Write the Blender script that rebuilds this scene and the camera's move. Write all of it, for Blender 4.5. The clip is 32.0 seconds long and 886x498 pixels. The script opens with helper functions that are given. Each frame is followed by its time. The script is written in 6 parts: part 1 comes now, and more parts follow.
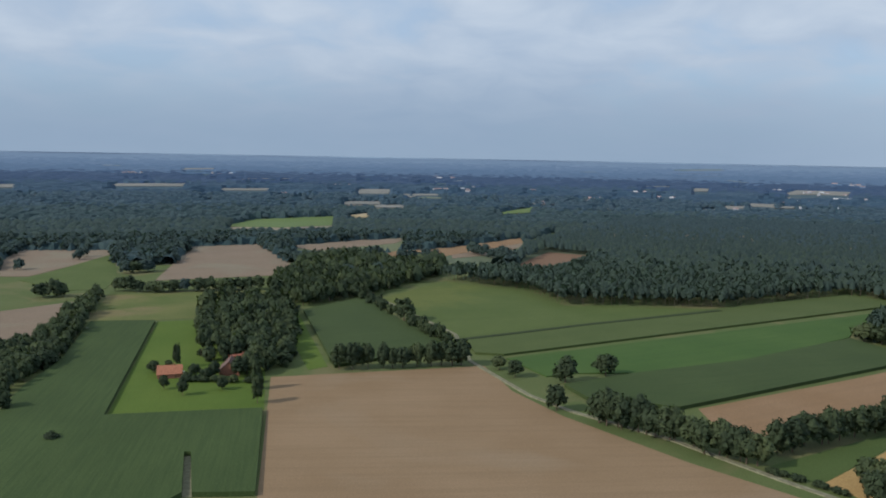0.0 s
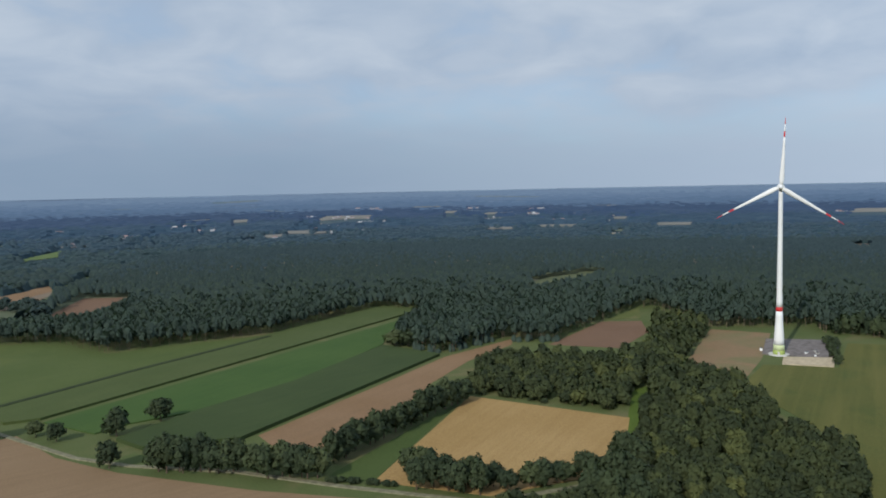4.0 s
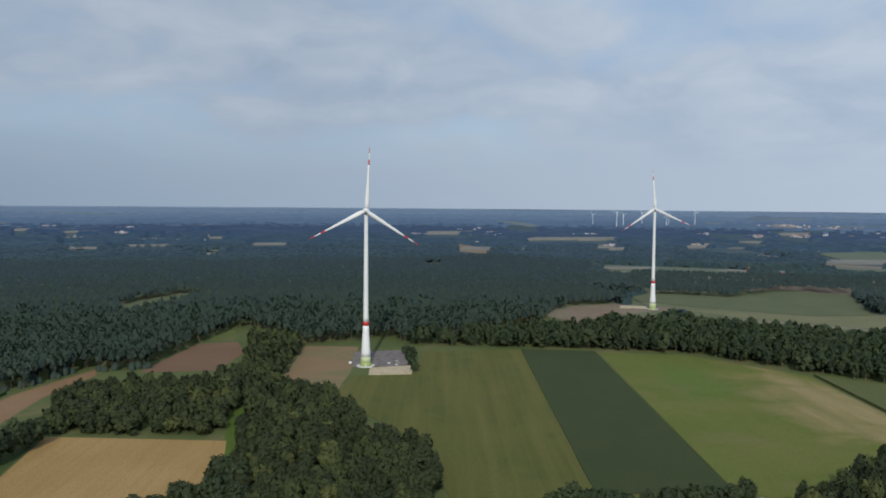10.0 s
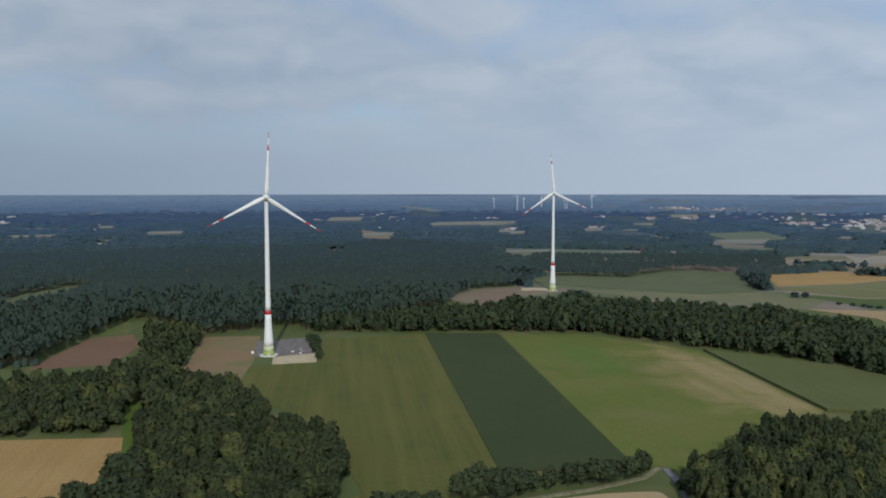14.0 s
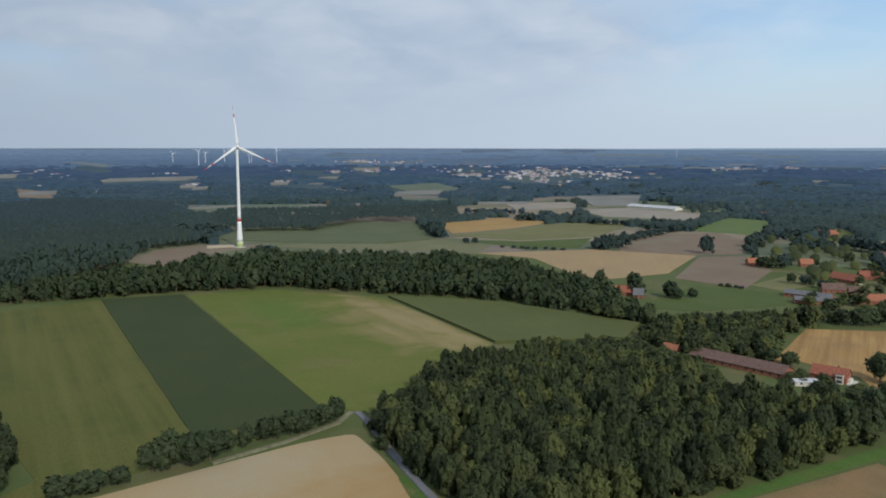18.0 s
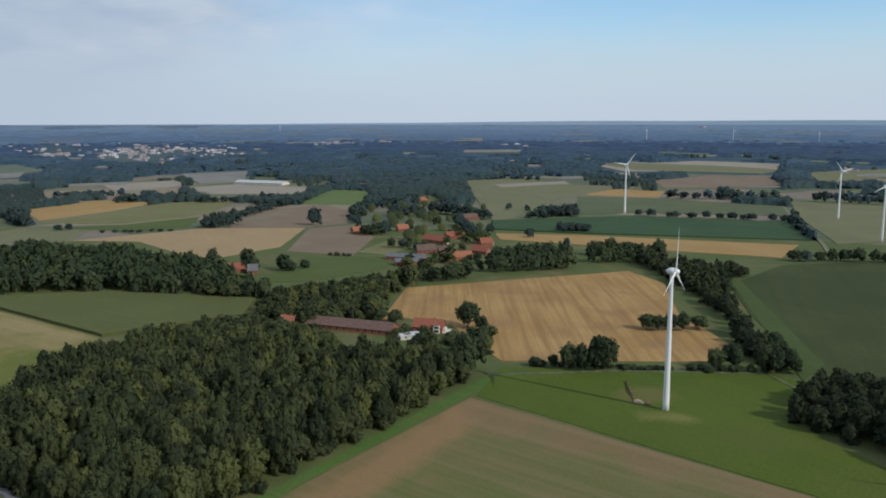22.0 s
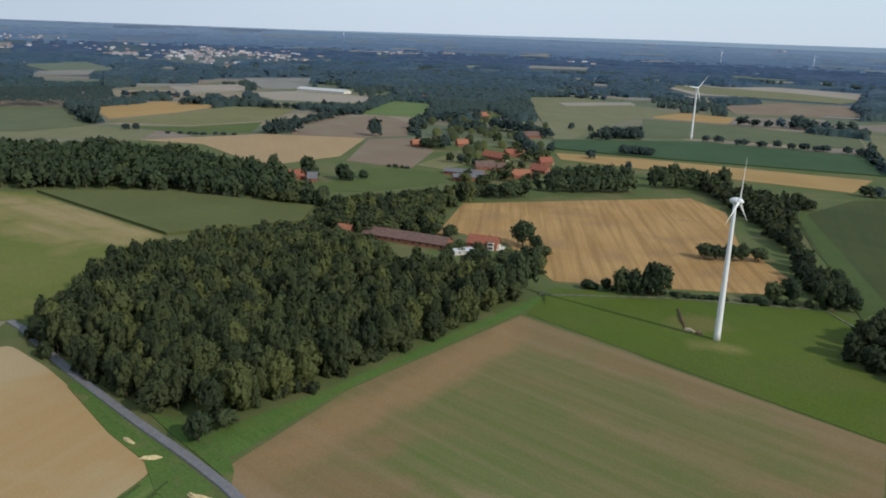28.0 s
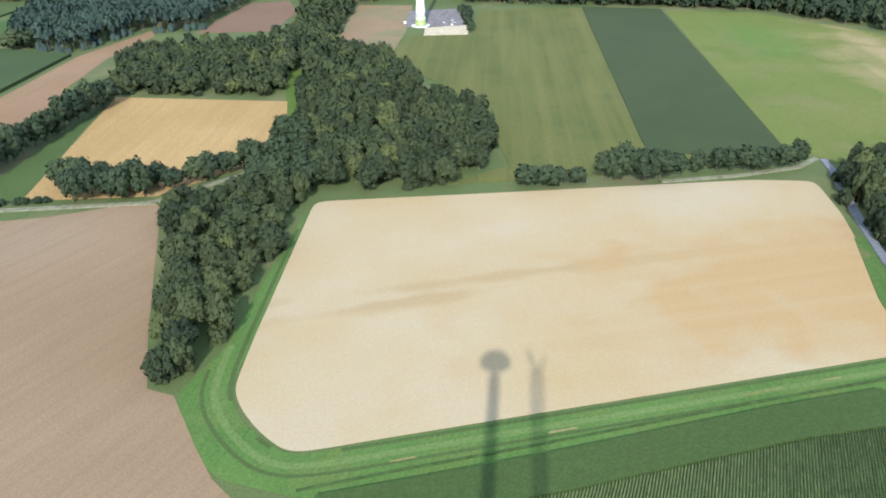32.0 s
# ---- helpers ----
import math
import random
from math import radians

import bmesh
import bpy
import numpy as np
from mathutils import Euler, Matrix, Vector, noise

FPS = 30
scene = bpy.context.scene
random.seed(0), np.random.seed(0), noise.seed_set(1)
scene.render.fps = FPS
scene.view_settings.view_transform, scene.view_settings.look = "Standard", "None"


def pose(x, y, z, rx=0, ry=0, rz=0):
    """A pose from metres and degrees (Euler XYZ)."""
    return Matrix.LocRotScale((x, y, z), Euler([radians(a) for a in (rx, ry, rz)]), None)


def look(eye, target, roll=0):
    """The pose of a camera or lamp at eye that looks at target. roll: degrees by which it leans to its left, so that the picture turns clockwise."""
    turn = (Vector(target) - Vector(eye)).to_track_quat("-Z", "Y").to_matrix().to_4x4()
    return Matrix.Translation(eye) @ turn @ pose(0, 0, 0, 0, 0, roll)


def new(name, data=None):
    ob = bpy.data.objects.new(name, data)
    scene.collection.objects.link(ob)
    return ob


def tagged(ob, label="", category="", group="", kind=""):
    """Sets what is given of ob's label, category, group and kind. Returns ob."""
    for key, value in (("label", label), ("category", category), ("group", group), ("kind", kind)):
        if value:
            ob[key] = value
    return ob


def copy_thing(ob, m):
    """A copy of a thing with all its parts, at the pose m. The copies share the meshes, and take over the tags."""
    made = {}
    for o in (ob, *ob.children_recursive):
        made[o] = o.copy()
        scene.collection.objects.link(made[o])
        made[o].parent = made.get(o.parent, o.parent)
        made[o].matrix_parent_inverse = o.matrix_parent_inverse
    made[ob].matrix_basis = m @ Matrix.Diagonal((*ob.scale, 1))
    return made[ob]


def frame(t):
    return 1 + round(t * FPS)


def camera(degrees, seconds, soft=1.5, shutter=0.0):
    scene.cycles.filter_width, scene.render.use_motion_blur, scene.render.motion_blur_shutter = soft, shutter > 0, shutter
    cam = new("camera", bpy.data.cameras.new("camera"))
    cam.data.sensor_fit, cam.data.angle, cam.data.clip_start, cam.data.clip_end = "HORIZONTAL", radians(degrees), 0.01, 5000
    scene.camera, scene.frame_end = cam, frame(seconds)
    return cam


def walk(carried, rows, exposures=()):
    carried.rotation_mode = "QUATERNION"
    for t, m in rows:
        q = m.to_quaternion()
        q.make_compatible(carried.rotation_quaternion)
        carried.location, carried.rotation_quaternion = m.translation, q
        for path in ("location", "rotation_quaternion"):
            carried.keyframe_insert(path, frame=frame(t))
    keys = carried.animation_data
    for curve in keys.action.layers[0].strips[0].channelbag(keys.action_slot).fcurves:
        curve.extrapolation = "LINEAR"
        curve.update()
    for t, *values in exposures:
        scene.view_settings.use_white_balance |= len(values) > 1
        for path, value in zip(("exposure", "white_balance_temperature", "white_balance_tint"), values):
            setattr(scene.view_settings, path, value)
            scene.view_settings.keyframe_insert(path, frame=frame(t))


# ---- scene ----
cam = camera(58.325, 32.0, soft=1.9)
PATH = [
    (0.0, pose(0.000, 0.000, 138.100, 83.177, -1.061, 0.200)),
    (0.5, pose(0.000, 0.000, 138.093, 84.270, -0.629, -2.710)),
    (1.0, pose(0.000, 0.000, 138.085, 85.349, -0.572, -7.156)),
    (1.5, pose(0.000, 0.000, 138.077, 84.666, -0.097, -11.650)),
    (2.0, pose(0.000, 0.000, 138.070, 85.254, 0.188, -17.055)),
    (2.5, pose(0.000, 0.000, 138.000, 85.199, 0.228, -21.845)),
    (3.0, pose(0.102, 0.000, 137.895, 83.445, 0.402, -28.059)),
    (3.5, pose(0.240, 0.000, 137.860, 84.321, 1.122, -30.033)),
    (5.5, pose(0.300, 0.000, 137.900, 88.123, 0.079, -43.885)),
    (6.0, pose(0.300, 0.000, 137.900, 86.957, -0.543, -48.370)),
    (6.5, pose(0.300, 0.000, 137.900, 87.699, -0.671, -52.019)),
    (7.0, pose(0.300, 0.000, 137.900, 85.488, -0.361, -55.565)),
    (7.5, pose(0.300, 0.000, 137.900, 85.048, 0.097, -56.073)),
    (8.0, pose(0.300, 0.000, 137.900, 85.334, 0.241, -56.770)),
    (8.5, pose(0.300, 0.000, 137.900, 85.772, 0.315, -57.502)),
    (9.0, pose(0.300, 0.000, 137.900, 85.843, 0.543, -58.234)),
    (9.5, pose(0.300, 0.000, 137.900, 86.157, -0.703, -59.395)),
    (10.0, pose(0.300, 0.000, 137.900, 86.773, -0.461, -60.681)),
    (10.5, pose(0.300, 0.000, 137.900, 86.219, -0.732, -60.939)),
    (11.0, pose(0.300, 0.000, 137.900, 86.601, 0.513, -59.106)),
    (11.5, pose(0.300, 0.000, 137.900, 84.994, -0.986, -59.422)),
    (12.0, pose(0.300, 0.000, 137.900, 87.958, -1.181, -59.946)),
    (12.5, pose(0.300, 0.000, 137.900, 89.618, -0.648, -59.328)),
    (13.0, pose(0.300, 0.000, 137.900, 87.755, -0.545, -61.103)),
    (13.5, pose(0.300, 0.000, 137.900, 86.663, 0.053, -64.102)),
    (14.0, pose(0.300, 0.000, 137.900, 85.749, 0.021, -67.693)),
    (14.5, pose(0.300, 0.000, 137.900, 85.533, -0.107, -72.386)),
    (15.0, pose(0.300, 0.000, 137.900, 85.005, -0.464, -77.006)),
    (15.5, pose(0.300, 0.000, 137.900, 84.486, -0.754, -82.501)),
    (17.5, pose(0.300, 0.000, 137.900, 81.130, -0.330, -91.336)),
    (18.0, pose(0.300, 0.000, 137.900, 82.464, -0.083, -90.042)),
    (18.5, pose(0.300, 0.000, 137.900, 83.152, -0.461, -90.968)),
    (19.0, pose(0.300, 0.000, 137.900, 82.300, 0.494, -98.477)),
    (19.5, pose(0.300, 0.000, 137.900, 80.611, 0.472, -101.927)),
    (20.0, pose(0.300, 0.000, 137.900, 80.701, 0.274, -103.379)),
    (20.5, pose(0.300, 0.000, 137.900, 80.977, 0.069, -107.601)),
    (21.0, pose(0.300, 0.000, 137.900, 81.184, 0.027, -111.016)),
    (21.5, pose(0.300, 0.000, 137.900, 80.835, -0.049, -114.984)),
    (22.0, pose(0.300, 0.000, 137.900, 80.734, 0.063, -117.821)),
    (22.5, pose(0.300, 0.000, 137.900, 81.339, -0.024, -122.140)),
    (23.0, pose(0.300, 0.000, 137.900, 82.857, -0.091, -125.569)),
    (23.5, pose(0.300, 0.000, 137.900, 84.598, -0.321, -129.286)),
    (24.0, pose(0.300, 0.000, 137.900, 85.780, -0.488, -131.958)),
    (24.5, pose(0.300, 0.000, 137.900, 86.999, -0.899, -133.959)),
    (26.5, pose(0.300, 0.000, 137.900, 89.457, -1.025, -137.161)),
    (27.0, pose(0.300, 0.000, 137.900, 86.811, -1.123, -130.390)),
    (27.5, pose(0.300, 0.000, 137.900, 81.730, -1.508, -121.590)),
    (28.0, pose(0.300, 0.000, 137.900, 74.600, -2.075, -113.197)),
    (28.5, pose(0.300, 0.000, 137.900, 64.200, -4.065, -106.782)),
    (29.0, pose(0.300, 0.000, 137.900, 56.564, -2.903, -99.287)),
    (29.5, pose(0.300, 0.000, 137.900, 53.728, -1.631, -94.422)),
    (30.0, pose(0.300, 0.000, 137.900, 54.611, -1.070, -90.443)),
    (30.5, pose(0.300, 0.000, 137.900, 56.377, -0.901, -85.957)),
    (31.0, pose(0.300, 0.000, 137.900, 58.220, -0.889, -77.617)),
    (31.5, pose(0.300, 0.000, 137.900, 60.203, -0.364, -65.747)),
    (32.0, pose(0.300, 0.000, 137.900, 62.687, 0.567, -56.856)),
]
EXPOSURES = [(0, 0.10, 6400, 10), (5.5, -0.1, 6450, 10), (9.0, -0.23, 6450, 10), (13.0, -0.28, 6350, 10), (15.0, -0.38, 6450, 10), (17.5, -0.17, 6450, 10), (20.0, -0.22, 6450, 10), (24.0, -0.22, 6350, 10), (27.0, -0.4, 6250, 10), (28.0, -0.05, 6500, 10),
             (28.5, 0.5, 6600, 10), (29.0, 1.07, 6400, 10), (30.0, 1.1, 5600, 10), (31.0, 1.13, 5550, 10), (32.0, 1.15, 5750, 10)]
walk(cam, PATH, EXPOSURES)

# ---- world and sun ----
CIRRUS = (156.5, 6.9)
SUN_AZ, SUN_EL = 242.1, 34.4
SKY_STRENGTH, SUN_STRENGTH = 0.125, 2.7


def build_world():
    world = bpy.data.worlds.new("sky")
    scene.world = world
    world.use_nodes = True
    nt = world.node_tree
    nt.nodes.clear()
    N = nt.nodes.new
    L = nt.links.new
    out, bg = N("ShaderNodeOutputWorld"), N("ShaderNodeBackground")
    sky = N("ShaderNodeTexSky")
    sky.sky_type, sky.sun_disc = "NISHITA", False
    sky.sun_elevation, sky.sun_rotation = radians(SUN_EL), radians(SUN_AZ)
    sky.air_density, sky.dust_density, sky.ozone_density = 1.0, 0.6, 2.0
    clear = N("ShaderNodeMix"); clear.data_type, clear.blend_type = "RGBA", "MULTIPLY"
    clear.inputs["Factor"].default_value = 1.0
    clear.inputs["B"].default_value = (1.03, 1.27, 1.42, 1)
    L(sky.outputs[0], clear.inputs["A"])
    co = N("ShaderNodeTexCoord")
    # cloud sheet: the view direction laid onto a flat layer high above
    sep = N("ShaderNodeSeparateXYZ")
    L(co.outputs["Generated"], sep.inputs[0])
    up = N("ShaderNodeMath"); up.operation = "MAXIMUM"; up.inputs[1].default_value = 0.0
    L(sep.outputs["Z"], up.inputs[0])
    den = N("ShaderNodeMath"); den.operation = "ADD"; den.inputs[1].default_value = 0.26
    L(up.outputs[0], den.inputs[0])
    dx = N("ShaderNodeMath"); dx.operation = "DIVIDE"
    dy = N("ShaderNodeMath"); dy.operation = "DIVIDE"
    L(sep.outputs["X"], dx.inputs[0]); L(den.outputs[0], dx.inputs[1])
    L(sep.outputs["Y"], dy.inputs[0]); L(den.outputs[0], dy.inputs[1])
    flat = N("ShaderNodeCombineXYZ")
    L(dx.outputs[0], flat.inputs[0]); L(dy.outputs[0], flat.inputs[1])
    big = N("ShaderNodeTexNoise"); big.inputs["Scale"].default_value = 0.55; big.inputs["Detail"].default_value = 4
    small = N("ShaderNodeTexNoise"); small.inputs["Scale"].default_value = 3.6; small.inputs["Detail"].default_value = 7
    small.inputs["Distortion"].default_value = 0.4
    L(flat.outputs[0], big.inputs["Vector"]); L(flat.outputs[0], small.inputs["Vector"])
    # cloud cover thins out toward the south-east
    cover = N("ShaderNodeVectorMath"); cover.operation = "DOT_PRODUCT"
    cover.inputs[1].default_value = (-0.62, 0.75, 0)
    L(co.outputs["Generated"], cover.inputs[0])
    cr = N("ShaderNodeMapRange"); cr.inputs[1].default_value = -0.985; cr.inputs[2].default_value = -0.66
    cr.inputs[3].default_value = -0.13; cr.inputs[4].default_value = 0.46
    L(cover.outputs["Value"], cr.inputs[0])
    mixn = N("ShaderNodeMath"); mixn.operation = "ADD"
    sc = N("ShaderNodeMath"); sc.operation = "MULTIPLY"; sc.inputs[1].default_value = 0.27
    L(small.outputs[0], sc.inputs[0])
    sb = N("ShaderNodeMath"); sb.operation = "MULTIPLY"; sb.inputs[1].default_value = 0.75
    L(big.outputs[0], sb.inputs[0])
    L(sc.outputs[0], mixn.inputs[0]); L(sb.outputs[0], mixn.inputs[1])
    mask = N("ShaderNodeMath"); mask.operation = "ADD"
    L(mixn.outputs[0], mask.inputs[0]); L(cr.outputs[0], mask.inputs[1])
    ramp = N("ShaderNodeMapRange"); ramp.inputs[1].default_value = 0.40; ramp.inputs[2].default_value = 0.98
    L(mask.outputs[0], ramp.inputs[0])
    tone = N("ShaderNodeMapRange"); tone.inputs[1].default_value = 0.32; tone.inputs[2].default_value = 0.72
    L(small.outputs[0], tone.inputs[0])
    ctone = N("ShaderNodeMix"); ctone.data_type = "RGBA"
    ctone.inputs["A"].default_value = (3.0, 3.77, 4.83, 1); ctone.inputs["B"].default_value = (4.15, 4.78, 5.58, 1)
    L(tone.outputs[0], ctone.inputs["Factor"])
    # brighter veil where the sheet thins
    glow = N("ShaderNodeMapRange"); glow.inputs[1].default_value = -0.92; glow.inputs[2].default_value = 0.05
    glow.inputs[3].default_value = 1.24; glow.inputs[4].default_value = 1.0
    L(cover.outputs["Value"], glow.inputs[0])
    veil = N("ShaderNodeVectorMath"); veil.operation = "SCALE"
    L(ctone.outputs["Result"], veil.inputs[0]); L(glow.outputs[0], veil.inputs["Scale"])
    mx = N("ShaderNodeMix"); mx.data_type = "RGBA"
    L(ramp.outputs[0], mx.inputs["Factor"]); L(clear.outputs["Result"], mx.inputs["A"]); L(veil.outputs[0], mx.inputs["B"])
    # one streak of cirrus in the south-east
    caz, cel = radians(CIRRUS[0]), radians(CIRRUS[1])
    east = Vector((math.cos(caz), -math.sin(caz), 0))
    high = Vector((-math.sin(caz) * math.sin(cel), -math.cos(caz) * math.sin(cel), math.cos(cel)))
    terms = []
    for axis, size in ((east, 0.11), (high, 0.011)):
        dp = N("ShaderNodeVectorMath"); dp.operation = "DOT_PRODUCT"; dp.inputs[1].default_value = axis
        L(co.outputs["Generated"], dp.inputs[0])
        if axis is high:
            wob = N("ShaderNodeMath"); wob.operation = "MULTIPLY_ADD"; wob.inputs[1].default_value = 0.035; wob.inputs[2].default_value = -0.0175
            L(small.outputs[0], wob.inputs[0])
            sh = N("ShaderNodeMath"); sh.operation = "ADD"
            L(dp.outputs["Value"], sh.inputs[0]); L(wob.outputs[0], sh.inputs[1])
            src = sh.outputs[0]
        else:
            src = dp.outputs["Value"]
        sq = N("ShaderNodeMath"); sq.operation = "DIVIDE"; sq.inputs[1].default_value = size
        L(src, sq.inputs[0])
        pw = N("ShaderNodeMath"); pw.operation = "POWER"; pw.inputs[1].default_value = 2.0
        L(sq.outputs[0], pw.inputs[0])
        terms.append(pw.outputs[0])
    tot = N("ShaderNodeMath"); tot.operation = "ADD"
    L(terms[0], tot.inputs[0]); L(terms[1], tot.inputs[1])
    fade = N("ShaderNodeMapRange"); fade.inputs[1].default_value = 0.0; fade.inputs[2].default_value = 2.2
    fade.inputs[3].default_value = 0.8; fade.inputs[4].default_value = 0.0; fade.interpolation_type = "SMOOTHSTEP"
    L(tot.outputs[0], fade.inputs[0])
    front = N("ShaderNodeVectorMath"); front.operation = "DOT_PRODUCT"; front.inputs[1].default_value = (math.sin(caz), math.cos(caz), 0)
    L(co.outputs["Generated"], front.inputs[0])
    fr2 = N("ShaderNodeMath"); fr2.operation = "GREATER_THAN"; fr2.inputs[1].default_value = 0.0
    L(front.outputs["Value"], fr2.inputs[0])
    both = N("ShaderNodeMath"); both.operation = "MULTIPLY"
    L(fade.outputs[0], both.inputs[0]); L(fr2.outputs[0], both.inputs[1])
    ci = N("ShaderNodeMix"); ci.data_type = "RGBA"; ci.inputs["B"].default_value = (7.6, 8.0, 8.4, 1)
    L(both.outputs[0], ci.inputs["Factor"]); L(mx.outputs["Result"], ci.inputs["A"])
    mx = ci
    # milky air close to the horizon
    low = N("ShaderNodeMapRange"); low.inputs[1].default_value = 0.0; low.inputs[2].default_value = 0.17
    low.inputs[3].default_value = 0.92; low.inputs[4].default_value = 0.0; low.interpolation_type = "SMOOTHERSTEP"
    L(sep.outputs["Z"], low.inputs[0])
    side = N("ShaderNodeMapRange"); side.inputs[1].default_value = -0.9; side.inputs[2].default_value = 0.5
    L(cover.outputs["Value"], side.inputs[0])
    milk = N("ShaderNodeMix"); milk.data_type = "RGBA"
    milk.inputs["A"].default_value = (4.9, 5.7, 6.7, 1); milk.inputs["B"].default_value = (2.05, 2.78, 3.75, 1)
    L(side.outputs[0], milk.inputs["Factor"])
    hz = N("ShaderNodeMix"); hz.data_type = "RGBA"
    L(low.outputs[0], hz.inputs["Factor"]); L(mx.outputs["Result"], hz.inputs["A"]); L(milk.outputs["Result"], hz.inputs["B"])
    L(hz.outputs["Result"], bg.inputs["Color"])
    bg.inputs["Strength"].default_value = SKY_STRENGTH
    L(bg.outputs[0], out.inputs[0])


build_world()
lamp = bpy.data.lights.new("sun", "SUN")
lamp.energy, lamp.angle, lamp.color = SUN_STRENGTH, radians(0.55), (1.0, 0.95, 0.86)
sun = new("sun", lamp)
_a, _e = radians(SUN_AZ), radians(SUN_EL)
SUN_DIR = Vector((math.sin(_a) * math.cos(_e), math.cos(_a) * math.cos(_e), math.sin(_e)))
sun.matrix_world = look(SUN_DIR * 400, (0, 0, 0))


# ---- materials ----
def base_material(name, rough=0.9, metal=0.0):
    m = bpy.data.materials.new(name)
    m.use_nodes = True
    b = m.node_tree.nodes["Principled BSDF"]
    b.inputs["Roughness"].default_value = rough
    b.inputs["Metallic"].default_value = metal
    b.inputs["Specular IOR Level"].default_value = 0.2
    return m, m.node_tree, b


def rgba(c):
    return (*c, 1)


def noise_node(nt, vec, scale, detail=4, dist=0.0):
    n = nt.nodes.new("ShaderNodeTexNoise")
    n.inputs["Scale"].default_value, n.inputs["Detail"].default_value = scale, detail
    n.inputs["Distortion"].default_value = dist
    nt.links.new(vec, n.inputs["Vector"])
    return n.outputs[0]


def remap(nt, src, a, b, lo=0.0, hi=1.0):
    n = nt.nodes.new("ShaderNodeMapRange")
    for i, v in enumerate((a, b, lo, hi)):
        n.inputs[i + 1].default_value = v
    nt.links.new(src, n.inputs[0])
    return n.outputs[0]


def mix_rgb(nt, fac, a, b, kind="MIX"):
    n = nt.nodes.new("ShaderNodeMix")
    n.data_type, n.blend_type = "RGBA", kind
    if isinstance(fac, float):
        n.inputs["Factor"].default_value = fac
    else:
        nt.links.new(fac, n.inputs["Factor"])
    for key, v in (("A", a), ("B", b)):
        if isinstance(v, tuple):
            n.inputs[key].default_value = rgba(v)
        else:
            nt.links.new(v, n.inputs[key])
    return n.outputs["Result"]


def field_material(name, c1, c2, turn=0.0, stripe=None, patch=None, patch_scale=0.02, grain=0.35, bump=0.3, spots=()):
    """Two-tone field: wide drifts, fine grain, drive lines (width, strength, colour), patches of a third colour
    and soft worn or green spots (x, y, turn, length, width, strength, colour)."""
    m, nt, b = base_material(name, 0.95)
    co = nt.nodes.new("ShaderNodeTexCoord")
    mp = nt.nodes.new("ShaderNodeMapping")
    mp.inputs["Rotation"].default_value[2] = radians(-turn)
    nt.links.new(co.outputs["Object"], mp.inputs["Vector"])
    v = mp.outputs[0]
    col = mix_rgb(nt, remap(nt, noise_node(nt, v, 0.018, 5), 0.35, 0.68), c1, c2)
    if patch:
        col = mix_rgb(nt, remap(nt, noise_node(nt, v, patch_scale, 6, 0.6), 0.52, 0.66), col, patch)
    for sx, sy, sturn, slen, swid, sfac, scol in spots:
        sm = nt.nodes.new("ShaderNodeMapping")
        sm.vector_type = "TEXTURE"
        sm.inputs["Location"].default_value = (sx, sy, 0)
        sm.inputs["Rotation"].default_value[2] = radians(sturn)
        sm.inputs["Scale"].default_value = (slen, swid, 1e4)
        nt.links.new(co.outputs["Object"], sm.inputs["Vector"])
        ln = nt.nodes.new("ShaderNodeVectorMath")
        ln.operation = "LENGTH"
        nt.links.new(sm.outputs[0], ln.inputs[0])
        ad = nt.nodes.new("ShaderNodeMath")
        nt.links.new(ln.outputs["Value"], ad.inputs[0])
        nt.links.new(remap(nt, noise_node(nt, v, 0.035, 7, 0.5), 0.25, 0.75, -0.55, 0.55), ad.inputs[1])
        col = mix_rgb(nt, remap(nt, ad.outputs[0], 1.15, 0.45, 0.0, sfac), col, scol)
    if stripe:
        width, strength, scol = stripe
        st = nt.nodes.new("ShaderNodeMapping")
        st.inputs["Scale"].default_value = (0.05, 1, 1)
        nt.links.new(v, st.inputs["Vector"])
        s = remap(nt, noise_node(nt, st.outputs[0], 1.0 / width, 3), 0.42, 0.66, 0.0, strength)
        col = mix_rgb(nt, s, col, scol)
        w = nt.nodes.new("ShaderNodeTexWave")
        w.bands_direction = "Y"
        w.inputs["Scale"].default_value = 0.314 / width
        w.inputs["Distortion"].default_value = 0.6
        w.inputs["Detail Scale"].default_value = 0.3
        nt.links.new(v, w.inputs["Vector"])
        col = mix_rgb(nt, remap(nt, w.outputs["Fac"], 0.80, 0.98, 0.0, strength * 0.35), col, scol)
    fine = noise_node(nt, v, 1.3, 6)
    col = mix_rgb(nt, grain, col, mix_rgb(nt, 1.0, col, mix_rgb(nt, remap(nt, fine, 0.3, 0.7), (0.45, 0.45, 0.45), (1.6, 1.6, 1.6)), "MULTIPLY"))
    nt.links.new(col, b.inputs["Base Color"])
    bp = nt.nodes.new("ShaderNodeBump")
    bp.inputs["Strength"].default_value, bp.inputs["Distance"].default_value = bump, 0.4
    nt.links.new(fine, bp.inputs["Height"])
    nt.links.new(bp.outputs[0], b.inputs["Normal"])
    return m


def plain_material(name, c, rough=0.6, metal=0.0, var=0.25, scale=0.8):
    m, nt, b = base_material(name, rough, metal)
    co = nt.nodes.new("ShaderNodeTexCoord")
    n = noise_node(nt, co.outputs["Object"], scale, 5)
    lo = tuple(x * (1 - var) for x in c)
    hi = tuple(min(1, x * (1 + var)) for x in c)
    nt.links.new(mix_rgb(nt, remap(nt, n, 0.3, 0.7), lo, hi), b.inputs["Base Color"])
    return m


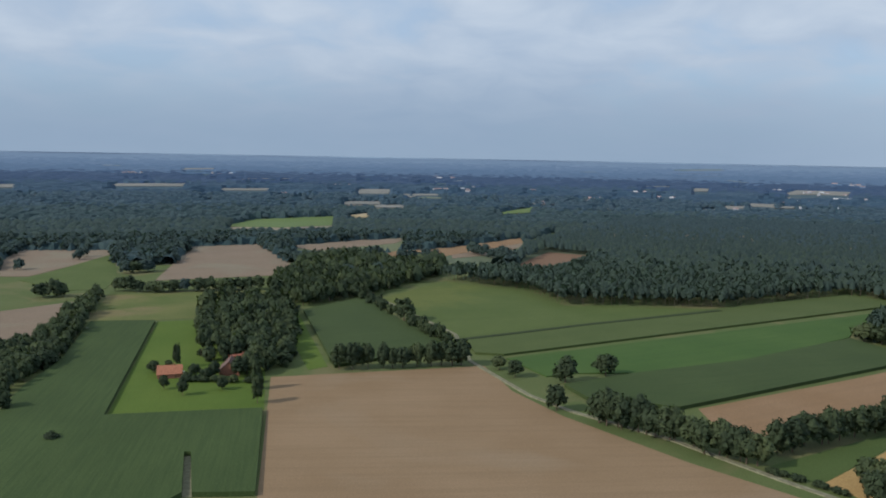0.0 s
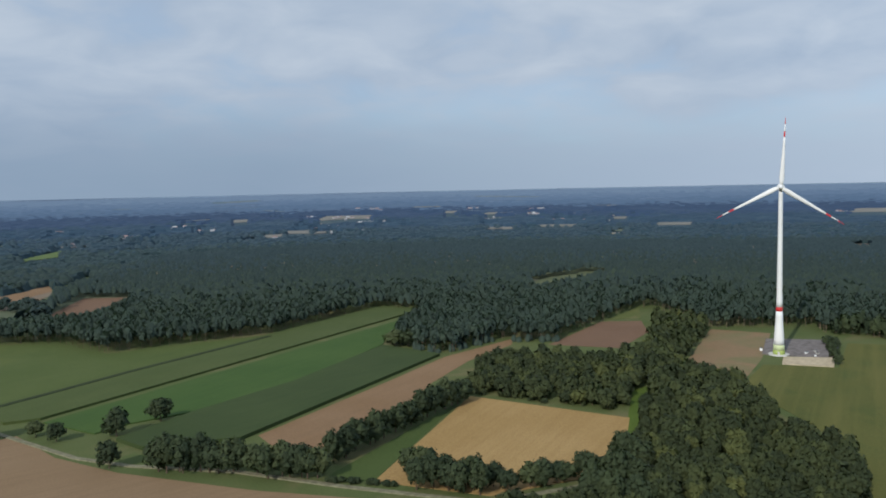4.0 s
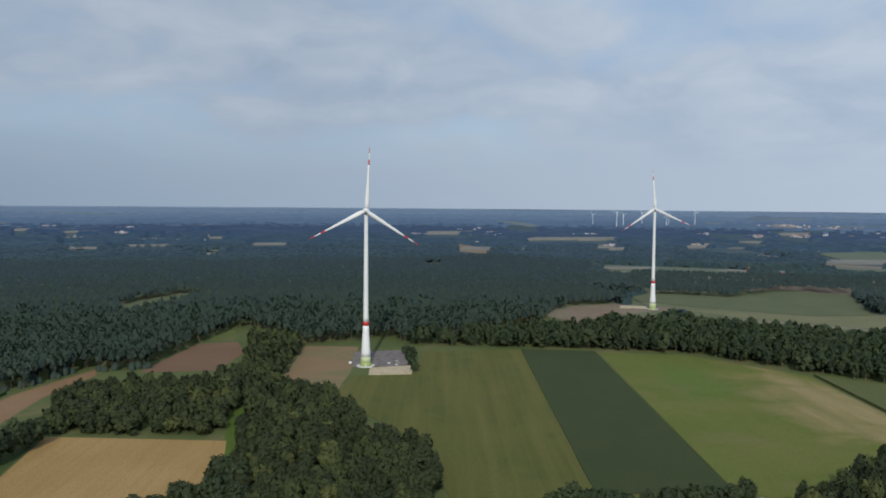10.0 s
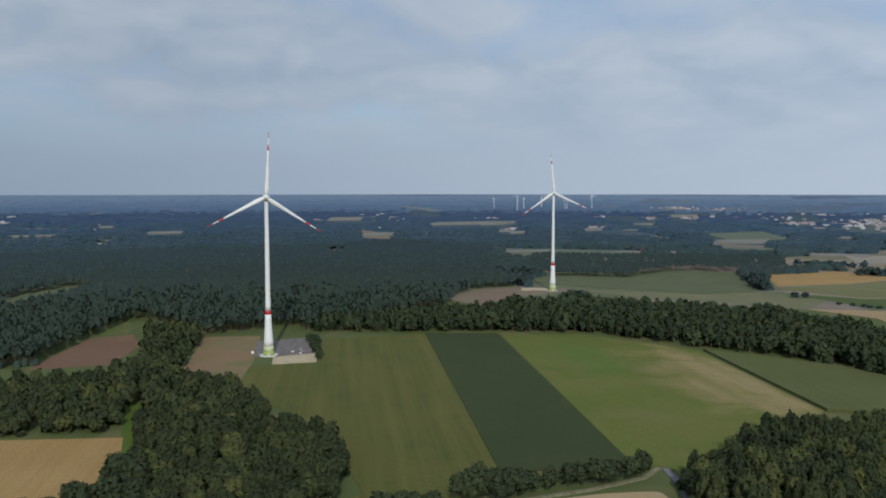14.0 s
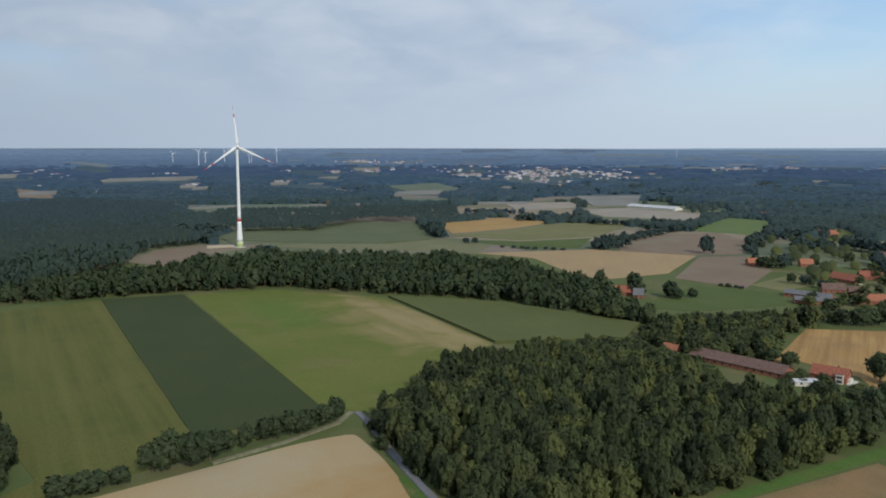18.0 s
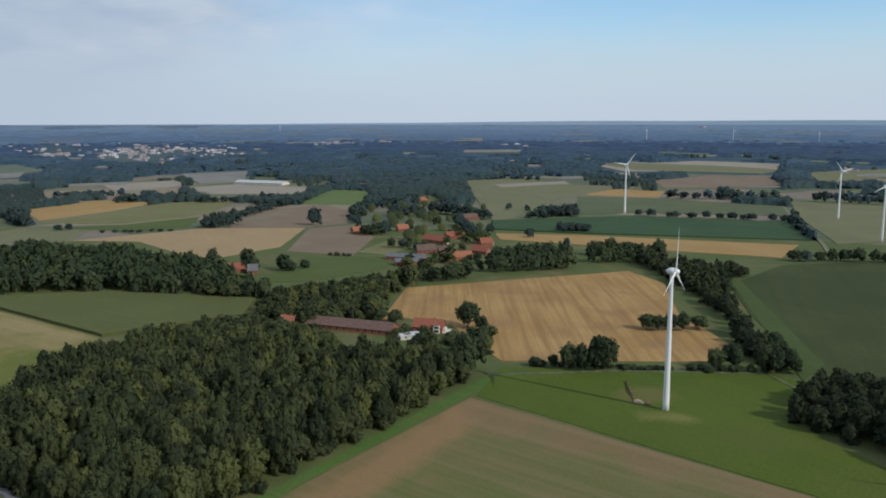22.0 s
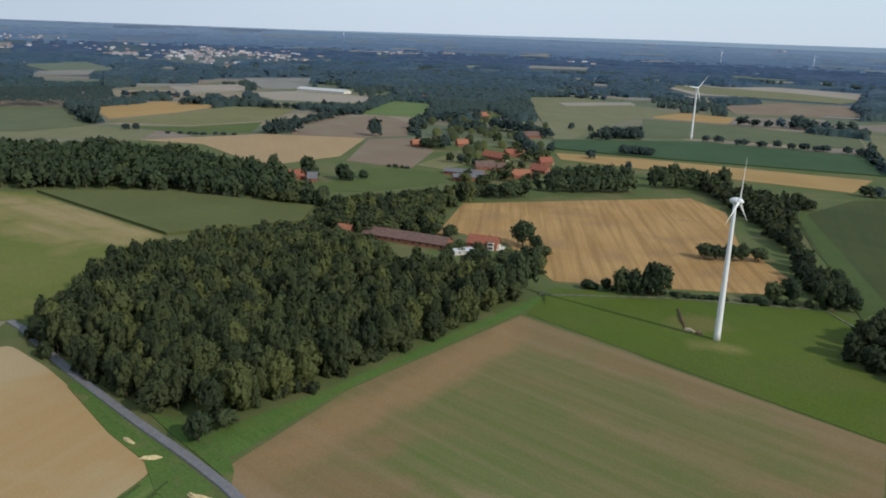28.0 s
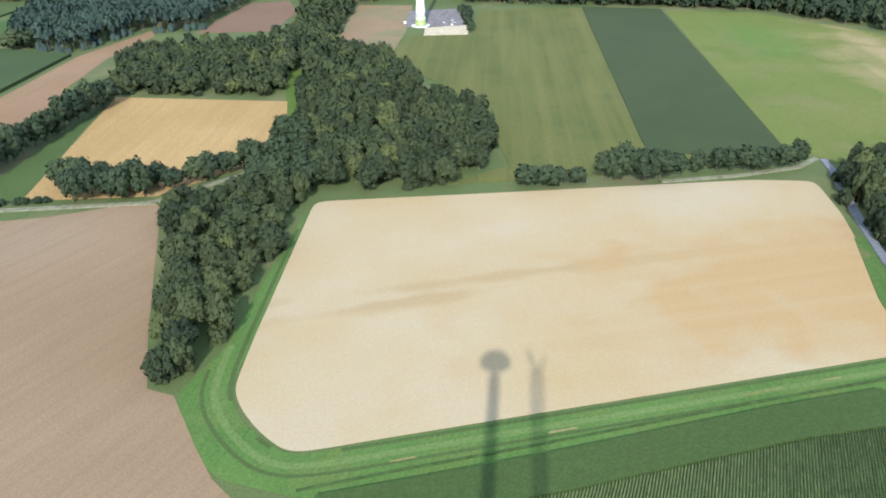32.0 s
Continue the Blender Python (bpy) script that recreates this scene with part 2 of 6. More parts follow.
def leaf_material(name, dark, light, warm):
    """Foliage that varies from tree to tree (tint) and from leaf clump to leaf clump."""
    m, nt, b = base_material(name, 0.75)
    at = nt.nodes.new("ShaderNodeAttribute")
    at.attribute_name = "tint"
    geo = nt.nodes.new("ShaderNodeNewGeometry")
    oi = nt.nodes.new("ShaderNodeObjectInfo")
    add = nt.nodes.new("ShaderNodeMath")
    nt.links.new(at.outputs["Fac"], add.inputs[0])
    nt.links.new(oi.outputs["Random"], add.inputs[1])
    fr = nt.nodes.new("ShaderNodeMath")
    fr.operation = "FRACT"
    nt.links.new(add.outputs[0], fr.inputs[0])
    col = mix_rgb(nt, fr.outputs[0], dark, light)
    col = mix_rgb(nt, remap(nt, fr.outputs[0], 0.86, 1.0, 0.0, 0.55), col, warm)
    col = mix_rgb(nt, remap(nt, geo.outputs["Random Per Island"], 0.0, 1.0, 0.0, 0.5), col,
                  mix_rgb(nt, 1.0, col, (1.75, 1.75, 1.6), "MULTIPLY"))
    nt.links.new(col, b.inputs["Base Color"])
    thin = nt.nodes.new("ShaderNodeBsdfTranslucent")
    nt.links.new(mix_rgb(nt, 1.0, col, (1.25, 1.4, 0.9), "MULTIPLY"), thin.inputs["Color"])
    both = nt.nodes.new("ShaderNodeMixShader")
    both.inputs[0].default_value = 0.24
    nt.links.new(b.outputs[0], both.inputs[1])
    nt.links.new(thin.outputs[0], both.inputs[2])
    nt.links.new(both.outputs[0], nt.nodes["Material Output"].inputs["Surface"])
    return m


def patchwork_material(name, size, tones):
    """Far farmland: uneven plots, each with a tone of its own."""
    m, nt, b = base_material(name, 0.95)
    co = nt.nodes.new("ShaderNodeTexCoord")
    mp = nt.nodes.new("ShaderNodeMapping")
    mp.inputs["Rotation"].default_value[2] = radians(32)
    mp.inputs["Scale"].default_value = (1.0 / size, 0.55 / size, 0)
    nt.links.new(co.outputs["Object"], mp.inputs["Vector"])
    v = nt.nodes.new("ShaderNodeTexVoronoi")
    v.distance = "CHEBYCHEV"
    v.inputs["Scale"].default_value, v.inputs["Randomness"].default_value = 1.0, 0.75
    nt.links.new(mp.outputs[0], v.inputs["Vector"])
    sp = nt.nodes.new("ShaderNodeSeparateColor")
    nt.links.new(v.outputs["Color"], sp.inputs[0])
    ramp = nt.nodes.new("ShaderNodeValToRGB")
    ramp.color_ramp.interpolation = "CONSTANT"
    while len(ramp.color_ramp.elements) < len(tones):
        ramp.color_ramp.elements.new(0.5)
    for k, c in enumerate(tones):
        ramp.color_ramp.elements[k].position = k / len(tones)
        ramp.color_ramp.elements[k].color = rgba(c)
    nt.links.new(sp.outputs[0], ramp.inputs[0])
    fine = remap(nt, noise_node(nt, co.outputs["Object"], 0.03, 5), 0.3, 0.7)
    nt.links.new(mix_rgb(nt, 0.4, ramp.outputs[0], mix_rgb(nt, 1.0, ramp.outputs[0], mix_rgb(nt, fine, (0.6, 0.6, 0.6), (1.35, 1.35, 1.35)), "MULTIPLY")), b.inputs["Base Color"])
    return m


MAIZE = field_material("maize", (0.044, 0.065, 0.021), (0.053, 0.076, 0.025), 20, (1.5, 0.25, (0.021, 0.044, 0.012)))
MAIZE_W = field_material("maize_west", (0.045, 0.069, 0.021), (0.055, 0.083, 0.026), 100, (1.5, 0.35, (0.022, 0.043, 0.013)))
MAIZE_L = field_material("maize_pale", (0.066, 0.088, 0.026), (0.079, 0.100, 0.032), 29, (3, 0.2, (0.044, 0.075, 0.022)))
MAIZE_O = field_material("maize_olive", (0.095, 0.106, 0.036), (0.110, 0.121, 0.042), 20, (1.5, 0.3, (0.061, 0.079, 0.024)))
MAIZE_S = field_material("maize_strip", (0.041, 0.056, 0.019), (0.048, 0.062, 0.022), 29.5, (1.5, 0.25, (0.032, 0.047, 0.015)), (0.050, 0.063, 0.022), 0.02)
MAIZE_B = field_material("beet", (0.036, 0.072, 0.030), (0.046, 0.086, 0.036), -20, (10, 0.25, (0.052, 0.085, 0.034)))
CROP_B = field_material("crop_bright", (0.048, 0.092, 0.021), (0.061, 0.106, 0.025), 29, (6, 0.25, (0.034, 0.072, 0.017)))
CROP_G = field_material("crop_green", (0.043, 0.057, 0.017), (0.052, 0.065, 0.019), -45, (8, 0.35, (0.033, 0.048, 0.016)), (0.061, 0.075, 0.024), 0.011)
CROP_Y = field_material("crop_yellow", (0.150, 0.148, 0.062), (0.180, 0.172, 0.078), -10, (6, 0.2, (0.125, 0.13, 0.055)))
SAGE = field_material("sage", (0.150, 0.152, 0.078), (0.178, 0.172, 0.092), -20, (10, 0.25, (0.115, 0.125, 0.066)))
SAGE_D = field_material("sage_dark", (0.098, 0.114, 0.058), (0.115, 0.13, 0.066), -20, (10, 0.2, (0.085, 0.10, 0.05)))
MEADOW = field_material("meadow_olive", (0.085, 0.11, 0.03), (0.14, 0.14, 0.048), 0, None, (0.16, 0.135, 0.06))
MEADOW_G = field_material("meadow_green", (0.074, 0.101, 0.027), (0.090, 0.115, 0.034), 20, (8, 0.2, (0.054, 0.081, 0.023)), None, 0.02, 0.35, 0.3, ((-20, 770, 60, 85, 60, 0.8, (0.118, 0.130, 0.034)),))
MEADOW_Y = field_material("meadow_yellow", (0.086, 0.092, 0.022), (0.100, 0.102, 0.026), 29.5, (11, 0.65, (0.130, 0.123, 0.034)), (0.075, 0.089, 0.022), 0.03, 0.35)
MEADOW_B = field_material("meadow_light", (0.099, 0.128, 0.022), (0.123, 0.141, 0.029), 29.5, (14, 0.4, (0.136, 0.139, 0.040)), (0.141, 0.141, 0.042), 0.025, 0.4, 0.3,
                          ((606, 22, 32, 140, 54, 0.9, (0.235, 0.192, 0.076)), (610, 16, 32, 105, 24, 0.6, (0.28, 0.215, 0.10)), (480, 30, 120, 50, 30, 0.5, (0.15, 0.15, 0.042)), (640, 130, 30, 70, 30, 0.5, (0.08, 0.15, 0.025)), (560, 110, 120, 55, 16, 0.5, (0.15, 0.15, 0.045)), (585, 2, 34, 75, 9, 0.8, (0.30, 0.232, 0.112)), (640, 42, 30, 60, 8, 0.8, (0.29, 0.225, 0.11)), (560, 22, 38, 55, 7, 0.7, (0.27, 0.21, 0.10)), (625, 8, 40, 45, 6, 0.7, (0.31, 0.24, 0.13))))
MEADOW_DRY = field_material("meadow_dry", (0.18, 0.165, 0.058), (0.25, 0.20, 0.095), 30, (4, 0.3, (0.13, 0.15, 0.04)), (0.105, 0.15, 0.032), 0.03)
LAWN = field_material("lawn", (0.068, 0.110, 0.016), (0.088, 0.128, 0.021), 10, (10, 0.2, (0.094, 0.138, 0.025)))
LAWN_D = field_material("grass_dark", (0.056, 0.084, 0.022), (0.067, 0.096, 0.027))
LAWN_V = field_material("grass_verge", (0.062, 0.120, 0.024), (0.085, 0.145, 0.032), 24, (2.5, 0.4, (0.10, 0.15, 0.04)), (0.09, 0.13, 0.03), 0.06)
LAWN_J = field_material("grass_roadside", (0.060, 0.112, 0.022), (0.080, 0.132, 0.030), 24, (3, 0.4, (0.094, 0.132, 0.04)), (0.12, 0.125, 0.045), 0.09)
LAWN_Y = field_material("grass_mown", (0.105, 0.155, 0.042), (0.125, 0.17, 0.05), 24, (2.5, 0.4, (0.09, 0.14, 0.035)), None)
LAWN_T = field_material("grass_turbine", (0.070, 0.104, 0.011), (0.088, 0.120, 0.015), 10, (20, 0.25, (0.054, 0.086, 0.015)), (0.086, 0.108, 0.019), 0.02, 0.35, 0.3,
                         ((262, -261, 50, 15, 9, 0.75, (0.21, 0.185, 0.062)), (292, -270, 60, 17, 12, 0.55, (0.16, 0.13, 0.05))))
SOIL_A = field_material("soil_plough", (0.224, 0.147, 0.081), (0.250, 0.168, 0.097), 5, (4, 0.36, (0.19, 0.126, 0.07)), (0.252, 0.182, 0.115), 0.008, 0.22)
SOIL_B = field_material("soil_pink", (0.218, 0.132, 0.068), (0.248, 0.155, 0.086), 29, (5, 0.3, (0.19, 0.12, 0.066)))
SOIL_T = field_material("soil_turbine", (0.215, 0.138, 0.074), (0.24, 0.160, 0.090), 29, (5, 0.35, (0.19, 0.155, 0.08)), (0.17, 0.15, 0.07), 0.02)
SOIL_R = field_material("soil_red", (0.165, 0.096, 0.058), (0.192, 0.115, 0.072), 20, (6, 0.3, (0.155, 0.10, 0.068)))
SOIL_M = field_material("soil_mauve", (0.189, 0.138, 0.094), (0.213, 0.158, 0.110), 20, (6, 0.3, (0.175, 0.133, 0.101)), (0.207, 0.175, 0.120), 0.012)
SOIL_D = field_material("soil_dark", (0.165, 0.134, 0.108), (0.20, 0.162, 0.13), -20, (8, 0.3, (0.14, 0.116, 0.094)))
SOIL_G = field_material("soil_greening", (0.200, 0.132, 0.064), (0.180, 0.132, 0.060), 24, (9, 0.3, (0.25, 0.18, 0.108)), None, 0.02, 0.2, 0.3,
                        ((200, -150, 24, 130, 90, 0.8, (0.138, 0.134, 0.048)), (215, -128, 24, 85, 45, 0.7, (0.104, 0.126, 0.036)), (190, -104, 24, 48, 20, 0.75, (0.085, 0.128, 0.028)), (230, -180, 24, 90, 24, 0.6, (0.11, 0.125, 0.040)),
                         (274, -112, -59, 120, 13, 0.85, (0.255, 0.158, 0.074)), (150, -66, 24, 110, 7, 0.6, (0.27, 0.19, 0.11)), (148, -95, 24, 60, 6, 0.55, (0.27, 0.19, 0.115)), (135, -125, 24, 70, 8, 0.6, (0.27, 0.195, 0.12)), (160, -112, 24, 60, 5, 0.5, (0.25, 0.18, 0.10))))
STUBBLE_G = field_material("stubble_gold", (0.325, 0.208, 0.080), (0.368, 0.242, 0.100), 31, (5, 0.4, (0.285, 0.176, 0.066)))
STUBBLE_P = field_material("stubble_pale", (0.385, 0.305, 0.190), (0.365, 0.262, 0.130), -44, (9, 0.3, (0.385, 0.29, 0.155)), (0.385, 0.320, 0.215), 0.008, 0.12, 0.3,
                           ((243, 92, -44.4, 110, 4, 0.6, (0.30, 0.205, 0.095)), (178, 141, -41, 40, 4, 0.6, (0.30, 0.205, 0.095)), (270, 22, -44, 100, 50, 0.95, (0.352, 0.228, 0.100))))
STUBBLE_S = field_material("stubble_striped", (0.355, 0.212, 0.080), (0.415, 0.262, 0.106), -28, (6, 0.75, (0.245, 0.142, 0.054)), (0.30, 0.185, 0.085), 0.02)
STUBBLE_T = field_material("stubble_tan", (0.36, 0.250, 0.132), (0.32, 0.228, 0.125), -10, (8, 0.25, (0.27, 0.195, 0.11)))
GROUND = field_material("ground_grass", (0.078, 0.104, 0.032), (0.10, 0.118, 0.042), 0, None, (0.135, 0.128, 0.055))
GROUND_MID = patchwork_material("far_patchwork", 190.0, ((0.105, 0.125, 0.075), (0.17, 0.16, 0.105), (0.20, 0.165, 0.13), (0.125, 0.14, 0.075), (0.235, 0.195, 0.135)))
# blue in the outer ground colours is painted haze
GROUND_FAR = field_material("distant_land_haze", (0.040, 0.072, 0.094), (0.050, 0.084, 0.106), 0, None, (0.08, 0.105, 0.105), 0.0022, bump=0.0)
GROUND_HAZE = field_material("skyline_land_haze", (0.085, 0.125, 0.185), (0.095, 0.135, 0.195), 0, None, (0.11, 0.15, 0.20), 0.0022, bump=0.0)
# haze painted into the canopy colours, bluer and paler ring by ring
CANOPY_A = field_material("canopy_haze_1", (0.025, 0.046, 0.048), (0.034, 0.059, 0.060), 0, None, (0.045, 0.071, 0.070), 0.012, 0.5, 0.6)
CANOPY_B = field_material("canopy_haze_2", (0.024, 0.050, 0.067), (0.034, 0.062, 0.083), 0, None, (0.047, 0.077, 0.093), 0.010, 0.45, 0.5)
CANOPY_C = field_material("canopy_haze_3", (0.029, 0.058, 0.091), (0.038, 0.071, 0.107), 0, None, (0.051, 0.086, 0.120), 0.008, 0.4, 0.3)
CANOPY_D = field_material("canopy_haze_4", (0.032, 0.060, 0.110), (0.038, 0.067, 0.123), 0, None, (0.046, 0.078, 0.132), 0.006, 0.3, 0.1)
CANOPY_E = field_material("canopy_haze_5", (0.076, 0.127, 0.201), (0.085, 0.136, 0.213), 0, None, (0.094, 0.145, 0.218), 0.005, 0.2, 0.0)
CANOPY_EF = field_material("canopy_haze_6", (0.103, 0.158, 0.238), (0.110, 0.165, 0.246), 0, None, (0.119, 0.173, 0.254), 0.005, 0.15, 0.0)
CANOPY_F = field_material("canopy_haze_7", (0.135, 0.195, 0.275), (0.142, 0.202, 0.283), 0, None, (0.15, 0.21, 0.29), 0.005, 0.1, 0.0)
# haze over the hills put in as blue colour and emission
HILLS = field_material("hills_haze_glow", (0.10, 0.14, 0.18), (0.11, 0.15, 0.19), 0, None, (0.12, 0.16, 0.20), 0.004, 0.1, 0.0)
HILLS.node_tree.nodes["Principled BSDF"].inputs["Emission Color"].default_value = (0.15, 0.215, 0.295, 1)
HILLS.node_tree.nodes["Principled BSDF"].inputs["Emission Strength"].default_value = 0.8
# far field copies, dulled and blued to paint haze in
FAR_GREEN = field_material("meadow_haze", (0.105, 0.135, 0.095), (0.125, 0.15, 0.11), 0, None, (0.14, 0.15, 0.12), 0.004, bump=0.0)
FAR_TAN = field_material("stubble_haze", (0.27, 0.235, 0.19), (0.31, 0.27, 0.22), 0, None, (0.24, 0.22, 0.18), 0.004, bump=0.0)
FAR_MIST = field_material("farthest_field_haze", (0.125, 0.16, 0.175), (0.155, 0.185, 0.195), 0, None, (0.10, 0.145, 0.17), 0.003, bump=0.0)
FAR_PALE = field_material("pale_field_haze", (0.180, 0.175, 0.155), (0.225, 0.215, 0.19), 0, None, (0.15, 0.155, 0.14), 0.004, bump=0.0)
LAWN_FAR = field_material("lawn_haze", (0.100, 0.146, 0.045), (0.116, 0.158, 0.052), 0, None, (0.11, 0.155, 0.06), 0.004, bump=0.0)
ASPHALT = plain_material("asphalt", (0.165, 0.165, 0.170), 0.85, 0, 0.15, 0.6)
TRACK = plain_material("track", (0.185, 0.175, 0.11), 0.95, 0, 0.3, 0.4)
TRACK_G = plain_material("pressed_grass", (0.05, 0.08, 0.022), 0.95, 0, 0.3, 0.5)
# dark colour that paints a shaded field edge
EDGE_SHADE = plain_material("painted_edge_shade", (0.030, 0.042, 0.016), 0.95, 0, 0.3, 0.3)
LANE_G = plain_material("grassy_lane", (0.115, 0.125, 0.075), 0.95, 0, 0.3, 0.3)
EARTH = plain_material("dug_earth", (0.16, 0.115, 0.07), 0.95, 0, 0.4, 0.8)
GRAVEL = plain_material("gravel", (0.17, 0.15, 0.14), 0.95, 0, 0.35, 0.25)
SAND = plain_material("sand", (0.46, 0.38, 0.26), 0.95, 0, 0.2, 0.3)
CONCRETE = plain_material("concrete", (0.55, 0.54, 0.50), 0.85, 0, 0.15)
STRAW = plain_material("straw", (0.55, 0.44, 0.24), 0.95, 0, 0.3, 1.5)
WHITE = plain_material("white_paint", (0.83, 0.84, 0.83), 0.45, 0, 0.04, 0.1)
TOWER_GREEN = plain_material("green_paint", (0.34, 0.42, 0.12), 0.5, 0, 0.06, 0.1)
TOWER_PALE = plain_material("pale_green_paint", (0.56, 0.63, 0.36), 0.5, 0, 0.05, 0.1)
RED = plain_material("red_paint", (0.62, 0.045, 0.045), 0.5, 0, 0.06, 0.2)
STEEL = plain_material("galvanised_steel", (0.80, 0.81, 0.83), 0.42, 1.0, 0.08, 9.0)
DARK = plain_material("dark_metal", (0.05, 0.05, 0.055), 0.6)
BRICK = plain_material("brick", (0.30, 0.13, 0.085), 0.9, 0, 0.25, 1.5)
PLASTER = plain_material("plaster", (0.68, 0.64, 0.56), 0.9, 0, 0.1)
ROOF_RED = plain_material("roof_red", (0.275, 0.100, 0.064), 0.8, 0, 0.3, 1.2)
ROOF_ORANGE = plain_material("roof_orange", (0.335, 0.138, 0.080), 0.8, 0, 0.3, 1.2)
# far houses: greyed plaster, roof red muted to paint in haze
PLASTER_FAR = plain_material("far_plaster", (0.36, 0.36, 0.38), 0.9, 0, 0.35, 0.04)
ROOF_FAR = plain_material("roof_far_haze", (0.27, 0.19, 0.18), 0.8, 0, 0.3, 0.05)
ROOF_DARK = plain_material("roof_dark", (0.155, 0.098, 0.082), 0.8, 0, 0.3, 0.7)
ROOF_GREY = plain_material("roof_grey", (0.15, 0.15, 0.16), 0.7, 0, 0.25, 0.5)
ROOF_WHITE = plain_material("roof_white", (0.50, 0.50, 0.51), 0.6, 0, 0.2, 0.3)
GLASS = plain_material("window_glass", (0.03, 0.04, 0.05), 0.1, 0, 0.1)
WOOD = plain_material("door_wood", (0.16, 0.09, 0.05), 0.7, 0, 0.2)
BARK = plain_material("bark", (0.14, 0.10, 0.07), 0.95, 0, 0.3, 2.0)
PINE_BARK = plain_material("pine_bark", (0.26, 0.19, 0.14), 0.95, 0, 0.3, 1.0)
LEAF = leaf_material("leaf", (0.028, 0.039, 0.019), (0.065, 0.079, 0.031), (0.118, 0.125, 0.038))
LEAF_DARK = leaf_material("dark_leaf", (0.020, 0.029, 0.015), (0.040, 0.050, 0.022), (0.06, 0.066, 0.026))
LEAF_COOL = leaf_material("cool_leaf", (0.027, 0.041, 0.022), (0.052, 0.070, 0.033), (0.078, 0.094, 0.041))
# distance haze painted into these leaf colours, bluer copies farther out
PINE = leaf_material("pine_needle_hazed", (0.038, 0.058, 0.047), (0.051, 0.074, 0.056), (0.060, 0.086, 0.058))
MID_LEAF = leaf_material("leaf_haze_mid", (0.033, 0.053, 0.050), (0.043, 0.064, 0.058), (0.050, 0.074, 0.062))
HAZE_LEAF = leaf_material("leaf_haze_far", (0.037, 0.061, 0.070), (0.045, 0.070, 0.079), (0.051, 0.079, 0.084))
FAR_LEAF = leaf_material("leaf_haze_farthest", (0.041, 0.070, 0.093), (0.050, 0.079, 0.103), (0.056, 0.087, 0.108))

# ---- helpers of this scene ----
rng = np.random.default_rng(7)


def part(name, bm, material, parent, label=""):
    me = bpy.data.meshes.new(name)
    bm.to_mesh(me)
    bm.free()
    me.materials.append(material)
    ob = new(name, me)
    ob.parent = parent
    if label:
        tagged(ob, label)
    return ob


def mesh_object(name, verts, faces, material, smooth=False):
    me = bpy.data.meshes.new(name)
    me.from_pydata(verts, [], faces)
    me.materials.append(material)
    if smooth:
        me.shade_smooth()
    return new(name, me)


def bowl(r):
    """Ground height: bent up beyond 1.8 km so the skyline fits the camera's view."""
    return 0.0 if r < 1800 else 104.0 * ((r - 1800.0) / 3000.0) ** 2


def ground_z(x, y):
    return bowl(math.hypot(x, y))


def ring_tube(bm, rings, seg=24):
    """Rings of (x, y, z, radius) joined to a tube with both ends closed."""
    loops = []
    for x, y, z, r in rings:
        loops.append([bm.verts.new((x + r * math.cos(2 * math.pi * i / seg), y + r * math.sin(2 * math.pi * i / seg), z)) for i in range(seg)])
    for a, b in zip(loops, loops[1:]):
        for i in range(seg):
            bm.faces.new((a[i], a[(i + 1) % seg], b[(i + 1) % seg], b[i]))
    bm.faces.new(loops[0][::-1])
    bm.faces.new(loops[-1])
    for f in bm.faces:
        f.smooth = True


# ---- the land ----
def build_ground():
    rad = [0, 40, 90, 150, 220, 300, 400, 520, 660, 820, 1000, 1200, 1400, 1600] + list(range(1800, 4901, 62))
    n = 144
    verts, faces, mats = [(0, 0, 0)], [], []
    for r in rad[1:]:
        z = bowl(r)
        verts += [(r * math.sin(2 * math.pi * i / n), r * math.cos(2 * math.pi * i / n), z) for i in range(n)]
    for i in range(n):
        faces.append((0, 1 + (i + 1) % n, 1 + i))
        mats.append(0)
    for k in range(len(rad) - 2):
        a, b = 1 + k * n, 1 + (k + 1) * n
        # the two outermost slots are the haze-painted ground
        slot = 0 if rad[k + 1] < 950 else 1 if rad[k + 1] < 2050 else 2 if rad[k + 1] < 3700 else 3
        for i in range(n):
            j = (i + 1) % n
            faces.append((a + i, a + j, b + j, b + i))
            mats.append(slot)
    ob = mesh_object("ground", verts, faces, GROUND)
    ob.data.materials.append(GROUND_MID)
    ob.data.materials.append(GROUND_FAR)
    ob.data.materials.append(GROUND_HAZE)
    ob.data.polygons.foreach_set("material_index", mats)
    tagged(ob, "flat grassy farmland, bent up far out to fit the wooded skyline", "ground", kind="structure")


build_ground()
FIELDS = []
BANDS = []


def rounded(outline, rounds=3):
    """Cut the corners of an outline, so that it bends as a plough or mower does."""
    for _ in range(rounds):
        pts = []
        for (x0, y0), (x1, y1) in zip(outline, outline[1:] + outline[:1]):
            k = min(0.25, 3.2 / max(0.1, math.hypot(x1 - x0, y1 - y0)))
            pts += [(x0 + k * (x1 - x0), y0 + k * (y1 - y0)), (x1 + k * (x0 - x1), y1 + k * (y0 - y1))]
        outline = pts
    return outline


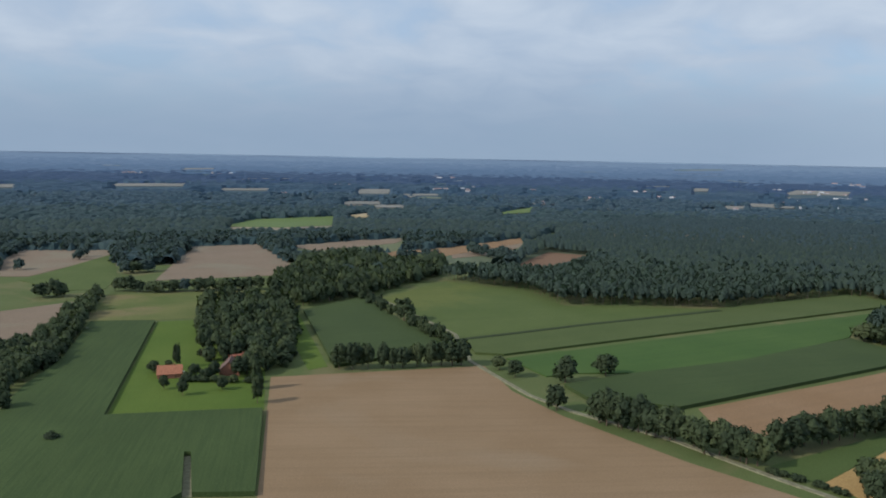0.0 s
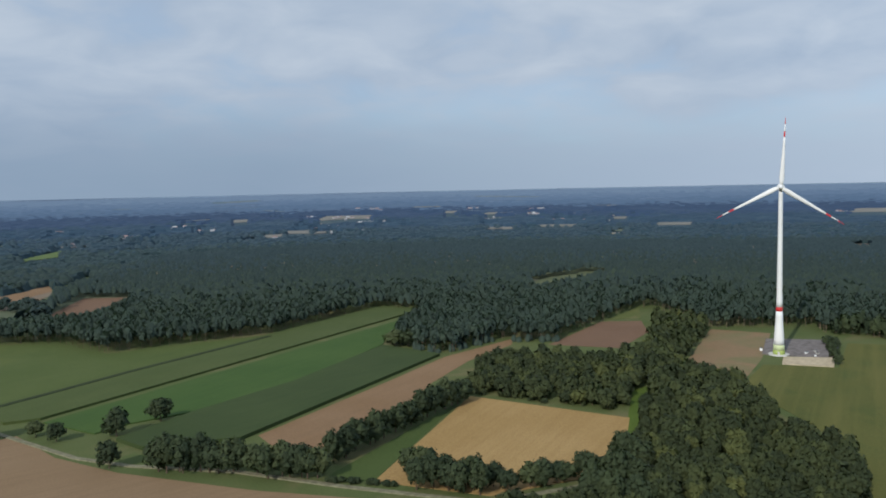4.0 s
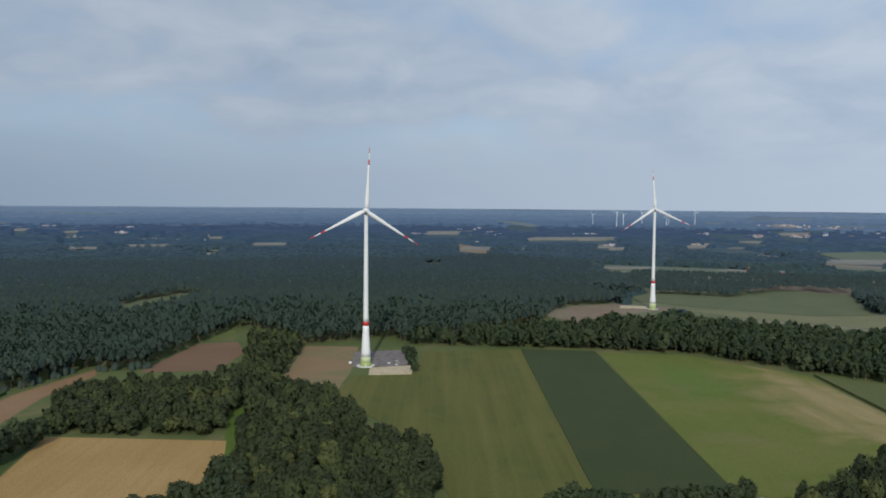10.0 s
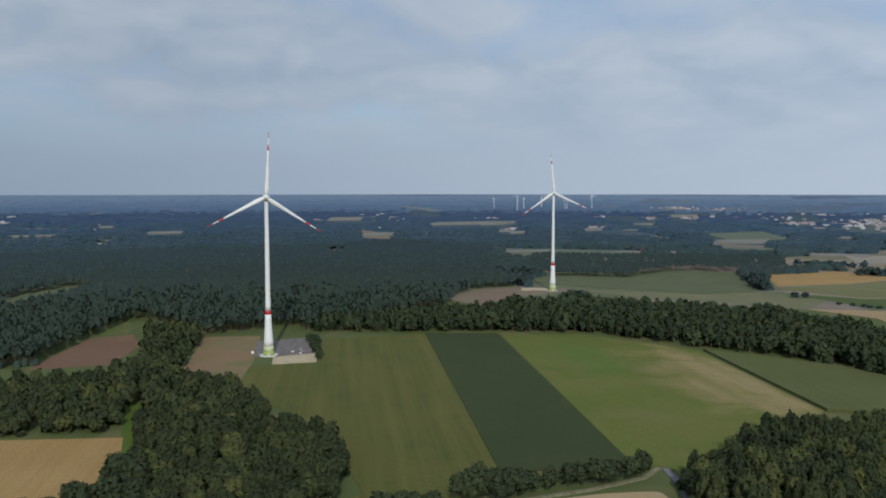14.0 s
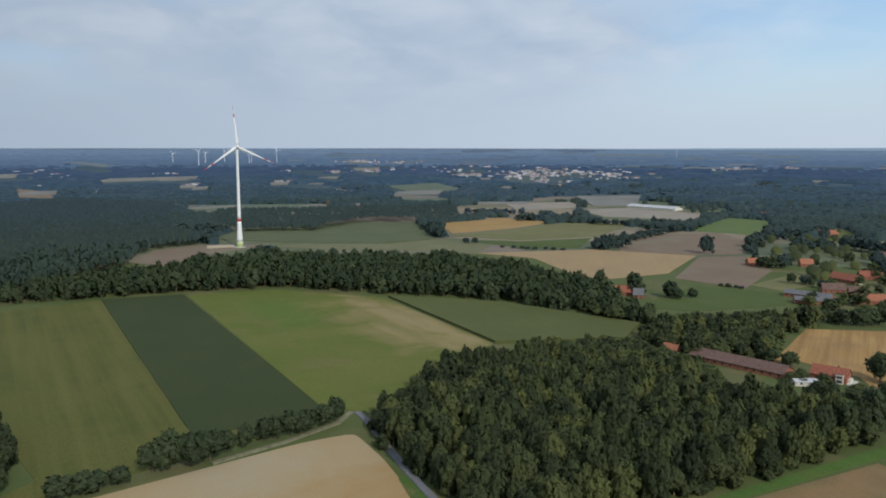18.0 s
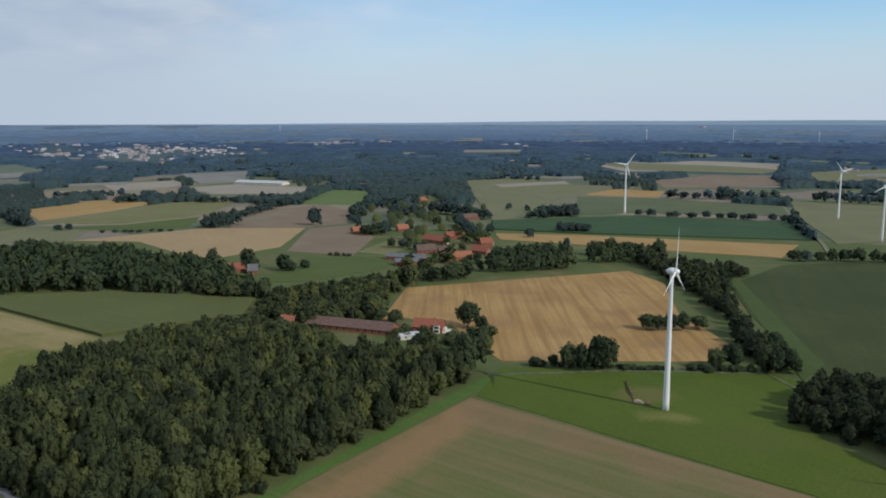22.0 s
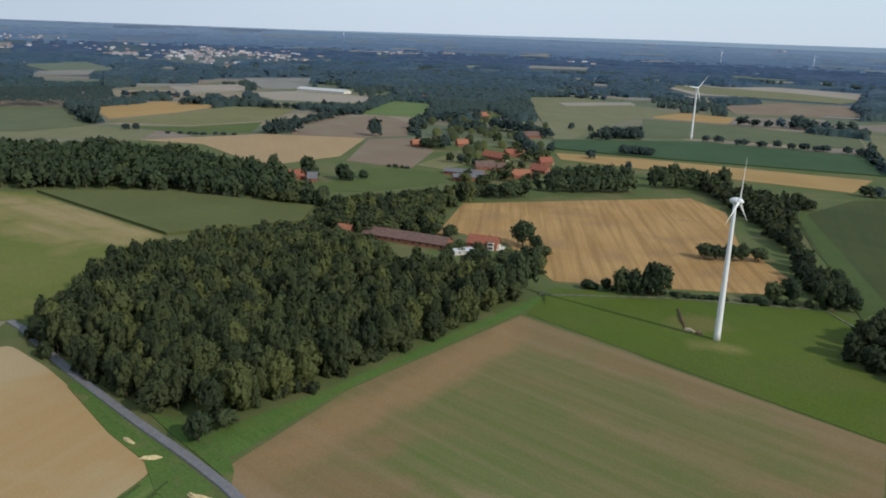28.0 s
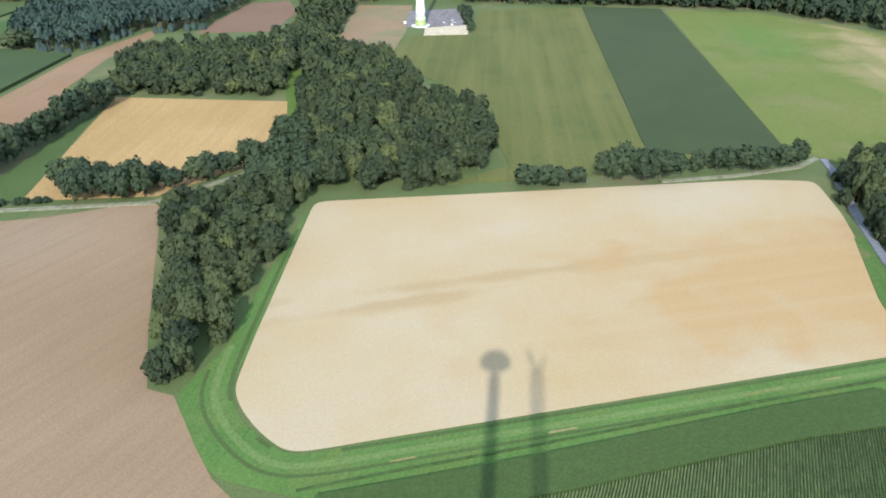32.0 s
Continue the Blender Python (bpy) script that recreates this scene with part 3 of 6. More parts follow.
def land(name, material, height, outline, label):
    """One field: a slab about crop-high, some lowered so dark sides don't show."""
    # far fields swap to copies with haze in the colour
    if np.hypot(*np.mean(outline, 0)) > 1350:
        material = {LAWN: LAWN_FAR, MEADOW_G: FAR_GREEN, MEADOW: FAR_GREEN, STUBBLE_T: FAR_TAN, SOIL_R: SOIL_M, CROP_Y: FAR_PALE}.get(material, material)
    if material in (STUBBLE_P, LAWN_V):
        outline = rounded(outline)
        BANDS.append(outline)
    bm = bmesh.new()
    h = height + 0.004 * len(FIELDS)
    top = [bm.verts.new((x, y, ground_z(x, y) + h + (0.8 if math.hypot(x, y) > 1800 else 0))) for x, y in outline]
    low = [bm.verts.new((x, y, ground_z(x, y) - 0.3)) for x, y in outline]
    bm.faces.new(top)
    for i in range(len(top)):
        j = (i + 1) % len(top)
        bm.faces.new((low[i], low[j], top[j], top[i]))
    me = bpy.data.meshes.new(name)
    bmesh.ops.recalc_face_normals(bm, faces=bm.faces)
    bm.to_mesh(me)
    bm.free()
    me.materials.append(material)
    ob = tagged(new(name, me), label, name.replace("_", " "), kind="structure")
    FIELDS.append(np.array(outline, float))
    return ob


land("maize_field", MAIZE_W, 2.20, [(-246, 502), (-239, 440), (-228, 396), (-330, 150), (-150, 190), (-103, 303), (-116, 346), (-113, 346), (-99, 303), (-74, 305), (-95, 410), (-173, 394), (-230, 623), (-278, 615)],
     "tall green maize field beside the farm lawn")
land("bare_strip", TRACK, 0.10, [(-99, 303), (-113, 346), (-116, 346), (-103, 303)],
     "bare pale strip cut into the maize")
land("meadow", MEADOW, 0.12, [(-232, 630), (-198, 646), (-163, 738), (-177, 780), (-317, 740), (-284, 625)],
     "yellow-green mown meadow behind the farm trees")
land("lawn", LAWN, 0.10, [(-172, 393), (-95, 413), (-108, 472), (-116, 511), (-159, 572), (-195, 637), (-229, 625)],
     "bright green lawn round the farmhouse")
land("ploughed_field", SOIL_A, 0.06, [(-73, 304), (-40, 120), (10, 60), (80, 80), (91, 128), (97, 141), (108, 162), (106, 171), (123, 192), (198, 277), (160, 302), (114, 349), (65, 412), (42, 455), (28, 510), (-105, 475)],
     "large bare light-brown ploughed field")
land("maize_field", MAIZE, 2.20, [(-69, 498), (-4, 547), (7, 575), (-28, 628), (-77, 741), (-121, 677)],
     "dark green maize field by the farm wood")
land("grass_strip", LAWN, 0.10, [(-112, 576), (-85, 492), (-74, 501), (-123, 667), (-136, 661)],
     "bright green grass strip between wood and maize")
land("meadow", MEADOW_G, 0.12, [(-20, 656), (13, 587), (254, 725), (113, 728), (81, 801), (2, 860), (-61, 743)],
     "green meadow below the pine wood")
land("maize_field", MAIZE_L, 1.60, [(23, 540), (43, 537), (449, 762), (415, 808), (263, 726), (17, 585)],
     "pale green crop strip below the pine wood")
land("crop_field", CROP_B, 0.70, [(66, 486), (86, 495), (128, 498), (204, 533), (319, 612), (349, 656), (432, 736), (44, 529)],
     "bright green crop strip")
land("maize_field", MAIZE, 2.20, [(74, 465), (83, 440), (132, 425), (336, 544), (316, 605), (203, 529), (127, 495)],
     "dark green maize field")
land("soil_strip", SOIL_B, 0.06, [(143, 409), (151, 375), (169, 379), (218, 412), (286, 473), (344, 514), (410, 545), (427, 565), (336, 538), (263, 495), (143, 428)],
     "long strip of bare pinkish-brown soil")
land("stubble_field", STUBBLE_G, 0.15, [(199, 281), (268, 270), (334, 330), (286, 426), (164, 327)],
     "golden stubble field framed by woods")
land("grass_strip", LAWN_D, 0.10, [(164, 327), (280, 425), (259, 411), (147, 345)],
     "green grass strip beside the stubble field")
land("grass_strip", LAWN, 0.10, [(278, 282), (280, 279), (347, 333), (399, 375), (383, 375)],
     "bright grass verge between wood and stubble")
land("soil_field", SOIL_R, 0.06, [(472, 477), (543, 513), (583, 560), (549, 581), (435, 525)],
     "reddish-brown bare field between woods")
land("clearing", MEADOW, 0.12, [(595, 572), (647, 625), (567, 588)],
     "grassy clearing at the wood edge")
land("soil_field", SOIL_T, 0.06, [(448, 341), (519, 377), (548, 394), (623, 442), (598, 488), (457, 398)],
     "bare brown soil beside the wind turbine")
land("meadow", MEADOW_Y, 0.12, [(406, 260), (372, 217), (309, 165), (377, 137), (371, 124), (691, 302), (633, 376), (545, 330), (512, 369), (446, 339)],
     "yellow-green mown meadow with faint tractor lines")
land("maize_field", MAIZE_S, 0.50, [(360, 117), (396, 59), (719, 238), (694, 303)],
     "dark green maize strip")
land("meadow", MEADOW_B, 0.12, [(404, 63), (397, 37), (460, 2), (540, -35), (707, 53), (745, 162), (715, 233)],
     "light green meadow with a dry tan corner")
land("maize_field", MAIZE_O, 2.00, [(541, -37), (551, -130), (599, -152), (681, -50), (708, 49)],
     "olive green maize field by the wood")
land("stubble_field", STUBBLE_P, 0.04, [(141, 164), (119, 150), (113, 140), (109, 128), (108, 118), (124, 103), (168, 61), (241, -9), (267, 2), (303, 13), (336, 26), (367, 42), (354, 66), (284, 152), (231, 218)],
     "pale sandy stubble field")
land("grass_margin", LAWN_V, 0.08, [(169, 187), (132, 167), (108, 162), (97, 141), (91, 128), (99, 102), (117, 84), (142, 62), (191, 19), (217, -5), (227, -23), (247, -14), (241, -10), (168, 59.5), (124.5, 101.5), (107, 117), (108, 128), (111, 140), (119, 151), (141, 164), (231, 219)],
     "bright green grass margin with vehicle tracks")
land("soil_grass_field", SOIL_G, 0.07, [(97, -85), (96, -104), (148, -222), (171, -252), (331, -190), (277, -84), (236, -32), (225, -28)],
     "thinly greening bare field with pale wheel streaks")
land("grass_margin", LAWN_V, 0.10, [(239, -31), (278, -83), (334, -190), (348, -222), (356, -214), (279, -74), (260, -30), (249, -21)],
     "bright grass margin along the wood")
land("meadow", LAWN_T, 0.12, [(332, -194), (172, -253), (150, -290), (166, -294), (237, -303), (267, -357), (286, -354), (366, -230)],
     "bright green meadow under the small wind turbine")
land("stubble_field", STUBBLE_S, 0.15, [(496, -228), (460, -249), (376, -236), (318, -342), (336, -378), (414, -410), (498, -475), (555, -485), (585, -274), (492, -210)],
     "golden stubble field with combed harvest stripes")
land("crop_field", CROP_G, 0.15, [(392, -456), (278, -374), (173, -394), (150, -454), (120, -640), (202, -839), (265, -816), (482, -727), (509, -635), (468, -520)],
     "wide mid-green crop field")
land("soil_field", SOIL_M, 0.06, [(888, 317), (990, 291), (1088, 237), (1088, 328), (1027, 375), (923, 370)],
     "bare brown soil by the second turbine")
land("crop_field", SAGE_D, 0.60, [(1112, 226), (1102, 80), (1156, 10), (1394, 43), (1412, 153), (1266, 328), (1145, 337)],
     "dark green maize field behind the wood")
land("meadow", SAGE, 0.12, [(1032, 148), (1028, 31), (995, -38), (1080, -69), (1145, 4), (1096, 79), (1081, 260)],
     "pale meadow behind the wood")
land("stubble_field", STUBBLE_G, 0.15, [(1225, -15), (1304, -115), (1408, -200), (1490, -111), (1386, 5)],
     "orange-gold stubble field")
land("crop_field", CROP_Y, 0.40, [(1138, -116), (1193, -239), (1373, -322), (1396, -204), (1293, -123), (1195, -14)],
     "yellow-green crop strip")
land("meadow", MEADOW_G, 0.12, [(1051, -107), (1054, -184), (1167, -221), (1125, -115), (1132, -40)],
     "light green meadow")
land("soil_field", SOIL_M, 0.06, [(1017, -230), (988, -315), (994, -379), (1136, -439), (1240, -434), (1186, -264)],
     "bare mauve-brown field")
land("stubble_field", STUBBLE_T, 0.12, [(958, -111), (839, -140), (803, -163), (844, -243), (981, -317), (1039, -197), (1002, -42)],
     "tan harvested field")
land("soil_field", SOIL_M, 0.06, [(812, -241), (753, -292), (864, -364), (977, -373), (970, -317)],
     "bare mauve-brown field beside the hamlet")
land("meadow", LAWN, 0.10, [(1210, -477), (1432, -599), (1501, -543), (1271, -395)],
     "bright green paddock")
land("meadow", MEADOW_G, 0.12, [(648, -212), (675, -298), (733, -317), (766, -245), (666, -166)],
     "green meadow behind the wood belt")
land("meadow", CROP_Y, 0.12, [(742, -322), (776, -376), (856, -393), (772, -304)],
     "pale grass plot by the hamlet")
land("meadow", MEADOW, 0.12, [(1114, -574), (1255, -656), (1329, -661), (1090, -520)],
     "green paddock behind the houses")
land("stubble_field", STUBBLE_T, 0.12, [(1657, -159), (1752, -313), (1898, -305), (1837, -145)],
     "tan harvested strip")
land("meadow", CROP_Y, 0.12, [(1778, -338), (1783, -438), (2119, -529), (2106, -354)],
     "pale yellow-green field")
land("stubble_field", STUBBLE_T, 0.12, [(1517, -310), (1451, -451), (1562, -525), (1724, -404), (1691, -296)],
     "tan field near the long farm sheds")
land("crop_field", MEADOW_G, 0.30, [(2186, 72), (2373, -58), (2641, 15), (2506, 188)],
     "pale far field")
land("crop_field", SAGE, 0.40, [(961, -581), (893, -554), (1144, -838), (1235, -1028), (1569, -1022), (1579, -887)],
     "sage green field behind the hamlet")
land("stubble_field", STUBBLE_G, 0.15, [(1166, -917), (1067, -995), (1156, -1094), (1303, -1003)],
     "orange stubble strip")
land("crop_field", SAGE_D, 0.40, [(929, -716), (908, -801), (772, -974), (857, -1074), (1045, -989), (1152, -881)],
     "grey-green field with turbine")
land("crop_field", MAIZE_B, 1.20, [(851, -522), (765, -603), (598, -795), (717, -904), (875, -772), (899, -678), (928, -565)],
     "deep blue-green field")
land("stubble_field", STUBBLE_G, 0.15, [(777, -485), (663, -569), (537, -668), (584, -753), (754, -594), (822, -506)],
     "golden stubble strip")
land("crop_field", SAGE, 0.40, [(745, -960), (570, -798), (500, -1024), (741, -1242), (906, -1139)],
     "sage green field between turbines")
land("soil_field", SOIL_D, 0.06, [(498, -1033), (394, -1132), (448, -1273), (671, -1197)],
     "dark grey-brown field")
land("soil_field", SOIL_M, 0.06, [(376, -767), (283, -872), (372, -1058), (452, -771)],
     "bare brown field behind the tree row")
land("stubble_field", STUBBLE_T, 0.12, [(343, -1417), (357, -1475), (519, -1502), (555, -1423)],
     "pale harvested strip")
land("soil_field", SOIL_D, 0.06, [(622, -1580), (441, -1709), (495, -1920), (759, -1856)],
     "dull brown field")
land("stubble_field", STUBBLE_T, 0.12, [(847, -1417), (706, -1506), (736, -1570), (914, -1484)],
     "pale harvested strip")
land("soil_field", SOIL_M, 0.06, [(1217, -1151), (1139, -1316), (1242, -1519), (1428, -1513), (1371, -1261)],
     "brown field among hedges")
land("crop_field", SAGE, 0.30, [(1659, -1461), (1396, -1635), (1445, -1793), (1723, -1799), (1937, -1544)],
     "pale field among hedges")
land("grass_margin", LAWN_D, 0.10, [(334, -412), (270, -359), (284, -395), (479, -544), (493, -544)],
     "pale green verge beside the ditch")
land("stubble_field", STUBBLE_T, 0.12, [(1639, -1405), (1447, -1746), (1618, -1994), (1840, -1872), (1862, -1484)],
     "tan harvested strip among hedges")
land("soil_field", SOIL_M, 0.06, [(1198, -1186), (1143, -1420), (1346, -1601), (1382, -1292)],
     "brown field among hedges")
land("crop_field", SAGE, 0.30, [(1179, -1573), (1164, -1846), (1320, -2062), (1371, -1776)],
     "pale field among hedges")
land("stubble_field", STUBBLE_T, 0.12, [(863, -1412), (712, -1532), (755, -1624), (932, -1501)],
     "pale harvested strip with trees")
land("meadow", MEADOW_G, 0.12, [(1656, 511), (1613, 341), (1718, 243), (1829, 282), (1780, 589)],
     "pale strip behind the dark wood")
land("soil_field", SOIL_M, 0.06, [(-290, 831), (-177, 880), (-175, 935), (-276, 1174), (-360, 1125), (-304, 826)],
     "bare brown field beyond the hedge")
land("meadow", MEADOW_G, 0.12, [(-363, 756), (-332, 770), (-352, 847), (-433, 1030), (-435, 923), (-438, 809)],
     "green field among hedges")
land("soil_field", SOIL_M, 0.06, [(-471, 832), (-443, 836), (-427, 997), (-450, 1070), (-564, 1053), (-536, 949)],
     "bare brown field")
land("soil_field", SOIL_M, 0.06, [(-308, 539), (-300, 547), (-301, 598), (-332, 701), (-371, 653)],
     "bare brown field by the hedge")
land("meadow", LAWN, 0.12, [(-294, 1436), (-211, 1500), (-235, 1715), (-386, 1604), (-407, 1435)],
     "bright green distant meadow")
land("stubble_field", STUBBLE_P, 0.12, [(-166, 1700), (-168, 1831), (-231, 1715)],
     "whitish distant field")
land("stubble_field", SOIL_B, 0.15, [(-107, 1020), (-69, 1117), (12, 1178), (133, 1337), (124, 1250), (36, 1120), (-40, 1013)],
     "orange stubble field")
land("soil_field", SOIL_M, 0.06, [(-179, 1106), (-75, 1216), (-60, 1302), (-131, 1254), (-232, 1153)],
     "bare brown distant field")
land("soil_field", SOIL_M, 0.06, [(11, 1048), (79, 1106), (127, 1226), (127, 1275), (12, 1156)],
     "bare brown distant field")
land("soil_field", SOIL_R, 0.06, [(87, 931), (140, 952), (190, 1029), (203, 1106), (150, 1137), (87, 983)],
     "bare brown clearing in the pine wood")
land("meadow", LAWN, 0.12, [(130, 1853), (213, 1926), (239, 2124), (118, 1885)],
     "bright green distant meadow")
land("meadow", MEADOW_G, 0.12, [(129, 1211), (196, 1376), (216, 1482), (121, 1257)],
     "green lane between woods")
land("clearing", SAGE_D, 0.12, [(640, 800), (700, 812), (800, 860), (872, 905), (840, 925), (700, 885)],
     "grassy clearing in the forest")
land("crop_field", MEADOW_G, 0.20, [(1497, 852), (1589, 891), (1546, 930)],
     "pale clearing in the forest")
land("soil_field", SOIL_R, 0.06, [(1996, 1067), (1979, 971), (2180, 1073), (2292, 1230)],
     "brown clearing in the forest")


def ribbon(name, points, width, z, material, label, category):
    """A lane along a line of points, with a low kerbless edge."""
    pts = [Vector((x, y, 0)) for x, y in points]
    verts, faces = [], []
    for i, p in enumerate(pts):
        d = (pts[min(i + 1, len(pts) - 1)] - pts[max(i - 1, 0)]).normalized()
        s = Vector((-d.y, d.x, 0)) * width / 2
        for q, zz in ((p - s * 1.12, 0.0), (p - s, z), (p + s, z), (p + s * 1.12, 0.0)):
            verts.append((q.x, q.y, zz + (ground_z(q.x, q.y))))
    for i in range(len(pts) - 1):
        for k in range(3):
            faces.append((4 * i + k, 4 * i + k + 1, 4 * i + k + 5, 4 * i + k + 4))
    return tagged(mesh_object(name, verts, faces, material), label, category, kind="structure")


ribbon("road", [(397, 44), (385, 38), (352, 26), (318, 13), (274, -6), (246, -19), (224, -28), (187, -40), (164, -49), (147, -56), (122, -67), (60, -95), (-40, -140)], 3.4, 0.62,
       ASPHALT, "narrow grey asphalt farm lane beside the maize", "road")
ribbon("road", [(397, 47), (380, 52), (355, 73), (330, 100)], 2.6, 0.55, TRACK, "pale sandy farm track along the hedge", "track")
ribbon("road", [(262, 262), (193, 276), (149, 330), (114, 378), (72, 418), (51, 447), (19, 521), (10, 600), (-60, 745)], 3.0, 0.55,
       TRACK, "pale country lane lined with trees", "road")
ribbon("road", [(1008, -1221), (734, -934), (582, -789), (520, -720)], 4.0, 0.9, TRACK, "pale straight lane between fields", "road")
ribbon("road", [(358, -216), (329, -285), (288, -352), (262, -345)], 2.2, 0.5, LANE_G, "narrow overgrown lane along the meadow", "road")

def mown_bands(stubble, margin):
    """Mowing bands in the grass margin that keep the same way off the stubble edge."""
    n = len(stubble)
    pts = []
    for i in range(n):
        (x0, y0), (x1, y1) = stubble[i], stubble[(i + 1) % n]
        d = math.hypot(x1 - x0, y1 - y0)
        for k in range(max(1, int(d / 2.5))):
            t = k / max(1, int(d / 2.5))
            pts.append((x0 + (x1 - x0) * t, y0 + (y1 - y0) * t))
    pts = np.array(pts)
    for _ in range(6):
        pts = (np.roll(pts, 1, 0) + pts + np.roll(pts, -1, 0)) / 3
    along = np.roll(pts, -2, 0) - np.roll(pts, 2, 0)
    along /= np.linalg.norm(along, axis=1)[:, None]
    area = (pts[:, 0] * np.roll(pts[:, 1], -1) - np.roll(pts[:, 0], -1) * pts[:, 1]).sum()
    out = np.stack([along[:, 1], -along[:, 0]], 1) * (1 if area > 0 else -1)
    for near, far, mat, label in ((1.2, 2.6, LAWN_D, "dark strip of longer grass along the stubble"), (5.0, 7.2, LAWN_Y, "pale mown strip in the grass margin"), (9.0, 10.2, LAWN_D, "dark wheel strip in the grass margin")):
        a, b = pts + out * near, pts + out * far
        ok = inside(a[:, 0], a[:, 1], margin) & inside(b[:, 0], b[:, 1], margin)
        verts = [(*p, 0.2) for p in a] + [(*p, 0.2) for p in b]
        m = len(pts)
        faces = [(i, m + i, m + (i + 1) % m, (i + 1) % m) for i in range(m) if ok[i] and ok[(i + 1) % m]]
        if faces:
            tagged(mesh_object("mown_strip", verts, faces, mat), label, "grass", kind="structure")


ribbon("wheel_track", [(99, 108), (117, 92), (142, 69), (191, 25), (216, 2), (232, -12)], 0.7, 0.50, TRACK_G, "dark wheel track pressed into the grass margin", "track")
for _a, _b in (((119, 95), (124, 90.5)), ((150, 66.5), (156, 61)), ((193, 28), (202, 20)), ((212, 11), (216, 7))):
    ribbon("wheel_track", [_a, _b], 0.35, 0.50, MEADOW_DRY, "short pale worn wheel track in the grass margin", "track")
land("grass_margin", MEADOW_Y, 0.05, [(276, 181), (325, 123), (362, 83), (388, 61), (402, 56), (409, 66), (374, 125), (379, 138), (312, 167)], "grassy strip between the fields and the hedge")
# raised strip, not a cut furrow; its dark colour stands in for shade
ribbon("furrow", [(10, 575), (57, 602), (115, 637), (183, 673), (252, 710)], 5.0, 1.9, EDGE_SHADE, "dark strip standing in for a shaded edge between meadow and crop strip", "furrow")
land("grass_verge", LAWN_J, 0.03, [(211, -15), (217, -25), (226, -24), (248, -15), (275, -3), (318, 15), (314, 18), (270, 4), (247, -6), (228, -8)], "ragged green verge between stubble, maize and lane")
land("grass_verge", LAWN_J, 0.03, [(224, -30), (231, -32), (239, -32), (262, -27), (283, -9), (262, -16), (244, -23)], "green verge between lane and copse")
land("grass_verge", LAWN_J, 0.03, [(210, -28), (184, -36), (146, -52), (104, -70), (103, -73), (147, -54), (187, -38), (214, -29)], "narrow grass verge between maize and lane")
# construction pads by the tall turbines
land("crane_pad", GRAVEL, 0.25, [(597, 428), (542, 392), (550, 377), (573, 350), (639, 386)], "dark gravel crane pad beside the turbine foot")
land("sand_pad", SAND, 0.30, [(545, 375), (523, 361), (544, 333), (573, 350)], "pale sand heap spread beside the crane pad")
land("sand_pad", SAND, 0.28, [(1071, 320), (1080, 285), (1052, 277), (1044, 312)], "pale sandy strip beside the second turbine")
land("crane_pad", GRAVEL, 0.25, [(1075, 324), (1047, 308), (1048, 260), (1091, 270)], "gravel pad beside the second turbine")


def inside(px, py, poly):
    """Even-odd test of many points against one outline."""
    hit = np.zeros(len(px), bool)
    x0, y0 = poly[-1]
    for x1, y1 in poly:
        cross = ((y0 > py) != (y1 > py)) & (px < (x1 - x0) * (py - y0) / ((y1 - y0) if y1 != y0 else 1e-9) + x0)
        hit ^= cross
        x0, y0 = x1, y1
    return hit


def build_maize_rows():
    """The maize by the lane: row after row, each a low ridge of leaves."""
    outline = np.array([(207, -27), (203, -13), (182, 9), (133, 52), (108, 75), (90, 92), (78, 80), (66, 38), (52, -72), (105, -71), (123, -63.5), (145, -53.5), (184, -37.5)], float)
    FIELDS.append(outline)
    # bed colour darkened to stand in for shade between rows
    land("maize_bed", MAIZE_BED, 0.9, [(int(x), int(y)) for x, y in outline], "ground between maize rows, darkened to paint in their shade")
    turn = radians(13)
    c, s = math.cos(turn), math.sin(turn)
    u = outline @ np.array([[c, -s], [s, c]])
    verts, faces = [], []
    v = u[:, 1].min()
    while v < u[:, 1].max():
        cross = []
        for i in range(len(u)):
            (xa, ya), (xb, yb) = u[i - 1], u[i]
            if (ya > v) != (yb > v):
                cross.append(xa + (v - ya) / (yb - ya) * (xb - xa))
        cross.sort()
        for a, b in zip(cross[::2], cross[1::2]):
            n = max(2, int((b - a) / 1.6))
            first = len(verts)
            for k in sorted(list(range(n + 1)) + list(range(5, n, 5))):
                x = a + (b - a) * k / n
                o = rng.normal(0, 0.05)
                w = 0.21 + rng.random() * 0.07
                top = 1.85 + rng.random() * 0.35
                for dy, z in ((-w, 1.3), (o, top), (w, 1.3)):
                    verts.append((x * c - (v + dy) * s, x * s + (v + dy) * c, z))
            for k in range(n + len(range(5, n, 5))):
                if k % 6 == 5:
                    continue
                p = first + 3 * k
                faces += [(p, p + 3, p + 4, p + 1), (p + 1, p + 4, p + 5, p + 2)]
        v += 0.75
    ob = mesh_object("maize_rows", verts, faces, MAIZE_R)
    tagged(ob, "dense green maize planted in straight rows", "maize", kind="stuff")


mown_bands(BANDS[0], BANDS[1])
MAIZE_H = field_material("maize_headland", (0.046, 0.072, 0.018), (0.053, 0.080, 0.021), -42, (0.8, 0.3, (0.036, 0.060, 0.015)))
land("maize_headland", MAIZE_H, 1.7, [(212, -15), (214, -3), (191, 19), (142, 62), (117, 85), (99, 102), (90.3, 92.3), (108.3, 75.3), (133.3, 52.3), (182.3, 9.3), (203.3, -12.7), (207.3, -26.7)],
     "paler headland of maize sown along the field edge")
# shade between the maize rows, put into the bed colour
MAIZE_BED = plain_material("maize_painted_shade", (0.032, 0.043, 0.016), 0.95)
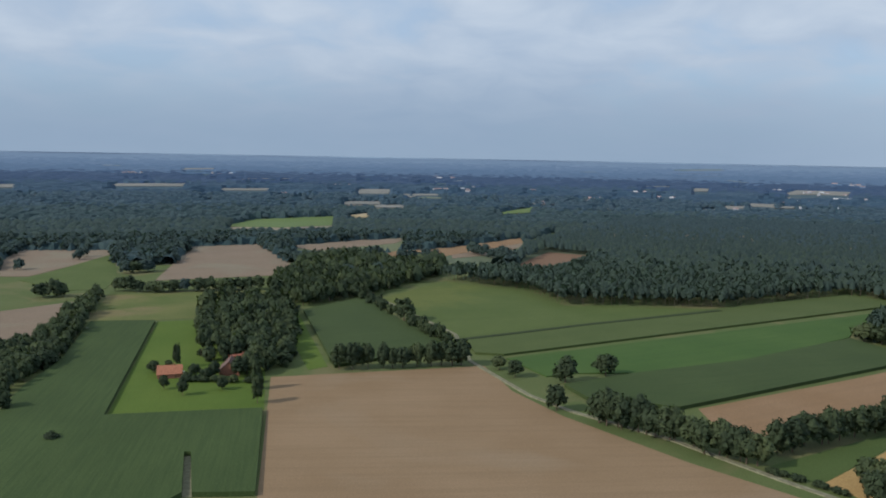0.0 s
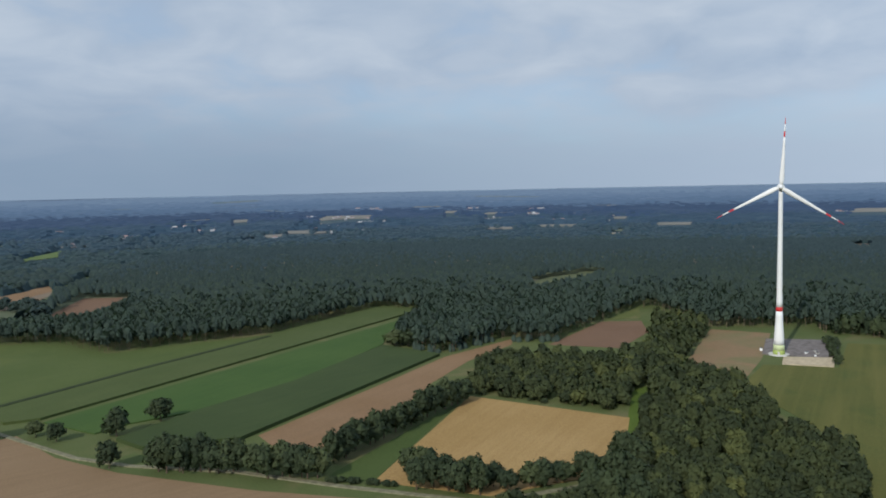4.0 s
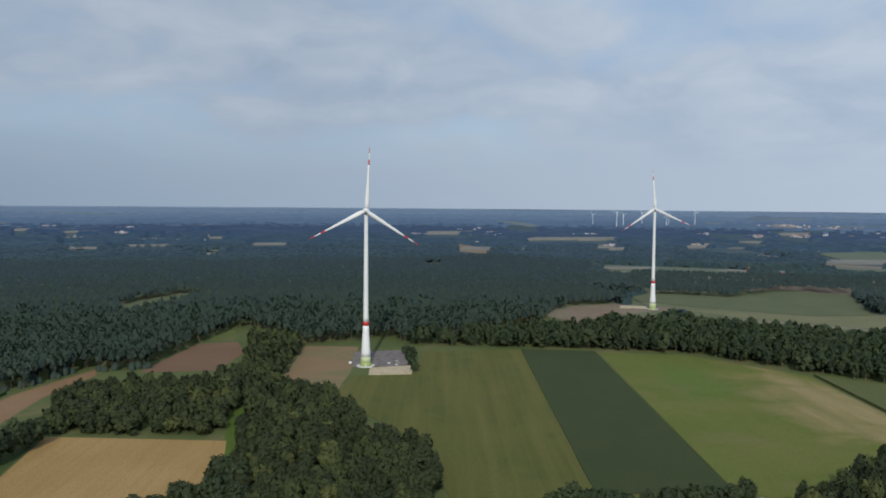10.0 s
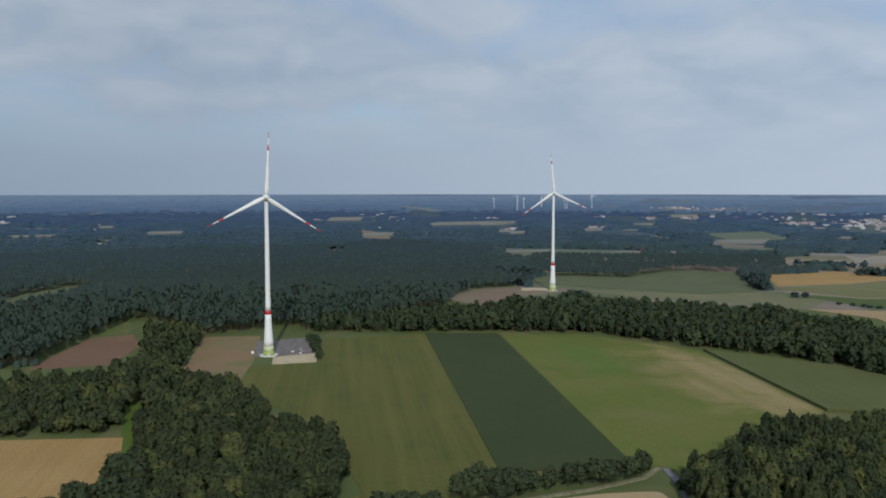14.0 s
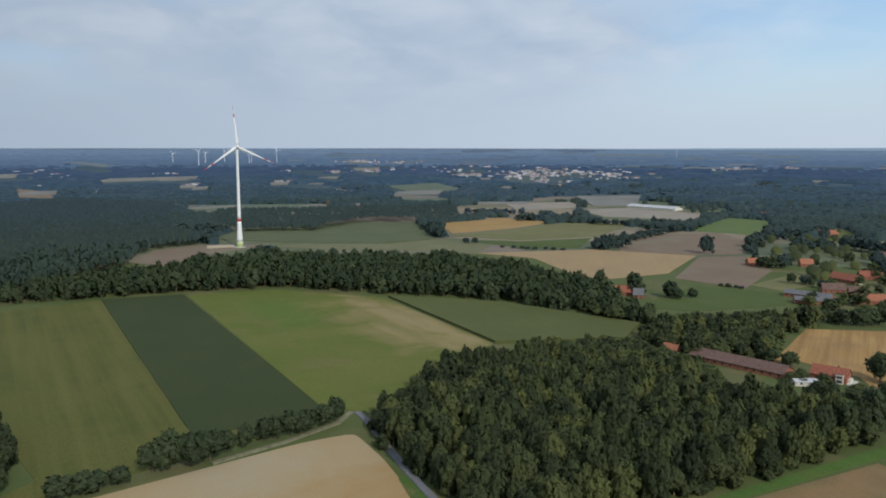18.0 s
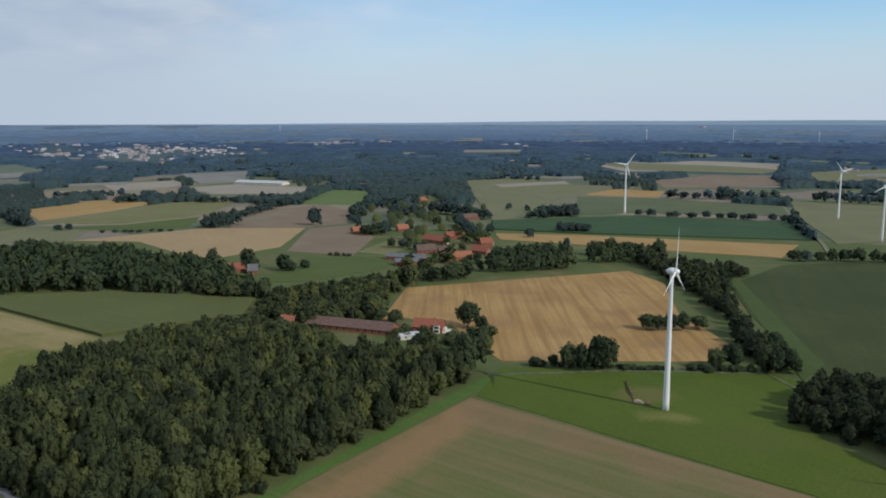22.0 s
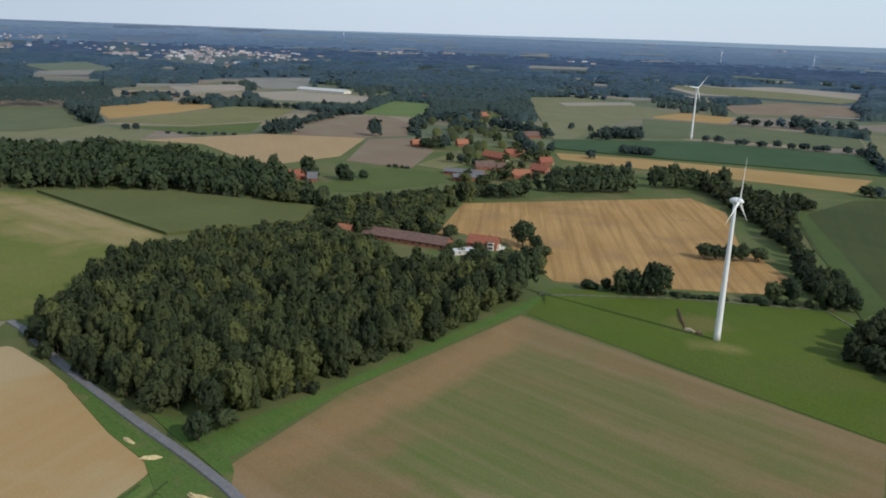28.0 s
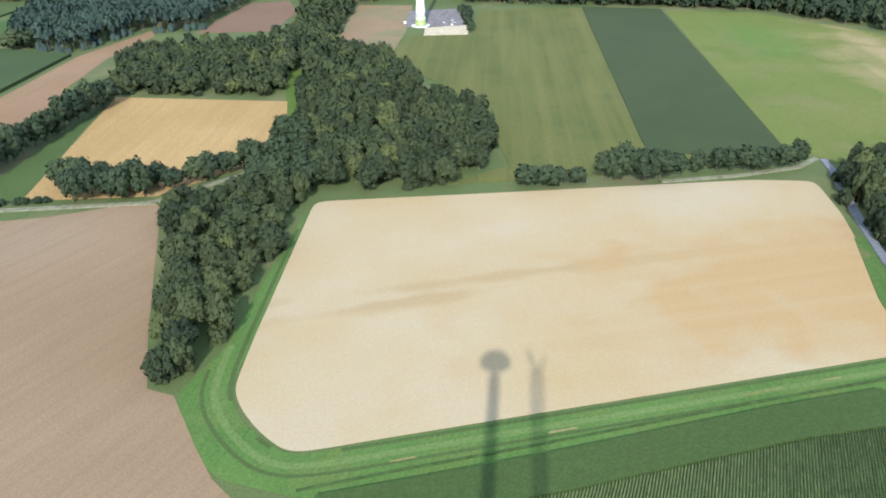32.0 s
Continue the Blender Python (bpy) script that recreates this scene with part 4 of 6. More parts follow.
MAIZE_R = field_material("maize_rows", (0.165, 0.207, 0.072), (0.185, 0.228, 0.084), 21, None, (0.155, 0.19, 0.07), 0.03, 0.3)
build_maize_rows()


# ---- trees ----
def crown_mesh(kind, leaves, size, seed):
    """Triangles of a crown one unit high and about one wide: clumps of leaf blades round dark cores."""
    r = np.random.default_rng(seed)
    V, G = [], []
    if leaves < 20:
        # far crowns: small uneven domes
        seg = 7 if leaves > 12 else 5
        rings = ((0.12, 0.30), (0.45, 0.46), (0.80, 0.34)) if kind == "leaf" else ((0.40, 0.26), (0.66, 0.30), (0.88, 0.18))
        if leaves <= 12:
            rings = rings[1:]
        P = [[(d * r.uniform(0.82, 1.18) * math.cos(2 * math.pi * (k + r.uniform(-0.2, 0.2)) / seg), d * r.uniform(0.82, 1.18) * math.sin(2 * math.pi * k / seg), z + r.uniform(-0.06, 0.06)) for k in range(seg)] for z, d in rings]
        tip, tris = (r.normal(0, 0.05), r.normal(0, 0.05), 1.0), []
        for a, b in zip(P, P[1:]):
            for k in range(seg):
                tris += [(a[k], a[(k + 1) % seg], b[k]), (a[(k + 1) % seg], b[(k + 1) % seg], b[k])]
        tris += [(P[-1][k], P[-1][(k + 1) % seg], tip) for k in range(seg)]
        tris = np.array(tris)
        shade = tris.reshape(-1, 3) - np.array((0, 0, 0.45))
        return tris.reshape(-1, 3), shade / np.linalg.norm(shade, axis=1)[:, None]
    if kind == "leaf":
        # a domed crown: uneven bulges set round an egg-shaped middle
        clumps = [((0, 0, 0.55), 0.33)]
        n = 16 if leaves > 120 else 8
        for i in range(n):
            up = 1 - (i + 0.5) * 1.72 / n
            a, out = i * 2.4 + r.normal(0, 0.4), math.sqrt(max(0.0, 1 - up * up))
            d = 0.29 * r.uniform(0.75, 1.25)
            clumps.append(((d * out * math.cos(a), d * out * math.sin(a), 0.53 + 0.31 * up * r.uniform(0.8, 1.15)), r.uniform(0.12, 0.225)))
    else:
        clumps = [((0, 0, 0.70), 0.20)]
        for i in range(7):
            a, up = i * 2.4 + r.random(), 0.95 - 0.22 * i
            out = math.sqrt(max(0.0, 1 - up * up))
            clumps.append(((0.15 * out * math.cos(a), 0.15 * out * math.sin(a), 0.70 + 0.19 * up), 0.13 + 0.05 * r.random()))
    area = np.array([c[1] ** 2 for c in clumps])
    for (c, rad), share in zip(clumps, area / area.sum()):
        c = np.array(c)
        n = max(3, int(round(leaves * share)))
        d = r.normal(size=(n, 3))
        d /= np.linalg.norm(d, axis=1)[:, None]
        p = c + d * rad * (0.86 + 0.22 * r.random((n, 1)))
        nrm = d + r.normal(0, 0.45, (n, 3)) + np.array((0, 0, 0.25))
        nrm /= np.linalg.norm(nrm, axis=1)[:, None]
        t = np.cross(nrm, r.normal(size=(n, 3)))
        t /= np.linalg.norm(t, axis=1)[:, None] + 1e-9
        b = np.cross(nrm, t)
        s = size * (0.7 + 0.6 * r.random((n, 1)))
        V.append(np.stack([p - s * t - 0.6 * s * b, p + s * t - 0.6 * s * b, p + 1.1 * s * b], 1))
        whole = p - np.array((0, 0, 0.42))
        whole /= np.linalg.norm(whole, axis=1)[:, None] + 1e-9
        G.append(0.42 * d + 0.75 * whole + 0.34 * nrm)
    core = 6 if leaves > 120 else 5 if leaves > 30 else 4
    for c, rad in clumps if leaves > 120 else clumps[:3] if leaves > 20 else [((0, 0, 0.5), 0.4)]:
        for i in range(core):
            for lo, hi in ((-0.8, 0.0), (0.0, 0.8)):
                a0, a1 = 2 * math.pi * i / core, 2 * math.pi * (i + 1) / core
                q = lambda a, h: (c[0] + 0.86 * rad * math.sqrt(1 - h * h) * math.cos(a), c[1] + 0.86 * rad * math.sqrt(1 - h * h) * math.sin(a), c[2] + 0.86 * rad * h)
                if lo < 0:
                    tri = [(q(a0, 0), (c[0], c[1], c[2] - 0.8 * rad), q(a1, 0))]
                else:
                    tri = [(q(a0, 0), q(a1, 0), (c[0], c[1], c[2] + 0.86 * rad))]
                V.append(np.array(tri))
                G.append(np.mean(V[-1], 1) - np.array(c))
    tris, shade = np.concatenate(V), np.concatenate(G)
    face = np.cross(tris[:, 1] - tris[:, 0], tris[:, 2] - tris[:, 0])
    turn = (face * shade).sum(1) < 0
    tris[turn] = tris[turn][:, ::-1]
    shade /= np.linalg.norm(shade, axis=1)[:, None] + 1e-9
    return tris.reshape(-1, 3), np.repeat(shade, 3, 0)


LOD = {}
for _k in ("leaf", "pine"):
    for _lv, (_n, _s) in enumerate(((900, 0.043), (440, 0.062), (150, 0.10), (46, 0.165), (17, 0.26), (9, 0.34))):
        LOD[_k, _lv] = [crown_mesh(_k, _n, _s, 11 * _lv + v) for v in range(4)]


def grown(model, x, y, z, w, h, a):
    """A crown model turned by a, scaled to width and height and set down, with its shading directions."""
    base, shade = model
    c, s = math.cos(a), math.sin(a)
    q, g = np.empty_like(base), np.empty_like(shade)
    q[:, 0] = x + (base[:, 0] * c - base[:, 1] * s) * w
    q[:, 1] = y + (base[:, 0] * s + base[:, 1] * c) * w
    q[:, 2] = z + base[:, 2] * h
    g[:, 0] = shade[:, 0] * c - shade[:, 1] * s
    g[:, 1] = shade[:, 0] * s + shade[:, 1] * c
    g[:, 2] = shade[:, 2]
    # shading normals tilted up, more with distance, to soften light and shade
    dist = math.hypot(x, y)
    g[:, 2] += 0.35 + min(1.0, max(0.0, dist - 500) / 400.0) * 0.75 + min(1.0, max(0.0, dist - 900) / 900.0) * 0.4
    g /= np.linalg.norm(g, axis=1)[:, None] + 1e-9
    return q, g


def soup(name, chunks, tints, material, shades=()):
    """One mesh of loose triangles from chunks of corner points."""
    pts = np.concatenate(chunks).astype(np.float32)
    n = len(pts) // 3
    me = bpy.data.meshes.new(name)
    me.vertices.add(len(pts))
    me.vertices.foreach_set("co", pts.ravel())
    me.loops.add(len(pts))
    me.loops.foreach_set("vertex_index", np.arange(len(pts), dtype=np.int32))
    me.polygons.add(n)
    me.polygons.foreach_set("loop_start", np.arange(0, len(pts), 3, dtype=np.int32))
    at = me.attributes.new("tint", "FLOAT", "POINT")
    at.data.foreach_set("value", np.concatenate(tints).astype(np.float32))
    me.materials.append(material)
    me.update(calc_edges=True)
    me.validate()
    if len(shades):
        cn = me.attributes.new("custom_normal", "FLOAT_VECTOR", "POINT")
        cn.data.foreach_set("vector", np.concatenate(shades).astype(np.float32).ravel())
    return me


def limb_mesh(kind, seed, height=1.0):
    """A tapered trunk with forking limbs, one unit high."""
    r = random.Random(seed)
    bm = bmesh.new()

    def limb(a, b, ra, rb, seg=6):
        d = (b - a).normalized()
        s = d.orthogonal().normalized()
        t = d.cross(s)
        lo = [bm.verts.new(a + (s * math.cos(k * 2 * math.pi / seg) + t * math.sin(k * 2 * math.pi / seg)) * ra) for k in range(seg)]
        hi = [bm.verts.new(b + (s * math.cos(k * 2 * math.pi / seg) + t * math.sin(k * 2 * math.pi / seg)) * rb) for k in range(seg)]
        for k in range(seg):
            bm.faces.new((lo[k], lo[(k + 1) % seg], hi[(k + 1) % seg], hi[k]))
        bm.faces.new(hi)

    fork = Vector((0, 0, 0.3 if kind == "leaf" else 0.55))
    limb(Vector((0, 0, -0.01)), fork, 0.026, 0.018)
    limb(fork, Vector((0.01, 0.02, 0.72)), 0.018, 0.006)
    for k in range(5):
        a = k * 1.3 + r.random()
        z = fork.z + 0.04 * k
        limb(Vector((0, 0, z)), Vector((0.26 * math.cos(a), 0.26 * math.sin(a), z + 0.2 + 0.1 * r.random())), 0.010, 0.003, 5)
    return bm


PROTO = {}
WOODS = []
TREES = []
DISTANT = [([], [], []) for _ in range(3)]


def tree(place, height, width, kind="leaf", label=""):
    """A single tree: trunk with limbs, and a crown of leaf clumps."""
    x, y = place
    r = math.hypot(x, y)
    if r > 700:
        q, g = grown(LOD[kind, 2 if r < 1400 else 3][rng.integers(4)], x, y, ground_z(x, y) - 0.06 * height, width * 1.42, height * (1.45 if height > 5 else 1.3), rng.random() * 6.283)
        # farther trees go to the leaf copies tinted with haze
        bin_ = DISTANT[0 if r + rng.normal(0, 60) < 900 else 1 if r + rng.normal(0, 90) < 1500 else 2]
        bin_[0].append(q)
        bin_[1].append(np.full(len(q), rng.random()))
        bin_[2].append(g)
        return None
    lv = 0 if r < 330 else 1 if r < 560 else 2 if r < 950 else 3
    key = (kind, lv, len(TREES) % 4)
    TREES.append(key)
    bush = height < 5.5
    m = pose(x, y, ground_z(x, y), 0, 0, rng.random() * 360)
    name = "shrub" if bush else "tree"
    key = key + (bush,)
    if key not in PROTO:
        ob = new(name)
        ob.empty_display_size = 0.2
        lt = part("trunk", limb_mesh(kind, key[2]), BARK if kind == "leaf" else PINE_BARK, ob)
        pts, shade = LOD[kind, lv][key[2]]
        pts = pts.copy()
        if bush:
            pts[:, 2] = (pts[:, 2] - 0.12) * 1.1
        crown = new("crown", soup("crown", [pts], [np.full(len(pts), 0.0)], LEAF_COOL if kind == "leaf" else PINE, [shade]))
        crown.parent = ob
        PROTO[key] = ob
        ob.matrix_basis = m
    else:
        ob = copy_thing(PROTO[key], m)
    k = 1.28
    ob.scale = (width * k, width * k, height * (1.08 if bush else 1.3))
    if not label:
        label = ("low rounded green shrub at a field edge" if bush else
                 "tall round-crowned dark green broadleaf tree" if height >= 13 else "rounded dark green broadleaf tree at a field edge")
    tagged(ob, label, name, "shrubs" if bush else "field trees")
    return ob


def row(a, b, count, height, width):
    for i in range(count):
        t = (i + 0.5) / count + rng.uniform(-0.25, 0.25) / count
        tree((a[0] + (b[0] - a[0]) * t + rng.normal(0, 1.0), a[1] + (b[1] - a[1]) * t + rng.normal(0, 1.0)),
             height * rng.uniform(0.78, 1.15), width * rng.uniform(0.8, 1.15))


def wood(label, kind, height, spacing, outline, clear=True, foliage=None):
    """A wood that nobody could count: crowns packed side by side inside an outline, clear of the fields."""
    poly = np.array(outline, float)
    WOODS.append(poly)
    crown = min(spacing, 8.5)
    lo, hi = poly.min(0), poly.max(0)
    chunks, tints, trunks, shades = [], [], [], []
    back, last = ([], [], []), ([], [], [])
    ys = np.arange(lo[1], hi[1], spacing)
    xs = np.arange(lo[0], hi[0], spacing)
    gx, gy = np.meshgrid(xs, ys)
    px = (gx + (np.arange(len(ys)) % 2)[:, None] * spacing / 2).ravel() + rng.normal(0, spacing * 0.33, gx.size)
    py = gy.ravel() + rng.normal(0, spacing * 0.33, gx.size)
    ok = inside(px, py, poly)
    # stand back from the fields by half a crown
    for f in FIELDS:
        if f[:, 0].max() < lo[0] - 5 or f[:, 0].min() > hi[0] + 5 or f[:, 1].max() < lo[1] - 5 or f[:, 1].min() > hi[1] + 5:
            continue
        if not clear:
            continue
        for ox, oy in ((0, 0), (1.8, 0), (-1.8, 0), (0, 1.8), (0, -1.8)):
            ok &= ~inside(px + ox, py + oy, f)
        # drop trees that would hide a far field from the camera
        if np.hypot(*f.mean(0)) > 480:
            for k in (0.2, 0.38):
                far = 1 + k * height / 138.0
                ok &= ~inside(px * far, py * far, f)
    px, py = px[ok], py[ok]
    dist = np.hypot(px, py)
    thin = rng.random(len(px)) < np.where(dist > 1250, 0.72, np.where(dist > 900, 0.85, 1.0))
    for x, y, r in zip(px[thin], py[thin], dist[thin]):
        lv = 0 if r < 350 else 1 if r < 480 else 2 if r < 640 else 3 if r < 820 + 260 * rng.random() else 4 if r < 1300 else 5
        slim = kind == "leaf" and rng.random() < 0.05
        base = LOD["pine" if slim else kind, lv][rng.integers(4)]
        a = rng.random() * 6.283
        big = 1.0 if r < 900 else 1.08 if r < 1250 else 1.2
        stand = noise.noise(Vector((x * 0.03, y * 0.03, 1.7)))
        w = crown * (rng.uniform(1.0, 1.4) + 0.45 * rng.random() ** 2 if kind == "leaf" else rng.uniform(1.15, 1.75)) * (1 + 0.25 * stand) * big
        if kind == "leaf" and rng.random() < 0.12:
            w *= 1.45
        h = height * (1 + 0.28 * stand) * (rng.uniform(0.6, 0.85) if rng.random() < 0.25 else rng.uniform(0.88, 1.18))
        if kind == "pine":
            h = height * (1 + 0.12 * stand) * rng.uniform(0.9, 1.08)
        q, g = grown(base, x, y, ground_z(x, y), w, h, a)
        shades.append(g)
        # far pines take leaf copies that carry haze in their colour
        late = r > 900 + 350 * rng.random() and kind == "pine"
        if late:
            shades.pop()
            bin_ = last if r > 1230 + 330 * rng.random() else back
            bin_[0].append(q)
            bin_[1].append(np.full(len(q), min(0.999, max(0.0, 0.45 + 0.6 * noise.noise(Vector((x * 0.012, y * 0.012, 4.4))) + rng.normal(0, 0.25)))))
            bin_[2].append(g)
            continue
        chunks.append(q)
        tints.append(np.full(len(q), min(0.999, max(0.0, 0.45 + 0.55 * noise.noise(Vector((x * 0.045, y * 0.045, 9.1))) + rng.normal(0, 0.24)))))
        if r < 700 and not all(inside(np.array([x + i]), np.array([y + j]), poly)[0] for i, j in ((7, 0), (-7, 0), (0, 7), (0, -7))):
            for k in range(2):
                q, g = grown(LOD["leaf", min(4, lv + 1)][rng.integers(4)], x + rng.normal(0, 2.2), y + rng.normal(0, 2.2), ground_z(x, y) - 0.1 * h, rng.uniform(4, 7), h * rng.uniform(0.35, 0.6), rng.random() * 6.283)
                chunks.append(q)
                shades.append(g)
                tints.append(np.full(len(q), rng.random() * 0.8))
        if r < 1000:
            t = 0.16 if kind == "pine" else 0.2
            hh = h * (0.62 if kind == "pine" else 0.5)
            for k in range(3):
                a0, a1 = 2.094 * k, 2.094 * (k + 1)
                p = [(x + t * math.cos(a0), y + t * math.sin(a0), -0.1), (x + t * math.cos(a1), y + t * math.sin(a1), -0.1), (x + t * 0.6 * math.cos(a1), y + t * 0.6 * math.sin(a1), hh)]
                trunks.append(p)
    skin = foliage or (LEAF if kind == "leaf" else PINE)
    if not chunks:
        if not back[0] and not last[0]:
            return
        chunks, tints, shades, skin = [a + b for a, b in zip(back, last)] + [MID_LEAF]
        back, last = ([], [], []), ([], [], [])
    ob = new("wood_canopy", soup("wood_canopy", chunks, tints, skin, shades))
    tagged(ob, label, "wood", kind="stuff")
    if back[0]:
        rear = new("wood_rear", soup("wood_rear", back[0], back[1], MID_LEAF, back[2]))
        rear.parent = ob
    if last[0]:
        rear = new("wood_rear", soup("wood_rear", last[0], last[1], HAZE_LEAF, last[2]))
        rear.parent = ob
    # leaf sheet added below the crown tops to brighten dark gaps between them
    step = 7.0
    xs, ys = np.arange(lo[0], hi[0] + step, step), np.arange(lo[1], hi[1] + step, step)
    gx, gy = np.meshgrid(xs, ys, indexing="ij")
    fx, fy = gx.ravel() + rng.normal(0, 1.6, gx.size), gy.ravel() + rng.normal(0, 1.6, gx.size)
    if spacing < 12 and px.size:
        cells = {}
        for x, y in zip(px, py):
            cells[int(x // step), int(y // step)] = 1
        full = lambda x, y: all((int(x // step) + i, int(y // step) + j) in cells for i in (-1, 1) for j in (-1, 1))
        ok = np.array([full(x, y) for x, y in zip(fx, fy)])
        fz = height * (0.66 + 0.2 * rng.random(fx.size))
        grid = np.arange(fx.size).reshape(gx.shape)
        quads = np.stack([grid[:-1, :-1], grid[1:, :-1], grid[1:, 1:], grid[:-1, 1:]], -1).reshape(-1, 4)
        quads = quads[ok[quads].all(1)]
        if len(quads):
            tris = np.concatenate([quads[:, :3], quads[:, (0, 2, 3)]])
            v3 = np.stack([fx, fy, fz], 1)
            pts = v3[tris].reshape(-1, 3)
            # normals turned up so that the added sheet is lit evenly
            up = np.tile(np.array((0.0, 0.0, 1.0)), (len(pts), 1)) + rng.normal(0, 0.25, (len(pts), 3))
            lf = new("wood_understorey", soup("wood_understorey", [pts], [np.repeat(rng.random(len(tris)), 3)], skin, [up / np.linalg.norm(up, axis=1)[:, None]]))
            lf.parent = ob
    if trunks:
        pts = np.array(trunks).reshape(-1, 3)
        tr = new("wood_trunks", soup("wood_trunks", [pts], [np.zeros(len(pts))], PINE_BARK))
        tr.parent = ob


# ---- buildings ----
def box_bm(x0, x1, y0, y1, z0, z1, bm=None):
    bm = bm or bmesh.new()
    v = [bm.verts.new((x, y, z)) for z in (z0, z1) for x, y in ((x0, y0), (x1, y0), (x1, y1), (x0, y1))]
    for f in ((3, 2, 1, 0), (4, 5, 6, 7), (0, 1, 5, 4), (1, 2, 6, 5), (2, 3, 7, 6), (3, 0, 4, 7)):
        bm.faces.new([v[i] for i in f])
    return bm


def house(place, turn, length, width, eaves, ridge, roof, label):
    """A gabled house or shed: walls, overhanging roof slabs, door, windows and a chimney."""
    ob = new("house" if length < 60 else "shed")
    ob.matrix_basis = pose(place[0], place[1], ground_z(*place) + 0.05, 0, 0, turn)
    l, w = length / 2, width / 2
    bm = bmesh.new()
    a = [bm.verts.new(p) for p in ((-l, -w, -0.3), (l, -w, -0.3), (l, w, -0.3), (-l, w, -0.3), (-l, -w, eaves), (l, -w, eaves), (l, w, eaves), (-l, w, eaves), (-l, 0, ridge - 0.15), (l, 0, ridge - 0.15))]
    for f in ((0, 1, 5, 4), (2, 3, 7, 6), (1, 2, 6, 9, 5), (3, 0, 4, 8, 7)):
        bm.faces.new([a[i] for i in f])
    part("wall", bm, BRICK if roof is not ROOF_WHITE else PLASTER, ob)
    o = 0.5
    k = (ridge - eaves) / w
    for sgn in (-1, 1):
        bm = bmesh.new()
        p = [(-l - o, sgn * (w + o), eaves - k * o), (l + o, sgn * (w + o), eaves - k * o), (l + o, 0, ridge), (-l - o, 0, ridge)]
        lo = [bm.verts.new(q) for q in p]
        hi = [bm.verts.new((q[0], q[1], q[2] + 0.28)) for q in p]
        bm.faces.new(lo[::-1]); bm.faces.new(hi)
        for i in range(4):
            bm.faces.new((lo[i], lo[(i + 1) % 4], hi[(i + 1) % 4], hi[i]))
        bmesh.ops.recalc_face_normals(bm, faces=bm.faces)
        part("roof", bm, roof, ob)
    n = max(2, int(length / 5))
    for sgn in (-1, 1):
        for i in range(n):
            x = -l + (i + 0.5) * length / n
            if i == n // 2:
                bm = box_bm(x - 0.55, x + 0.55, sgn * w - 0.06, sgn * w + 0.06, -0.1, 2.05)
                part("door", bm, WOOD, ob)
            else:
                bm = box_bm(x - 0.6, x + 0.6, sgn * w - 0.05, sgn * w + 0.05, 1.0, min(2.3, eaves - 0.3))
                part("window", bm, GLASS, ob)
    if roof in (ROOF_RED, ROOF_ORANGE) and length < 35:
        part("chimney", box_bm(l * 0.4 - 0.4, l * 0.4 + 0.4, -0.4, 0.4, ridge - 1.0, ridge + 1.2), BRICK, ob)
        part("porch", box_bm(l - 0.02, l + 1.6, -w * 0.5, w * 0.5, -0.3, 2.4), PLASTER, ob, "pale rendered porch")
    if "terrace" in label:
        for sgn in (-1, 1):
            y0, y1 = sorted((sgn * (w - 0.5), sgn * (w + 1.6)))
            bay = part("bay", box_bm(l * 0.45, l * 0.85, y0, y1, 0.0, eaves + 2.2), PLASTER, ob, "white rendered bay with a balcony")
            part("window", box_bm(l * 0.5, l * 0.8, sgn * (w + 1.6) - 0.05, sgn * (w + 1.6) + 0.05, 0.8, 2.2), GLASS, bay)
            part("window", box_bm(l * 0.5, l * 0.8, sgn * (w + 1.6) - 0.05, sgn * (w + 1.6) + 0.05, 3.3, 4.6), GLASS, bay)
            part("bay_roof", box_bm(l * 0.42, l * 0.88, min(y0, y1) - 0.2, max(y0, y1) + 0.2, eaves + 2.2, eaves + 2.5), roof, ob)
        part("terrace", box_bm(l, l + 4.0, -w, w, -0.3, 0.35), CONCRETE, ob, "pale paved terrace")
    if length > 90:
        FIELDS.append(np.array([(place[0] + u, place[1] + v) for u, v in ((-75, -70), (75, -70), (75, 70), (-75, 70))]))
    tagged(ob, label, "house" if length < 60 else "shed")
    return ob


def far_field(a, b, c, d):
    """A pale patch of harvested land among far woods."""
    outline = [a, b, c, d]
    verts = [(x, y, ground_z(x, y) + 2.0) for x, y in outline] + [(x, y, ground_z(x, y) - 3) for x, y in outline]
    faces = [(0, 1, 2, 3)] + [(4 + i, 4 + (i + 1) % 4, (i + 1) % 4, i) for i in range(4)]
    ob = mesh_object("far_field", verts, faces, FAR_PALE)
    tagged(ob, "pale harvested field among distant woods", "field", kind="structure")
    FIELDS.append(np.array(outline, float))


TOWN = {ROOF_FAR: [], ROOF_WHITE: [], PLASTER_FAR: []}


